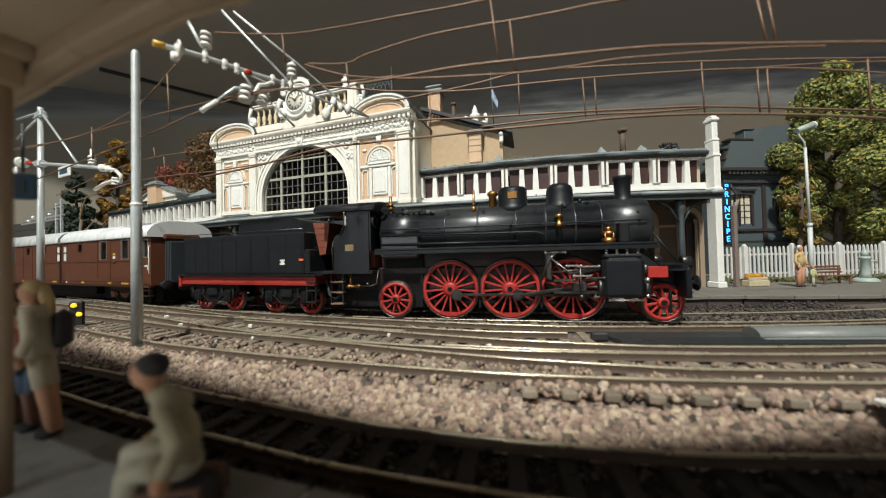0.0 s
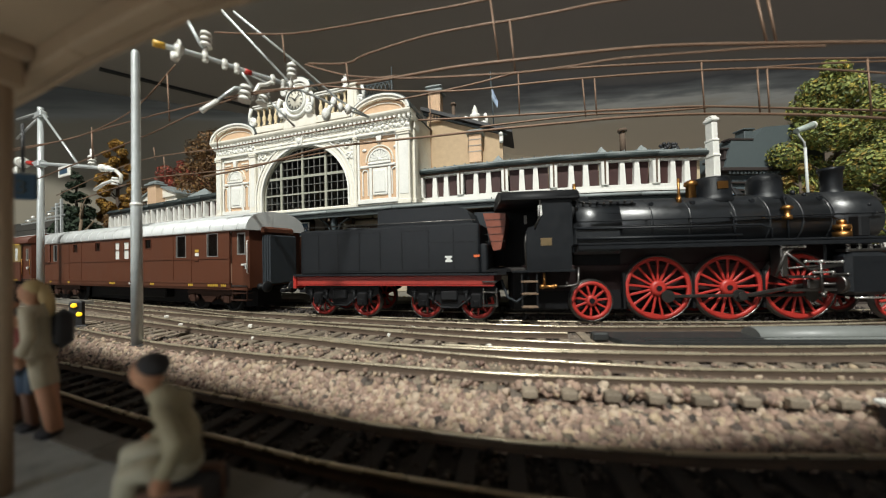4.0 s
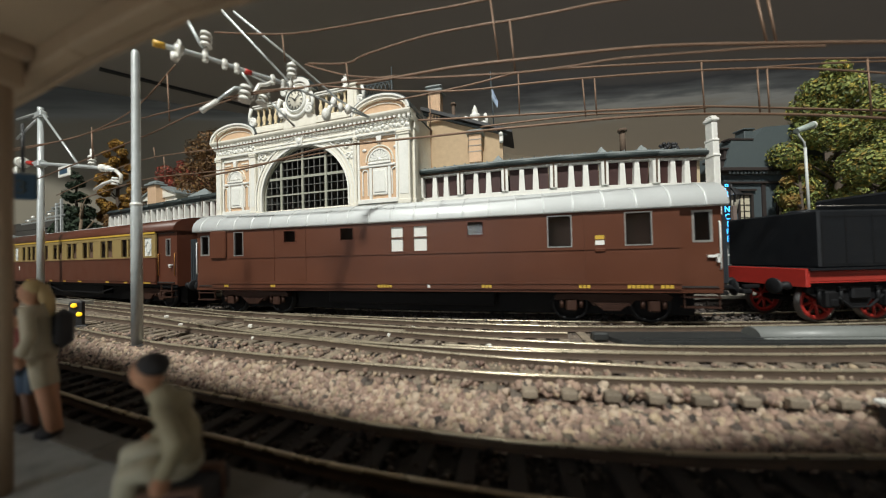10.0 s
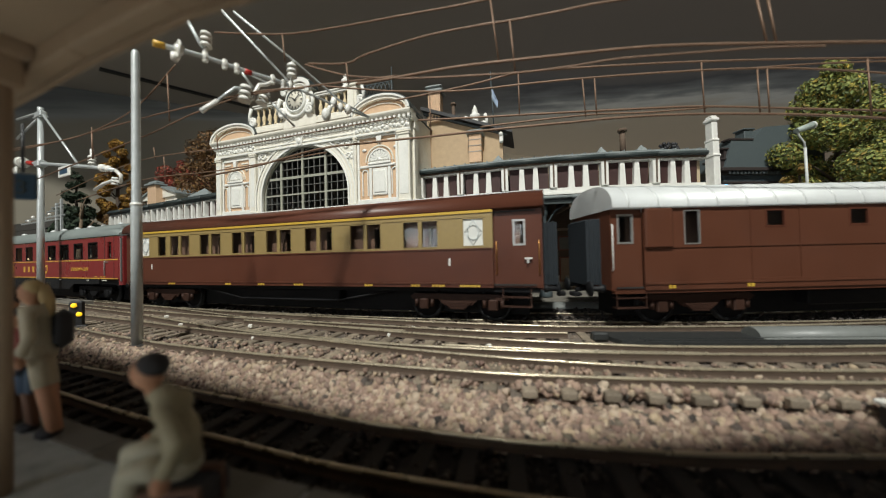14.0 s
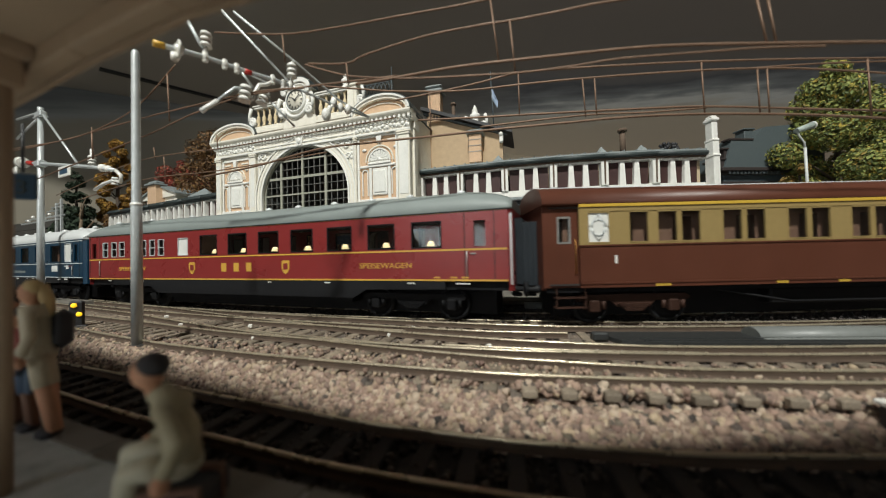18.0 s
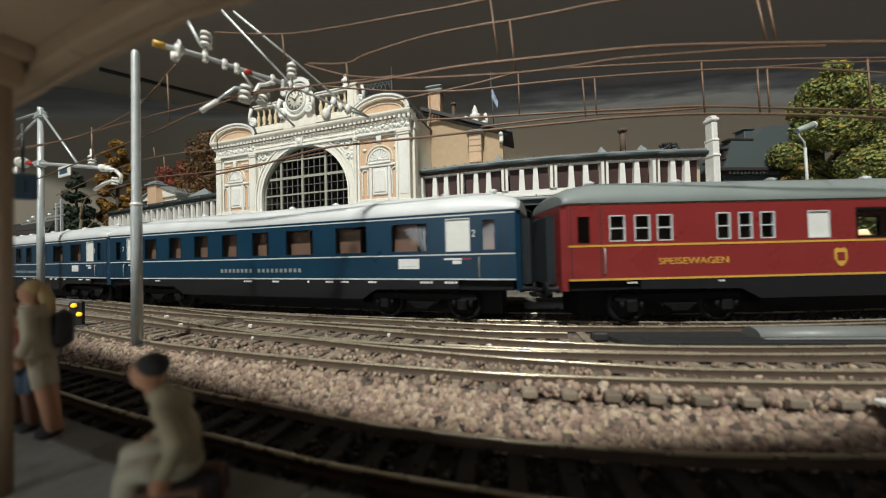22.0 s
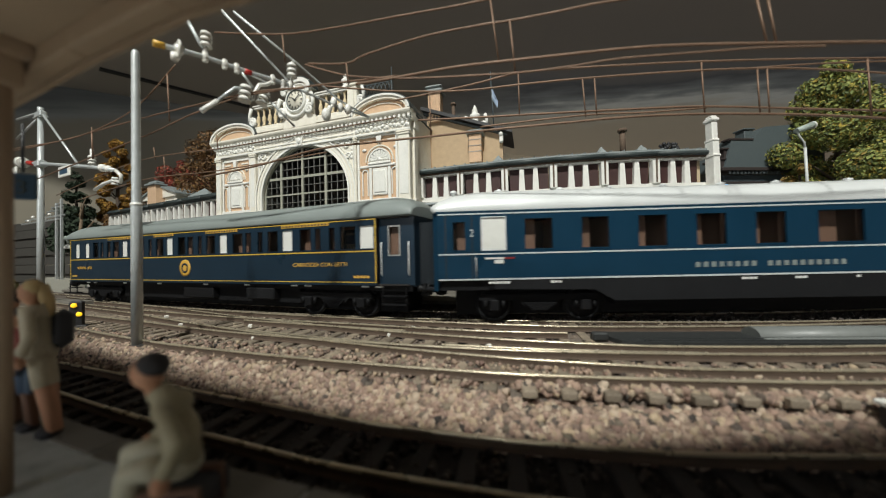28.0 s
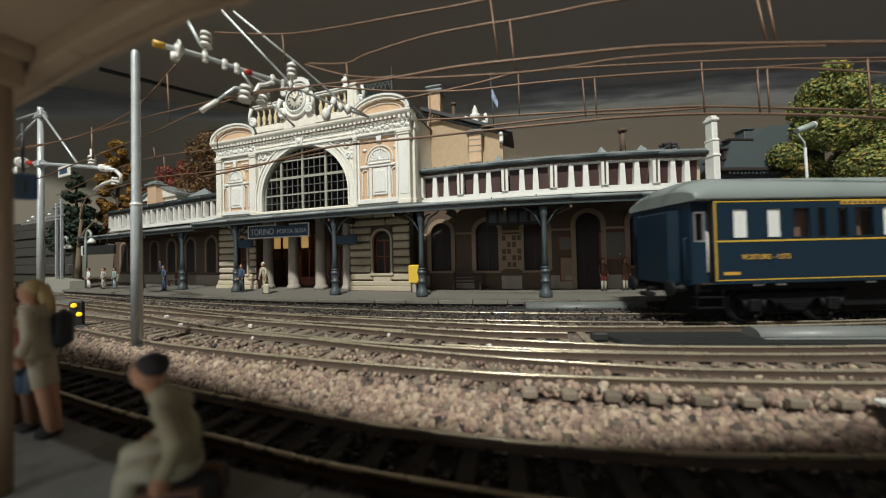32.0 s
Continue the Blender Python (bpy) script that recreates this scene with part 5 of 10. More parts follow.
for x in (1.3, 4.6):
    w_ = part("window", Shape().box(x - 0.15, x, -0.08, 0.1, 4.0, 6.5).box(x + 1.0, x + 1.15, -0.08, 0.1, 4.0, 6.5).box(x, x + 1.0, -0.08, 0.1, 6.4, 6.55).box(x - 0.3, x + 1.3, -0.2, 0.1, 6.7, 6.85), HOUSE_TRIM, ho)
    part("pane", Shape().box(x, x + 1.0, 0.12, 0.15, 4.1, 6.4), WARM_PANE, w_)
    part("mullion", Shape().box(x + 0.46, x + 0.54, 0.08, 0.12, 4.1, 6.4), HOUSE_TRIM, w_)
    for z in (4.6, 5.1, 5.6):
        part("transom", Shape().box(x, x + 0.46, 0.08, 0.12, z, z + 0.05).box(x + 0.54, x + 1.0, 0.08, 0.12, z, z + 0.05), HOUSE_TRIM, w_)
part("shop_front", Shape().wall(0.3, 3.2, 0, 2.6, -0.1, 0, [(1.1, 2.3, 0, 1.6, 0.5)]), surface("dark_green_shop_front", (0.06, 0.09, 0.08), 0.6), ho)
part("arch_light", Shape().arch_ring(1.2, 2.2, 1.6, 0.4, 0.1, -0.18, -0.1), WARM_PANE, ho)


# ---- figures: painted model figurines, plain shapes ----
def figurine(name, label, m, bits, group=""):
    """One plain mesh of several painted pieces: (Shape, colour)."""
    me = bpy.data.meshes.new(name)
    v, f, ix, sm = [], [], [], []
    mats = []
    for shp, mat in bits:
        if mat not in mats:
            mats.append(mat)
        o = len(v)
        v += [(x * K, y * K, z * K) for x, y, z in shp.v]
        f += [tuple(i + o for i in q) for q in shp.f]
        ix += [mats.index(mat)] * len(shp.f)
        sm += [True] * len(shp.f)
    me.from_pydata(v, [], f)
    for mat in mats:
        me.materials.append(mat)
    me.polygons.foreach_set("material_index", ix)
    me.polygons.foreach_set("use_smooth", sm)
    ob = new(name, me)
    ob.matrix_basis = m
    return tagged(ob, label, "figurine", group)


PAINT = {k: surface("figurine_" + k, c, 0.7, vary=0.15, scale=4, bump=0.05) for k, c in dict(
    skin=(0.48, 0.24, 0.14), tan=(0.50, 0.36, 0.16), pale=(0.50, 0.47, 0.35), olive=(0.34, 0.295, 0.19), blue=(0.05, 0.08, 0.13), white=(0.72, 0.70, 0.64), hair=(0.02, 0.018, 0.02),
    blond=(0.50, 0.36, 0.17), red=(0.24, 0.05, 0.045), aqua=(0.45, 0.55, 0.55), dark=(0.03, 0.03, 0.035), green=(0.45, 0.5, 0.25), beige=(0.45, 0.39, 0.28), brown=(0.16, 0.08, 0.05)).items()}


def standing(name, label, m, top, legs, hair="hair", height=1.75, arm_up=False, shorts=None, lean=0.0, group=""):
    k = height / 1.75
    legs_ = Shape().tube([(-0.12, 0, 0.05), (-0.11, 0, 0.45), (-0.09, lean * 0.2, 0.88)], 0.075 * k, 8, 0.11 * k).tube([(0.12, 0.06, 0.05), (0.11, 0.03, 0.45), (0.09, lean * 0.2, 0.88)], 0.075 * k, 8, 0.11 * k)
    shoes = Shape().ball((-0.12, -0.06, 0.05), 0.1, 8, 5, (0.8, 1.4, 0.6)).ball((0.12, 0.0, 0.05), 0.1, 8, 5, (0.8, 1.4, 0.6))
    hips = Shape().ball((0, lean * 0.25, 0.92), 0.2, 10, 6, (1.0, 0.75, 0.95))
    if shorts:
        hips.tube([(-0.11, 0, 0.55), (-0.09, 0, 0.9)], 0.12, 8).tube([(0.11, 0.02, 0.55), (0.09, 0, 0.9)], 0.12, 8)
    torso = Shape().tube([(0, lean * 0.25, 0.88), (0, lean * 0.5, 1.15), (0, lean * 0.9, 1.38), (0, lean, 1.47)], 0.17, 10, 0.15)
    torso.ball((0, lean * 0.9, 1.36), 0.22, 10, 6, (1.05, 0.7, 0.55))
    arms = Shape()
    if arm_up:
        torso.tube([(-0.2, lean, 1.38), (-0.38, lean - 0.05, 1.6), (-0.36, lean - 0.1, 1.9)], 0.06, 7)
        arms.ball((-0.36, lean - 0.1, 1.98), 0.07, 7, 5)
    else:
        torso.tube([(-0.22, lean, 1.38), (-0.28, lean, 1.1), (-0.25, lean - 0.1, 0.92)], 0.065, 7)
        arms.ball((-0.24, lean - 0.12, 0.84), 0.065, 7, 5)
    torso.tube([(0.22, lean, 1.38), (0.29, lean, 1.12), (0.26, lean - 0.12, 0.94)], 0.065, 7)
    arms.ball((0.25, lean - 0.14, 0.86), 0.065, 7, 5)
    head = Shape().ball((0, lean * 1.1 - 0.02, 1.62), 0.115, 10, 7, (0.9, 1, 1.15)).cyl((0, lean, 1.45), (0, lean * 1.05, 1.55), 0.06)
    cap = Shape().ball((0, lean * 1.1 + 0.02, 1.67), 0.12, 10, 7, (0.95, 1, 0.9))
    if hair == "blond" and height > 1.5:
        cap.tube([(0, lean * 1.1 + 0.08, 1.68), (0, lean * 1.1 + 0.13, 1.5), (0, lean + 0.12, 1.32)], 0.09, 9, 0.07)
    bits = [(legs_, PAINT[legs]), (shoes, PAINT["dark"]), (hips, PAINT[shorts or legs]), (torso, PAINT[top]), (arms, PAINT["skin"]), (head, PAINT["skin"]), (cap, PAINT[hair])]
    return figurine(name, label, m @ Matrix.Diagonal((k * 0.8, k * 0.8, k, 1)), bits, group)


standing("figurine", "model figurine in olive shirt, pale shorts and white hat", stand(17.5, 7.0, PZ), "tan", "skin", "white", 2.2, shorts="aqua")
standing("figurine", "small child figurine in pale green beside an adult one", stand(18.25, 7.0, PZ), "green", "pale", "blond", 1.1)
standing("figurine", "model figurine in blue waving one arm on the platform", stand(-25.9, 4.6, PZ), "blue", "blue", "hair", 1.85, arm_up=True)
standing("figurine", "model figurine in dark blue standing by a column", stand(-18.4, 5.3, PZ), "blue", "dark", "hair", 1.85)
standing("figurine", "stooped figurine in grey coat carrying a pale bag", stand(-15.9, 5.1, PZ), "beige", "olive", "white", 1.95, lean=-0.18)
standing("figurine", "model figurine in red shorts in the station shade", stand(6.1, wing_n(6) - 0.6, PZ), "brown", "pale", "hair", 1.75, shorts="red")
standing("figurine", "model figurine in dark top lifting one arm", stand(7.5, wing_n(7) - 0.6, PZ), "brown", "pale", "hair", 1.75, arm_up=True, shorts="brown")
standing("figurine", "model figurine in red top inside the portico", stand(-13.6, 8.6, PZ), "red", "dark", "hair", 1.75)
standing("figurine", "model figurine in white shirt inside the portico", stand(-12.2, 8.6, PZ), "white", "dark", "hair", 1.75)
for l, n_, t_ in ((-36.6, 4.3, "white"), (-35.5, 4.8, "pale"), (-34.2, 4.4, "white"), (-33.3, 4.7, "aqua")):
    standing("figurine", "pale model figurine in a waiting group by the canopy end", stand(l, n_, PZ), t_, t_, "hair", 1.7, group="waiting group of figurines")
bag = thing("travel_bag", "pale cloth travel bag beside a stooped figurine", "bag", stand(-15.65, 4.95, PZ))
part("bag_body", Shape().box(-0.2, 0.2, -0.12, 0.12, 0.0, 0.62, 0.08), PAINT["pale"], bag)
part("bag_handle", Shape().tube([(-0.1, 0, 0.6), (-0.08, 0, 0.75), (0.08, 0, 0.75), (0.1, 0, 0.6)], 0.02), PAINT["dark"], bag)

# ---- near platform, its roof and figurines ----
NEAR = surface("near_platform_asphalt", (0.42, 0.45, 0.445), 0.8, vary=0.18, bump=0.2, stain=(0.05, 0.05, 0.05))
ROOF_BROWN = surface("brown_roof_boards", (0.33, 0.23, 0.15), 0.8, vary=0.15, scale=1.5, bump=0.1)


def near_n(l):
    return float(np.interp(l, (-24, -10.3, -6.2, -3.4, -1.1, 0.6, 2.3, 3.7, 12), (-6.52, -7.40, -7.72, -8.04, -8.24, -8.34, -8.30, -8.18, -7.52)))


sh = Shape()
v = []
ls = np.arange(-24, 12.1, 0.5)
for l in ls:
    for n, z in ((near_n(l), -1.02), (near_n(l), 0.10), (-16.5, 0.10)):
        v.append((*spot(l, n), z))
sh.add(v, [(i * 3 + j, i * 3 + 3 + j, i * 3 + 4 + j, i * 3 + 1 + j) for i in range(len(ls) - 1) for j in range(2)])
setting("platform_2", sh, NEAR, "shaded dark grey asphalt platform in the foreground")
sh = Shape()
strip(sh, [(-9.15, 0.112), (-9.02, 0.112)], -20, 8, 0.5)
setting("safety_line", sh, surface("faded_yellow_line", (0.45, 0.33, 0.08), 0.8, vary=0.2), "faded yellow line on the platform")
kerb = thing("platform_kerb", "stone kerb along the near platform edge", "kerb", kind="structure")
for l in np.arange(-22, 11, 1.2):
    m_, w_ = between(l, near_n(l), l + 1.2, near_n(l + 1.2))
    part("kerb_stone", Shape().box(0.01, w_ - 0.01, -0.28, 0.06, -0.05, 0.118, 0.02), PAVE, kerb, "", m_)
roof = thing("platform_roof", "brown boarded platform roof with an edge beam overhead", "roof")
# Seen left edge fits the camera's view; unseen right edge placed for its shadow.
ROOF_EDGE = ((-28.45, 7.82), (-5.47, 2.62), (-3.69, 2.23), (-2.33, 1.98), (-1.76, 1.93), (-0.52, 1.81), (0.73, 1.85), (1.99, 2.02), (3.87, 2.4), (6.32, 3.13))
RZ = 4.07
for (xa, ya), (xb, yb) in zip(ROOF_EDGE[:-1], ROOF_EDGE[1:]):
    lenr = math.hypot(xb - xa, yb - ya)
    mr = pose(xa * K, ya * K, 0, 0, 0, math.degrees(math.atan2(yb - ya, xb - xa)))
    part("edge_beam", Shape().box(0, lenr, -0.17, -0.012, RZ, RZ + 0.21, 0.02), ROOF_BROWN, roof, "", mr)
    part("edge_board", Shape().box(0, lenr, -0.012, 0.03, RZ - 0.03, RZ + 0.29), ROOF_BROWN, roof, "", mr)
    for x in np.arange(1.1, lenr, 2.2):
        part("roof_joist", Shape().box(x - 0.06, x + 0.06, -3.6, -0.17, RZ + 0.08, RZ + 0.21, 0.01), ROOF_BROWN, roof, "", mr)
part("roof_deck", Shape().prism(list(ROOF_EDGE) + [(7.7, -2.5), (-1.1, -2.0), (-23.0, 2.2)], RZ + 0.21, RZ + 0.29, "z"), ROOF_BROWN, roof)
part("roof_post", Shape().cyl((-4.6, 2.11, 0.1), (-4.6, 2.11, RZ + 0.21), 0.07, seg=12).box(-4.71, -4.49, 2.0, 2.22, RZ - 0.2, RZ + 0.18, 0.03), ROOF_BROWN, roof)
ps = thing("platform_number_sign", "small dark blue platform sign with the number 3", "sign", pose(-6.77 * K, 3.3 * K, 3.32 * K, 0, 0, 40))
part("panel", Shape().box(-0.14, 0.14, -0.03, 0.03, -0.19, 0.19, 0.02), SIGN_BLUE, ps)
words("3", 0.2, SLATE, ps, pose(0, -0.035 * K, -0.11 * K, 90, 0, 0), label="pale number")
part("hanger", Shape().cyl((0, 0, 0.2), (0, 0, 0.9), 0.02, seg=6), DARK, ps)

sx, sy = -2.96, 2.15
seat = [(Shape().ball((0.0, 0, 1.15), 0.125, 14, 9, (0.95, 0.85, 1.15)).ball((-0.12, 0, 1.13), 0.03, 6, 4), PAINT["skin"]), (Shape().ball((0.035, 0.0, 1.20), 0.122, 14, 9, (1.0, 0.9, 0.92)), PAINT["hair"]),
        (Shape().tube([(0.28, 0, 0.40), (0.27, 0, 0.62), (0.2, 0, 0.85), (0.07, 0, 1.0)], 0.13, 12, 0.09).ball((0.19, 0, 0.87), 0.17, 12, 7, (0.75, 1.05, 0.7)).ball((0.25, 0, 0.62), 0.16, 12, 7, (0.85, 1.0, 1.3)).tube([(0.22, -0.17, 0.9), (0.40, -0.24, 0.68), (0.31, -0.27, 0.45)], 0.065, 9).tube([(0.16, 0.17, 0.88), (0.1, 0.22, 0.65), (-0.08, 0.18, 0.52)], 0.06, 9), PAINT["olive"]),
        (Shape().ball((0.29, -0.28, 0.38), 0.065, 9, 6, (1, 1, 1.2)).ball((-0.12, 0.16, 0.5), 0.06, 8, 5).cyl((0.05, 0, 0.96), (0.02, 0, 1.08), 0.055), PAINT["skin"]),
        (Shape().ball((0.25, 0, 0.38), 0.16, 12, 7, (1, 1.0, 0.75)).tube([(0.24, -0.1, 0.38), (0.06, -0.13, 0.42), (-0.04, -0.14, 0.4), (-0.06, -0.14, 0.22), (-0.02, -0.14, 0.05)], 0.09, 10).tube([(0.24, 0.08, 0.4), (-0.1, 0.1, 0.46), (-0.21, 0.11, 0.44), (-0.23, 0.11, 0.25), (-0.18, 0.11, 0.05)], 0.09, 10), PAINT["pale"]),
        (Shape().ball((-0.08, -0.14, 0.04), 0.07, 8, 5, (1.6, 0.9, 0.6)).ball((-0.25, 0.11, 0.04), 0.07, 8, 5, (1.6, 0.9, 0.6)), PAINT["dark"])]
figurine("figurine", "seated figurine in olive jacket and pale trousers on a case", pose(sx * K, sy * K, 0.14 * K, 0, 0, 16), seat)
cs = thing("suitcase", "dark leather suitcase under the seated figurine", "suitcase", pose((sx + 0.22) * K, (sy + 0.06) * K, 0.10 * K, 0, 0, 16))
part("case_body", Shape().box(-0.18, 0.26, -0.3, 0.3, 0.0, 0.26, 0.04), PAINT["dark"], cs)
part("case_strap", Shape().box(-0.19, 0.27, -0.18, -0.14, 0.0, 0.31).box(-0.19, 0.27, 0.14, 0.18, 0.0, 0.31), PAINT["brown"], cs)
standing("figurine", "blond figurine in beige top and pale shorts on the platform", pose(-5.55 * K, 2.95 * K, 0.10 * K, 0, -11, 0) @ pose(0, 0, 0, 0, 0, -40), "beige", "skin", "blond", 1.92, shorts="beige")
standing("figurine", "dark-haired figurine in red top behind a blond one", pose(-6.02 * K, 3.0 * K, 0.10 * K, 0, -8, 0) @ pose(0, 0, 0, 0, 0, -30), "red", "brown", "hair", 1.55, shorts="blue")
standing("figurine", "figurine in brown coat at the platform post", pose(-6.5 * K, 3.06 * K, 0.10 * K, 0, -5, -30), "brown", "brown", "hair", 1.75)
bp_ = thing("backpack", "dark brown backpack on a blond figurine", "bag", pose(-5.66 * K, 3.07 * K, 1.12 * K, 0, -11, -40))
part("pack", Shape().box(-0.15, 0.15, -0.06, 0.12, 0.0, 0.5, 0.08), PAINT["dark"], bp_)
part("pack_strap", Shape().tube([(-0.1, -0.02, 0.45), (-0.12, -0.2, 0.4), (-0.1, -0.02, 0.05)], 0.02, 6), PAINT["dark"], bp_)
sb = thing("shoulder_bag", "blue shoulder bag hanging beside a figurine", "bag", pose(-5.88 * K, 2.93 * K, 0.60 * K, 0, 0, -30))
part("bag_body", Shape().box(-0.13, 0.13, -0.05, 0.05, 0.0, 0.32, 0.04), PAINT["blue"], sb)
part("bag_strap", Shape().tube([(-0.1, 0, 0.3), (0.0, 0, 0.6), (0.1, 0, 0.3)], 0.015), PAINT["dark"], sb)

# ---- between the tracks ----
GREY_PLASTIC = surface("grey_plastic_cover", (0.17, 0.18, 0.172), 0.45, vary=0.12, bump=0.06)
BLACK_PLASTIC = surface("black_plastic_plate", (0.028, 0.03, 0.03), 0.5, vary=0.2, bump=0.06)
pc = thing("point_motor_cover", "grey plastic half-round cover beside the turnout", "cover")
m_, w_ = between(6.05, -1.22, 9.3, -1.34)
part("cover", Shape().prism([(0.30 * math.cos(math.pi * q / 14), -0.12 + 0.24 * math.sin(math.pi * q / 14)) for q in range(15)], 0, w_ * 1.6, "x", True), GREY_PLASTIC, pc, "", m_)
part("cover_lip", Shape().box(0, w_ * 1.6, -0.46, -0.34, -0.17, -0.08, 0.02), GREY_PLASTIC, pc, "", m_)
m_, w_ = between(2.35, -1.45, 9.4, -1.55)
pp = thing("point_plate", "black plastic turnout plate between the rails", "plate", m_)
part("plate", Shape().prism([(0.35, -0.35), (0.9, -0.52), (w_ * 1.5, -0.62), (w_ * 1.5, 0.55), (0.0, 0.6)], -0.22, -0.115, "z"), BLACK_PLASTIC, pp)
part("ridge", Shape().box(0.9, w_ * 1.5, -0.42, -0.37, -0.115, -0.085).box(0.9, w_ * 1.5, -0.18, -0.14, -0.115, -0.09), BLACK_PLASTIC, pp)
part("end_block", Shape().box(-0.28, 0.15, -0.1, 0.12, -0.2, 0.02, 0.04), BLACK_PLASTIC, pp)
m_, w_ = between(-0.6, 3.55, 6.0, 3.75)
pt = thing("cable_trough", "grey cable trough lying along the platform foot", "trough", m_)
part("trough", Shape().prism([(0.3 * math.cos(math.pi * q / 12), -0.2 + 0.26 * math.sin(math.pi * q / 12)) for q in range(13)], 1.2, w_, "x", True), GREY_PLASTIC, pt)
part("trough_foot", Shape().box(0, w_ + 0.4, -0.4, 0.4, -0.28, -0.18, 0.02), BLACK_PLASTIC, pt)
for l, n_ in ((-5.16, -0.88), (-3.43, -1.76), (-0.53, -2.53), (-1.28, -3.43), (1.88, -2.74), (-11.6, -2.08), (-3.08, -0.79), (2.0, -0.2), (-10.0, -0.52), (-14.2, -1.1), (3.6, -0.4), (-7.2, -2.9), (-8.8, -1.6)):
    wb = thing("track_chip", "small pale chip lying among the rails", "chip", stand(l, n_, -0.22, random.uniform(0, 90)))
    part("chip", Shape().box(-0.08, 0.08, -0.05, 0.05, 0, 0.13, 0.02), PAINT["white"], wb)
sgn = thing("dwarf_signal", "low black signal with two lit yellow lamps", "signal", stand(-15.45, -3.32, -0.25, 62))
part("housing", Shape().box(-0.19, 0.2, -0.10, 0.14, 0.05, 1.05, 0.06).box(-0.28, 0.28, -0.16, 0.2, 0, 0.14, 0.03), DARK, sgn)
YELLOW_LAMP = glowing("yellow_signal_lamp", (1.0, 0.60, 0.02), 0.9)
for x, z in ((-0.06, 0.89), (0.07, 0.55)):
    part("signal_lamp", Shape().lathe([(0.085, 0.0), (0.08, -0.04), (0.055, -0.06), (0.01, -0.07)], (x, -0.10, z), 16, "y"), YELLOW_LAMP, sgn, "lit yellow lamp")
m_, w_ = between(-28.5, 0.0, -24.0, 0.0)
ps_ = thing("cable_cover", "low grey concrete cable cover in the ballast", "cover", m_)
part("cover", Shape().prism([(-0.4, -0.3), (0.4, -0.3), (0.32, 0.02), (-0.32, 0.02)], 0, w_, "x"), PAVE, ps_)

# ballast stones
rock = [(-1, -1, -1), (1, -1, -1), (1, 1, -1), (-1, 1, -1), (-1, -1, 1), (1, -1, 1), (1, 1, 1), (-1, 1, 1)]
STONE_MIX = speckle("pink_ballast_grains", [(0.03, 0.025, 0.022), (0.38, 0.27, 0.20), (0.20, 0.13, 0.10), (0.44, 0.36, 0.27), (0.29, 0.195, 0.15), (0.05, 0.045, 0.04), (0.40, 0.31, 0.21), (0.16, 0.10, 0.08), (0.33, 0.24, 0.19)], 0.9)
FIELD_MIX = speckle("brown_ballast_grains", [(0.05, 0.04, 0.032), (0.22, 0.17, 0.13), (0.12, 0.09, 0.07), (0.34, 0.28, 0.21), (0.16, 0.12, 0.095), (0.08, 0.065, 0.055), (0.27, 0.20, 0.15)], 0.9)


# Darkened grains; on the near track they carry the roof's shade.
DARK_GRAINS = speckle("darkened_ballast_grains", [(0.03, 0.026, 0.024), (0.07, 0.058, 0.052), (0.042, 0.036, 0.034), (0.10, 0.08, 0.068)], 0.95)


def stones(count, l0, l1, n0, n1, size, seed, z_of, mix=STONE_MIX):
    rnd = random.Random(seed)
    v, f = [], []
    for _ in range(count):
        l = rnd.uniform(l0, l1)
        n = rnd.uniform(n0, n1) if not callable(n1) else rnd.uniform(n0(l), n1(l))
        s_ = size * rnd.uniform(0.5, 1.3)
        if 2.0 < l < 12 and -2.25 < n < -0.75:
            continue
        x, y = spot(l, n)
        z = z_of(n, l) + rnd.uniform(-0.5, 0.75) * s_
        q = Matrix.Rotation(rnd.uniform(0, 6.3), 3, "Z") @ Matrix.Rotation(rnd.uniform(-1.2, 1.2), 3, "X")
        o = len(v)
        for c in rock:
            p = q @ Vector([c[k] * s_ * rnd.uniform(0.33, 0.56) for k in range(3)])
            v.append(((x + p.x) * K, (y + p.y) * K, (z + p.z) * K))
        f += [tuple(o + k for k in t_) for t_ in ((0, 3, 2, 1), (4, 5, 6, 7), (0, 1, 5, 4), (1, 2, 6, 5), (2, 3, 7, 6), (3, 0, 4, 7))]
    me = bpy.data.meshes.new("ballast_stones")
    me.from_pydata(v, [], f)
    me.polygons.foreach_set("use_smooth", [True] * len(f))
    me.materials.append(mix)
    return tagged(new("ballast_stones", me), {STONE_MIX: "loose pinkish tan ballast stones between the tracks", FIELD_MIX: "brown weathered ballast stones among the rails", DARK_GRAINS: "darkened ballast stones along the track"}[mix], "ballast", "", "stuff")


def slope_z(n, l):
    top, foot = crest_n(l), float(front_n(l)) + 0.66
    f_ = max(0.0, min(1.0, (top - n) / max(0.2, top - foot)))
    drop = max(0.0, min(1.0, (l + 3.0) / 3.0)) * 0.14
    return -0.22 - drop - (0.62 - drop) * f_ if l < -0.1 else min(-0.22 - 0.62 * f_, -0.52 if n < -4.8 else -0.22)


stones(36000, -18, 11, lambda l: float(front_n(l)) + 0.64, crest_n, 0.105, 21, slope_z)
stones(8000, -28, 14, -5.0, -3.4, 0.08, 25, lambda n, l: -0.21 if n > crest_n(l) else -0.6)
stones(9000, -28, 14, -3.4, 0.6, 0.07, 22, lambda n, l: -0.25, FIELD_MIX)
stones(6000, -28, 14, 0.6, 4.0, 0.075, 24, lambda n, l: -0.22, DARK_GRAINS)
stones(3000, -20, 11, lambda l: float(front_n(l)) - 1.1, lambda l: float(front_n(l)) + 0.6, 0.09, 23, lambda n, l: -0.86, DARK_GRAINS)
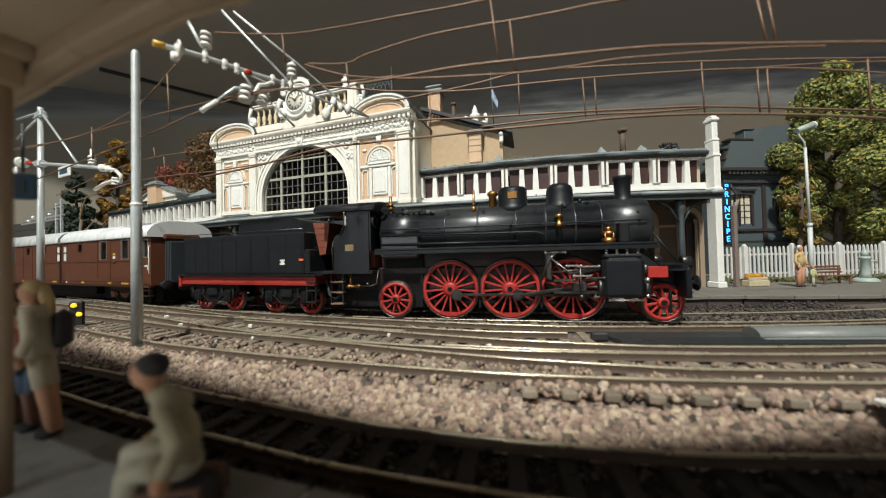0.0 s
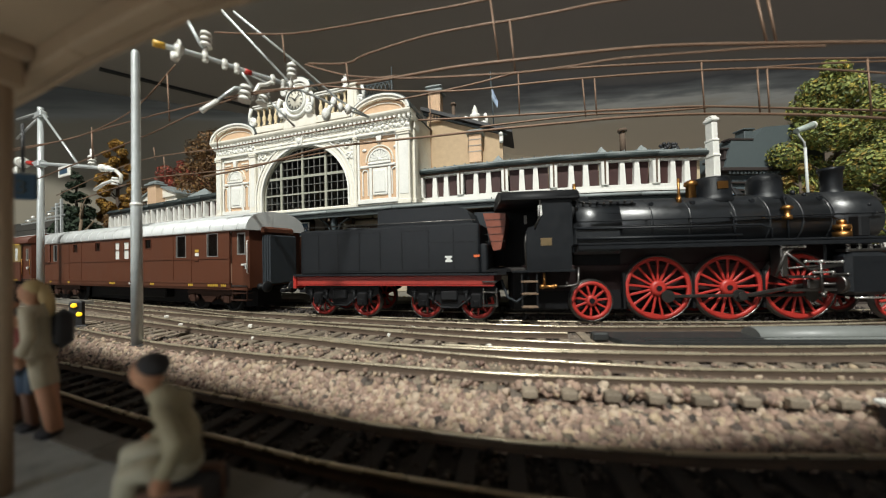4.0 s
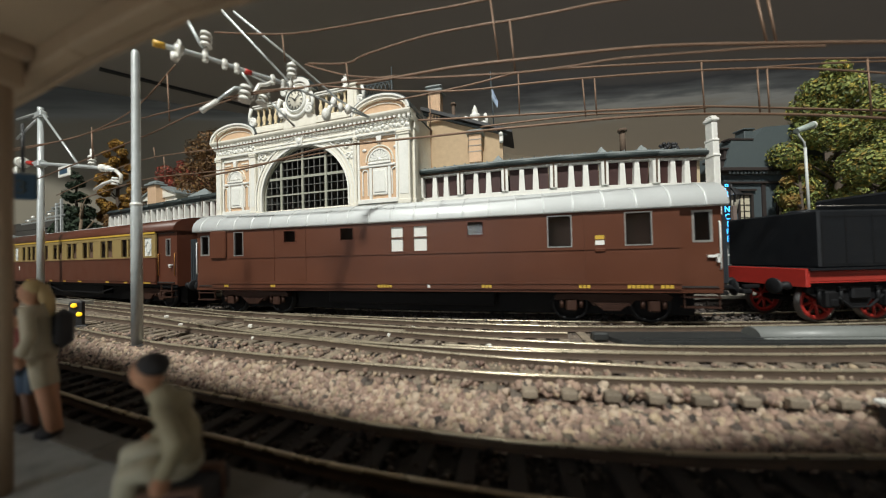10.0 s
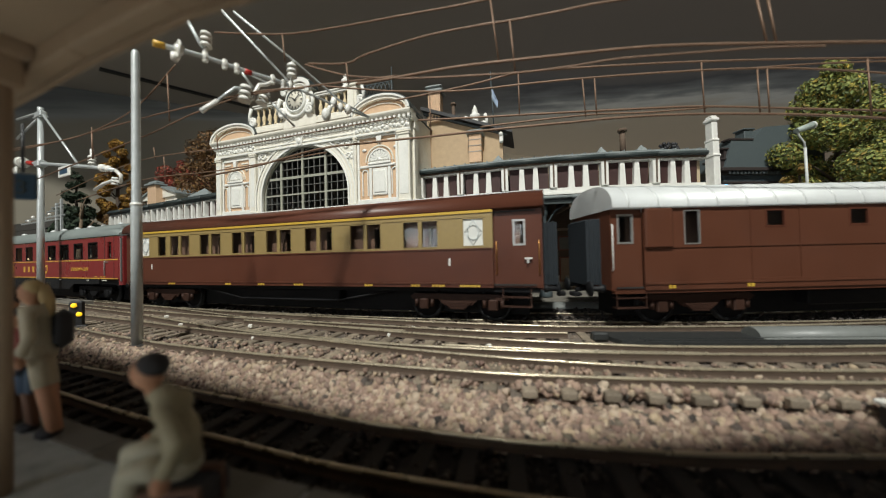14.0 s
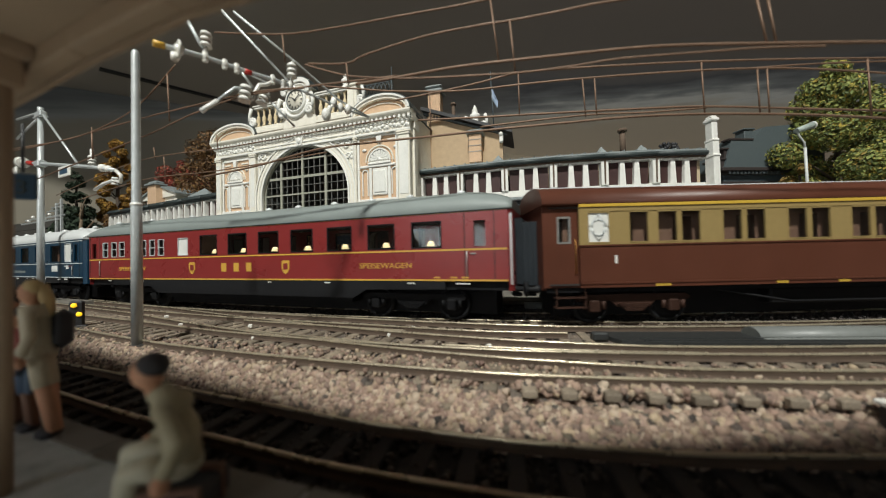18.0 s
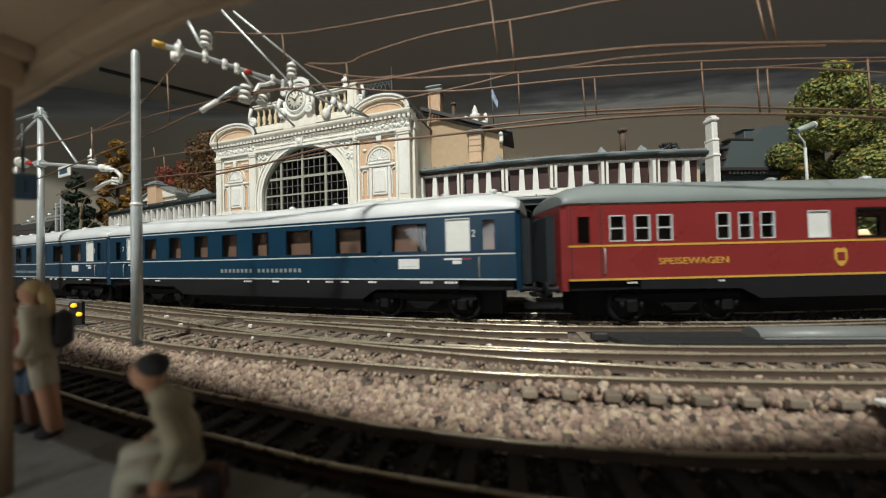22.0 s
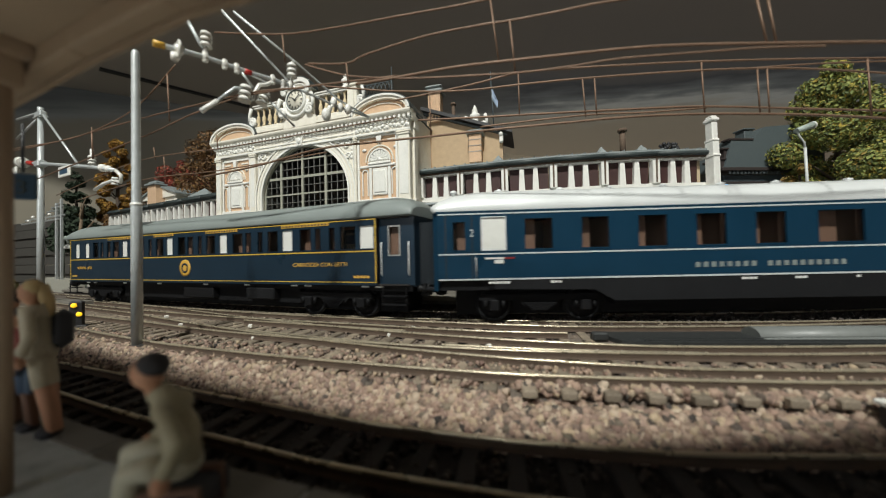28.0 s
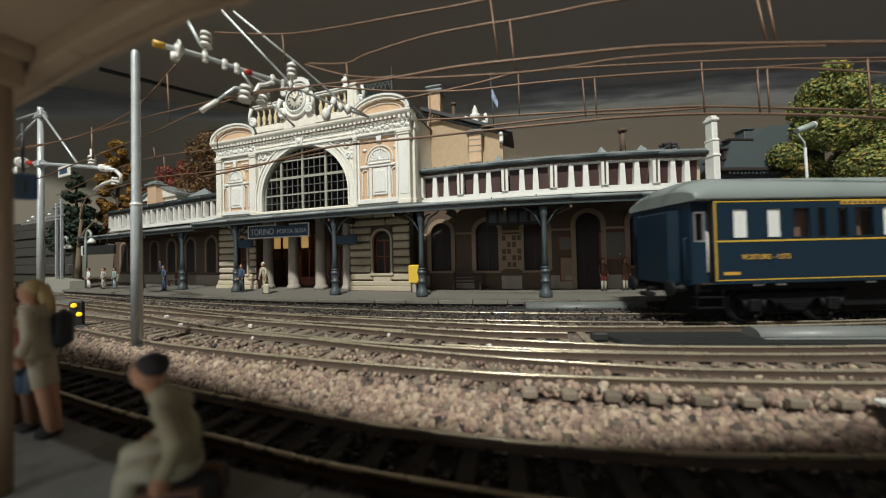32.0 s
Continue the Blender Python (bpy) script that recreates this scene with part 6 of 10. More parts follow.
cx_ = thing("cable_box", "dark cable box with a white lid beside the track", "box", stand(5.05, -5.32, -0.9))
part("box", Shape().box(-0.3, 0.5, -0.25, 0.25, 0, 0.75, 0.03), DARK, cx_)
part("lid", Shape().box(-0.33, 0.53, -0.28, 0.28, 0.75, 0.83, 0.02), PORCELAIN, cx_, "white lid")

# ---- catenary ----
MAST_GREY = surface("silver_mast_paint", (0.55, 0.58, 0.58), 0.35, 0.35, vary=0.1, bump=0.04)
YEL_CAP = surface("yellow_tube_end", (0.70, 0.42, 0.06), 0.4)
RED_BAND = surface("red_tube_band", (0.5, 0.03, 0.02), 0.4)
ma = thing("catenary_mast", "silver tubular catenary mast standing in the ballast", "mast", stand(-9.8, -4.33, -0.3))
part("mast_tube", Shape().lathe([(0.135, 0), (0.13, 4.1), (0.11, 4.2), (0.10, 8.45), (0.08, 8.56), (0.02, 8.6)], (0, 0, 0), 14), MAST_GREY, ma)
part("mast_collar", Shape().lathe([(0.135, 4.1), (0.145, 4.14), (0.13, 4.18)], (0, 0, 0), 14), PORCELAIN, ma)
part("mast_foot", Shape().lathe([(0.24, -0.1), (0.24, 0.12), (0.18, 0.18)], (0, 0, 0), 10), DARKENED_BED, ma)


def insulator(bits, p, axis, size=1.0):
    a = Vector(axis).normalized()
    p = Vector(p)
    for k in range(3):
        q = p + a * (k - 1) * 0.15 * size
        bits.cyl(q - a * 0.05 * size, q + a * 0.05 * size, 0.16 * size, 0.12 * size, 10)
    return bits


ca = thing("cantilever", "silver catenary cantilever with white insulators", "cantilever")
CP = [(-7.44, 5.53, 6.95), (-7.33, 5.7, 6.96), (-7.18, 5.91, 6.99), (-6.92, 6.3, 7.02), (-6.7, 6.62, 7.01), (-6.42, 7.03, 7.0), (-6.09, 7.52, 7.02), (-5.84, 7.89, 7.01)]
part("main_tube", Shape().tube(CP, 0.058, 9), MAST_GREY, ca)
part("tube_end", Shape().cyl(CP[0], CP[1], 0.075, seg=10), YEL_CAP, ca, "yellow tube end")
part("tube_band", Shape().cyl((-6.46, 6.97, 7.0), (-6.38, 7.1, 6.995), 0.07, seg=10), RED_BAND, ca, "red band")
for p in ((-6.92, 6.3, 7.03), (-6.7, 6.62, 7.01), (-6.56, 6.83, 7.01), (-6.09, 7.52, 7.03), (-5.94, 7.74, 7.0), (-5.84, 7.89, 7.02)):
    part("clamp", Shape().ball(p, 0.10, 9, 6, (0.8, 0.8, 1.25)).box(p[0] - 0.05, p[0] + 0.05, p[1] - 0.05, p[1] + 0.05, p[2] - 0.15, p[2] + 0.12, 0.02), PORCELAIN, ca)
part("big_insulator", Shape().cyl((-7.2, 5.87, 6.99), (-7.17, 5.92, 6.99), 0.21, 0.19, 16).cyl((-7.23, 5.83, 6.99), (-7.14, 5.96, 6.99), 0.1, seg=12).cyl((-7.22, 5.85, 6.86), (-7.24, 5.83, 6.70), 0.10, 0.07, 8), PORCELAIN, ca, "white disc insulator")
part("thin_tube", Shape().tube([(-5.84, 7.89, 7.02), (-5.59, 8.26, 6.97), (-5.0, 9.12, 6.85), (-4.43, 9.96, 6.84)], 0.035, 7), MAST_GREY, ca)
part("strut", Shape().tube([(-6.75, 6.54, 8.34), (-5.88, 7.83, 7.14), (-5.84, 7.89, 7.02)], 0.032, 7), MAST_GREY, ca)
part("strut", Shape().tube([(-6.6, 6.78, 8.42), (-5.73, 8.05, 7.72), (-5.03, 9.07, 7.07), (-4.43, 9.96, 6.84)], 0.032, 7), MAST_GREY, ca)
part("strut", Shape().tube([(-7.1, 6.02, 7.75), (-6.98, 6.22, 7.31), (-6.93, 6.28, 7.2)], 0.04, 7), MAST_GREY, ca)
part("top_insulator", insulator(Shape(), (-6.91, 6.31, 7.44), (0, 0, 1), 0.85).cyl((-6.92, 6.3, 7.03), (-6.91, 6.31, 7.35), 0.06, 0.035, 8), PORCELAIN, ca, "white porcelain insulator")
part("registration_arm", Shape().tube([(-6.97, 6.23, 5.7), (-6.79, 6.49, 6.04)], 0.06, 9), PORCELAIN, ca)
part("registration_tube", Shape().tube([(-6.79, 6.49, 6.04), (-6.66, 6.68, 6.33), (-6.58, 6.79, 6.49), (-6.5, 6.9, 6.52), (-6.46, 6.98, 6.5)], 0.04, 8), MAST_GREY, ca)
part("registration_insulator", insulator(Shape(), (-6.46, 6.98, 6.42), (0.05, 0.1, 1), 1.0), PORCELAIN, ca, "white porcelain insulator")
part("curved_arm", Shape().tube([(-6.1, 7.51, 6.97), (-6.18, 7.4, 6.83), (-6.28, 7.25, 6.76), (-6.33, 7.17, 6.55), (-6.37, 7.11, 6.32), (-6.42, 7.04, 6.32)], 0.05, 8), PORCELAIN, ca)
part("registration_insulator", insulator(Shape(), (-6.22, 7.33, 6.44), (0.2, 0.3, 1), 0.9), PORCELAIN, ca, "white porcelain insulator")
part("stay_rod", Shape().tube([(-6.16, 7.42, 6.46), (-5.78, 7.98, 5.89)], 0.03, 6), MAST_GREY, ca)
part("stay_rod", Shape().tube([(-6.52, 6.89, 6.98), (-6.35, 7.13, 6.63)], 0.035, 6), MAST_GREY, ca)
part("stay_rod", Shape().tube([(-6.43, 7.03, 6.96), (-6.13, 7.47, 6.88)], 0.03, 6), MAST_GREY, ca)
part("top_insulator", insulator(Shape(), (-5.81, 7.93, 7.45), (0, 0, 1), 0.9).cyl((-5.82, 7.91, 7.02), (-5.8, 7.94, 7.7), 0.045, seg=8), PORCELAIN, ca, "white porcelain insulator")
for p, r_ in (((-5.12, 8.94, 6.95), 0.13), ((-5.26, 8.74, 6.5), 0.17), ((-4.86, 9.33, 6.88), 0.14), ((-5.0, 9.12, 6.86), 0.12), ((-5.2, 8.84, 6.72), 0.09)):
    part("fitting", Shape().ball(p, r_, 10, 7, (0.8, 0.8, 1.2)), PORCELAIN, ca)
part("fitting_arm", Shape().tube([(-5.12, 8.94, 6.9), (-5.2, 8.84, 6.72), (-5.26, 8.74, 6.5)], 0.05, 7), PORCELAIN, ca)

fm = thing("catenary_mast", "silver catenary mast with stays and a short cantilever", "mast", stand(-27.0, -0.9, -0.3))
part("mast_tube", Shape().lathe([(0.17, 0), (0.16, 5.0), (0.13, 11.4)], (0, 0, 0), 12), MAST_GREY, fm)
part("mast_head", Shape().box(-0.42, 0.42, -0.15, 0.15, 11.2, 11.5, 0.05).cyl((0, 0, 11.4), (0, 0, 11.75), 0.14, seg=8).box(-0.5, 0.5, -0.18, 0.18, 11.12, 11.22, 0.02), MAST_GREY, fm)
part("stay", Shape().tube([(0.3, 0, 11.3), (4.76, 0, 7.75)], 0.06, 6), MAST_GREY, fm)
part("stay", Shape().tube([(-0.3, 0, 11.5), (-3.62, 0, 11.73)], 0.07, 6), MAST_GREY, fm)
part("stay", Shape().tube([(-0.3, 0, 11.2), (-3.62, 0, 10.5)], 0.06, 6), MAST_GREY, fm)
part("cantilever_tube", Shape().tube([(-4.1, 0, 9.08), (0, 0, 8.42), (6.14, 0, 7.42), (8.69, 0, 6.92)], 0.10, 7), MAST_GREY, fm)
part("mast_bracket", Shape().box(-0.3, 0.3, -0.2, 0.2, 8.2, 8.6, 0.06), MAST_GREY, fm)
part("tube_band", Shape().cyl((-1.75, 0, 8.7), (-0.95, 0, 8.57), 0.14, seg=8), RED_BAND, fm, "red band")
part("insulator", Shape().cyl((-2.8, 0, 8.87), (-2.55, 0, 8.83), 0.36, 0.3, 14).cyl((-3.3, 0, 8.9), (-2.2, 0, 8.8), 0.15, seg=10), PORCELAIN, fm)
part("insulator", Shape().box(-4.3, -3.6, -0.1, 0.1, 7.7, 8.75, 0.08), PORCELAIN, fm)
part("insulator", insulator(Shape(), (6.32, 0, 7.75), (0, 0, 1), 1.1).cyl((6.32, 0, 7.4), (6.32, 0, 8.3), 0.08, seg=8), PORCELAIN, fm)
part("clamp", Shape().ball((7.4, 0, 7.2), 0.2, 8, 6).ball((8.0, 0, 7.08), 0.17, 8, 6), PORCELAIN, fm)
part("registration_arm", Shape().tube([(8.69, 0, 6.92), (9.2, 0, 6.6), (9.11, 0, 6.3), (8.5, 0, 6.46), (7.5, 0, 6.4), (6.61, 0, 6.2)], 0.08, 7), PORCELAIN, fm)
part("registration_insulator", insulator(Shape(), (8.6, 0, 6.42), (0.1, 0, 1), 0.9), PORCELAIN, fm)
part("number_plate", Shape().box(2.87, 4.23, -0.16, -0.08, 7.2, 7.78, 0.02), PORCELAIN, fm, "white plate")
part("plate_mark", Shape().box(3.1, 4.0, -0.17, -0.159, 7.35, 7.62), SIGN_BLUE, fm)
for l, n_, h_ in ((-40.5, 3.6, 8.3), (-39.5, 3.6, 8.6)):
    pm = thing("portal_mast", "thin grey portal mast beyond the platform end", "mast", stand(l, n_, -0.72))
    part("mast_tube", Shape().box(-0.09, 0.09, -0.09, 0.09, 0, h_, 0.02), GALV, pm)
    part("cross_arm", Shape().box(-8.0, 0.6, -0.05, 0.05, h_ - 1.5, h_ - 1.36).tube([(-4, 0, h_ - 1.4), (0, 0, h_ - 0.2)], 0.04, 5).box(-2.0, 0.4, -0.04, 0.04, h_ - 0.7, h_ - 0.6), GALV, pm)
    part("insulator", Shape().ball((-2.5, 0, h_ - 1.2), 0.14, 8, 6).ball((-6.2, 0, h_ - 1.2), 0.14, 8, 6), PORCELAIN, pm)


def wire(pts, n, r=0.022, label="bronze overhead wire"):
    """A wire through (l, z) places above the line n, smoothed."""
    p = [Vector((*spot(l, n if not isinstance(n, tuple) else n[0] + (n[1] - n[0]) * (l - pts[0][0]) / (pts[-1][0] - pts[0][0])), z)) for l, z in pts]
    out = []
    for i in range(len(p) - 1):
        p0, p1, p2, p3 = p[max(i - 1, 0)], p[i], p[i + 1], p[min(i + 2, len(p) - 1)]
        for k in range(8):
            u = k / 8
            out.append(0.5 * (2 * p1 + (p2 - p0) * u + (2 * p0 - 5 * p1 + 4 * p2 - p3) * u * u + (3 * p1 - p0 - 3 * p2 + p3) * u ** 3))
    out.append(p[-1])
    w_ = tagged(new("overhead_wire", Shape().tube(out, r, 6).mesh("overhead_wire", COPPER)), label + " above the station tracks", "wire", "overhead wires")
    return w_


wire([(-7.22, 8.36), (-5.08, 7.81), (-3.55, 7.65), (-2.2, 7.6), (-0.99, 7.57), (-0.3, 7.58), (0.13, 7.59)], -4, 0.024)
wire([(-4.38, 6.93), (-3.39, 6.75), (-2.88, 6.87), (-1.59, 7.03), (-0.43, 7.06), (0.12, 7.05), (1.16, 7.09), (1.76, 7.13), (2.62, 7.13)], -4, 0.024)
wire([(-4.46, 6.92), (-3.57, 6.53), (-2.89, 6.33), (-1.86, 6.14), (-0.45, 5.99), (0.41, 5.93), (1.21, 5.93), (2.11, 5.97), (3.49, 5.93), (4.38, 5.91), (5.33, 5.85)], -4, 0.02)
wire([(-3.16, 6.22), (-2.36, 6.21), (-1.02, 6.24), (0.1, 6.21), (1.14, 6.18), (2.12, 6.16), (3.05, 6.11), (4.38, 5.99), (6.25, 5.85), (6.86, 5.79)], -4, 0.03)
wire([(-3.41, 7.26), (-1.74, 7.34), (-0.69, 7.44), (0.38, 7.57), (1.84, 7.53), (3.22, 7.46), (4.67, 7.4), (6.81, 7.32), (9.0, 7.27), (11.21, 7.28)], -1, 0.03)
wire([(-6.37, 8.25), (-4.61, 7.82), (-3.41, 7.56), (-1.74, 7.31), (-0.7, 7.23), (0.46, 7.22), (1.84, 7.2), (3.21, 7.17), (4.66, 7.14), (6.09, 7.11), (7.52, 7.05), (8.99, 6.93), (11.18, 6.78)], -1, 0.03)
wire([(6.52, 7.1), (7.53, 7.13), (9.0, 7.16), (11.21, 7.21)], -1, 0.024)
wire([(-3.48, 7.6), (-0.94, 7.41), (1.19, 7.31), (2.37, 7.26), (5.18, 7.19), (7.14, 7.15), (10.19, 7.01), (15.56, 6.94)], 1.45, 0.04)
wire([(-11.96, 5.6), (-9.22, 5.7), (-6.41, 5.99), (-4.44, 5.99), (-2.49, 5.95), (-0.73, 5.95), (0.9, 5.95), (1.8, 5.95), (3.18, 5.97), (4.62, 5.94), (6.05, 5.87), (8.2, 5.74), (11.12, 5.55)], -1, 0.036)
wire([(-0.95, 7.04), (1.18, 7.08), (3.21, 7.11), (5.17, 7.05), (7.14, 7.11)], 1.45, 0.035, "dark feeder wire")
wire([(-20, 6.95), (-18.6, 6.8), (-14.7, 6.5), (-12.8, 6.5), (-11.1, 6.7), (-9.9, 7.1), (-8.7, 7.8)], -4)
wire([(-20, 6.75), (-18.6, 6.7), (-14.7, 6.5), (-10.2, 6.5), (-7.9, 6.5), (-5.9, 6.5), (-4.5, 6.35)], -4)
wire([(-17.1, 5.3), (-10.4, 5.9), (-8.5, 6.2), (-7.8, 6.3), (-6.0, 6.45), (-2.2, 6.25)], -4)
wire([(-24.5, 6.0), (-16.6, 6.8), (-11.0, 6.62), (-8.9, 6.6), (-3.4, 6.7)], -1)
wire([(-22.0, 5.5), (-16.0, 5.9), (-11, 5.75), (-6, 5.85)], -1)
for l0, z0, l1, z1, n_ in ((-0.22, 7.56, -0.09, 6.24, -4), (0.14, 7.05, 0.22, 5.97, -4), (0.42, 7.57, 0.42, 6.29, -1), (2.18, 7.16, 2.24, 6.07, -1), (2.50, 7.21, 2.53, 6.08, -1), (5.26, 7.36, 5.30, 5.94, -1), (6.66, 7.10, 6.69, 5.87, -1), (6.91, 7.08, 6.93, 5.85, -1), (4.31, 6.88, 4.45, 5.95, -4), (4.48, 6.86, 4.59, 5.98, -4), (9.53, 7.26, 9.58, 5.69, -1), (-5.08, 7.79, -5.01, 7.09, -4), (-3.39, 6.75, -3.34, 6.24, -4), (-2.28, 7.37, -2.26, 5.96, -1), (-9.03, 7.62, -8.95, 6.21, -4), (-20.55, 9.10, -20.34, 7.49, -1),
                          (-11.2, 7.2, -11.1, 6.6, -1), (-15.2, 7.25, -15.1, 6.7, -1), (-14.5, 6.75, -14.4, 5.9, -1), (-12.7, 6.5, -12.65, 5.6, -4)):
    d_ = new("wire_dropper", Shape().tube([(*spot(l0, n_), z0), (*spot(l1, n_), z1)], 0.022, 5).mesh("wire_dropper", COPPER))
    tagged(d_, "bronze dropper between two overhead wires", "wire", "wire droppers")

# ---- left end: trees, lamps, wall ----
AUT = [(0.30, 0.14, 0.02), (0.42, 0.24, 0.03), (0.16, 0.08, 0.02), (0.36, 0.18, 0.025), (0.10, 0.07, 0.02)]
RED_L = [(0.22, 0.03, 0.02), (0.32, 0.05, 0.03), (0.12, 0.03, 0.02), (0.28, 0.08, 0.03)]
BRN_L = [(0.12, 0.055, 0.02), (0.20, 0.10, 0.03), (0.07, 0.04, 0.02), (0.24, 0.13, 0.035)]
tree("slender autumn tree with orange-yellow leaves", stand(-52.0, 12.0, 0), 18.4, 2.3, 4.0, AUT, 9000, 0.2, 31, "autumn_tree", 34)
tree("autumn tree with deep red leaves", stand(-42.0, 14.5, 0), 14.2, 4.2, 4.0, RED_L, 9000, 0.18, 32, "red_tree", 34)
tree("autumn tree with rust-brown leaves", stand(-37.6, 15.5, 0), 17.6, 4.6, 4.0, BRN_L, 10000, 0.18, 33, "brown_tree", 40)
tree("autumn tree with rust-brown leaves", stand(-47.5, 13.0, 0), 11.0, 3.6, 2.0, BRN_L, 4200, 0.26, 34, "brown_tree", 14)
tree("dark rust-leaved bush behind the station wing", stand(-33.5, 14.5, 0), 12.2, 3.4, 3.0, BRN_L, 4000, 0.26, 35, "brown_tree", 12)
co = thing("conifer", "dark green layered conifer beyond the platform end", "tree", stand(-50.7, 8.0, 0))
part("trunk", Shape().tube([(0, 0, -0.5), (0, 0, 12.5)], 0.3, 8, 0.06), BARK, co)
bl = []
rn = random.Random(9)
for z, r_ in ((4.5, 3.0), (6.2, 2.8), (8.0, 2.2), (9.6, 1.5), (11.2, 1.1), (12.2, 0.7)):
    for k in range(6):
        a = k * 1.05 + z
        bl.append((r_ * 0.42 * math.cos(a), r_ * 0.42 * math.sin(a), z + rn.uniform(-0.3, 0.3), r_ * 0.34))
part("crown", leaf_mesh("crown", leaves(bl, 5000, 0.22, 36), speckle("conifer_needles", [(0.015, 0.03, 0.014), (0.03, 0.05, 0.025), (0.02, 0.035, 0.02)])), BARK, co)
bt = thing("bare_tree", "bare branching trunk beside the canopy end", "tree", stand(-49.0, 7.6, 0))
part("trunk", Shape().tube([(0, 0, -0.3), (0.1, 0, 2.5), (0.4, 0, 5.0), (1.0, 0, 8.0)], 0.34, 8, 0.1).tube([(0.3, 0, 4.0), (1.6, 0, 5.6), (3.6, 0, 6.6)], 0.22, 7, 0.06).tube([(0.4, 0, 5.2), (-0.3, 0.2, 7.0), (-0.2, 0.3, 9.0)], 0.16, 6, 0.04).tube([(0.8, 0, 7.0), (1.9, -0.2, 8.6), (2.2, 0, 9.6)], 0.12, 6, 0.03), surface("grey_brown_bark", (0.20, 0.15, 0.10), 0.9, vary=0.25, bump=0.3), bt)
for l, top in ((-42.2, 4.7), (-37.7, 5.05)):
    cr = thing("crook_lamp", "pale green swan-neck platform lamp", "street lamp", stand(l, 4.5, -0.72 if l < -38 else PZ))
    h_ = top + (0.72 if l < -38 else -PZ)
    part("pole", Shape().tube([(0, 0, 0), (0, 0, h_ - 0.8), (0.12, 0, h_ - 0.3), (0.5, 0, h_), (0.95, 0, h_ - 0.25), (1.05, 0, h_ - 0.7)], 0.10, 8), GREEN_IRON, cr)
    part("shade", Shape().lathe([(0.30, h_ - 1.15), (0.26, h_ - 0.95), (0.08, h_ - 0.72)], (1.05, 0, 0), 12), PORCELAIN, cr)
cb = thing("concrete_ramp", "pale concrete block at the platform end", "block", stand(-40.4, 3.5, -0.72))
part("block", Shape().prism([(-2.4, 0), (2.8, 0), (2.8, 1.45), (-2.1, 1.7), (-2.4, 1.4)], 0, 0.9), surface("pale_concrete", (0.34, 0.33, 0.28), 0.9, vary=0.15, bump=0.2), cb)
db = thing("dark_display_board", "long dark display board under the canopy end", "sign", stand(-35.65, 4.6, 3.02))
part("board", Shape().box(-2.7, 2.7, -0.1, 0.1, -0.1, 0.65, 0.02), DARK, db)
part("end_cap", Shape().box(-2.95, -2.7, -0.12, 0.12, -0.15, 0.7, 0.02), PORCELAIN, db)
part("hanger", Shape().cyl((-1.5, 0, 0.65), (-1.5, 0, 1.5), 0.04, seg=6).cyl((1.5, 0, 0.65), (1.5, 0, 1.5), 0.04, seg=6), DARK, db)
WALL_STONE = surface("grey_retaining_stone", (0.075, 0.07, 0.062), 0.9, vary=0.25, scale=1.2, fine=8, bump=0.3)
sh = Shape()
for k in range(7):
    sh.box(-34 + 0.0, 8, -0.25 * (k % 2), 1.0, -0.6 + k * 1.35, 0.68 + k * 1.35, 0.06)
setting("retaining_wall", sh, WALL_STONE, "grey terraced retaining wall behind the far tracks", stand(-70, 11.0, 0))
bush = leaves([(spot(l, 0.6 + (q % 3) * 0.7)[0], spot(l, 0.6 + (q % 3) * 0.7)[1], 0.2, 0.75) for q, l in enumerate(np.arange(-60, -44, 1.3))], 5000, 0.16, 41)
tagged(new("scrub", leaf_mesh("scrub", bush, speckle("scrub_leaves", [(0.06, 0.07, 0.02), (0.14, 0.12, 0.04), (0.10, 0.07, 0.03), (0.20, 0.15, 0.06)]))), "low olive scrub beyond the platform end", "scrub", "", "stuff")


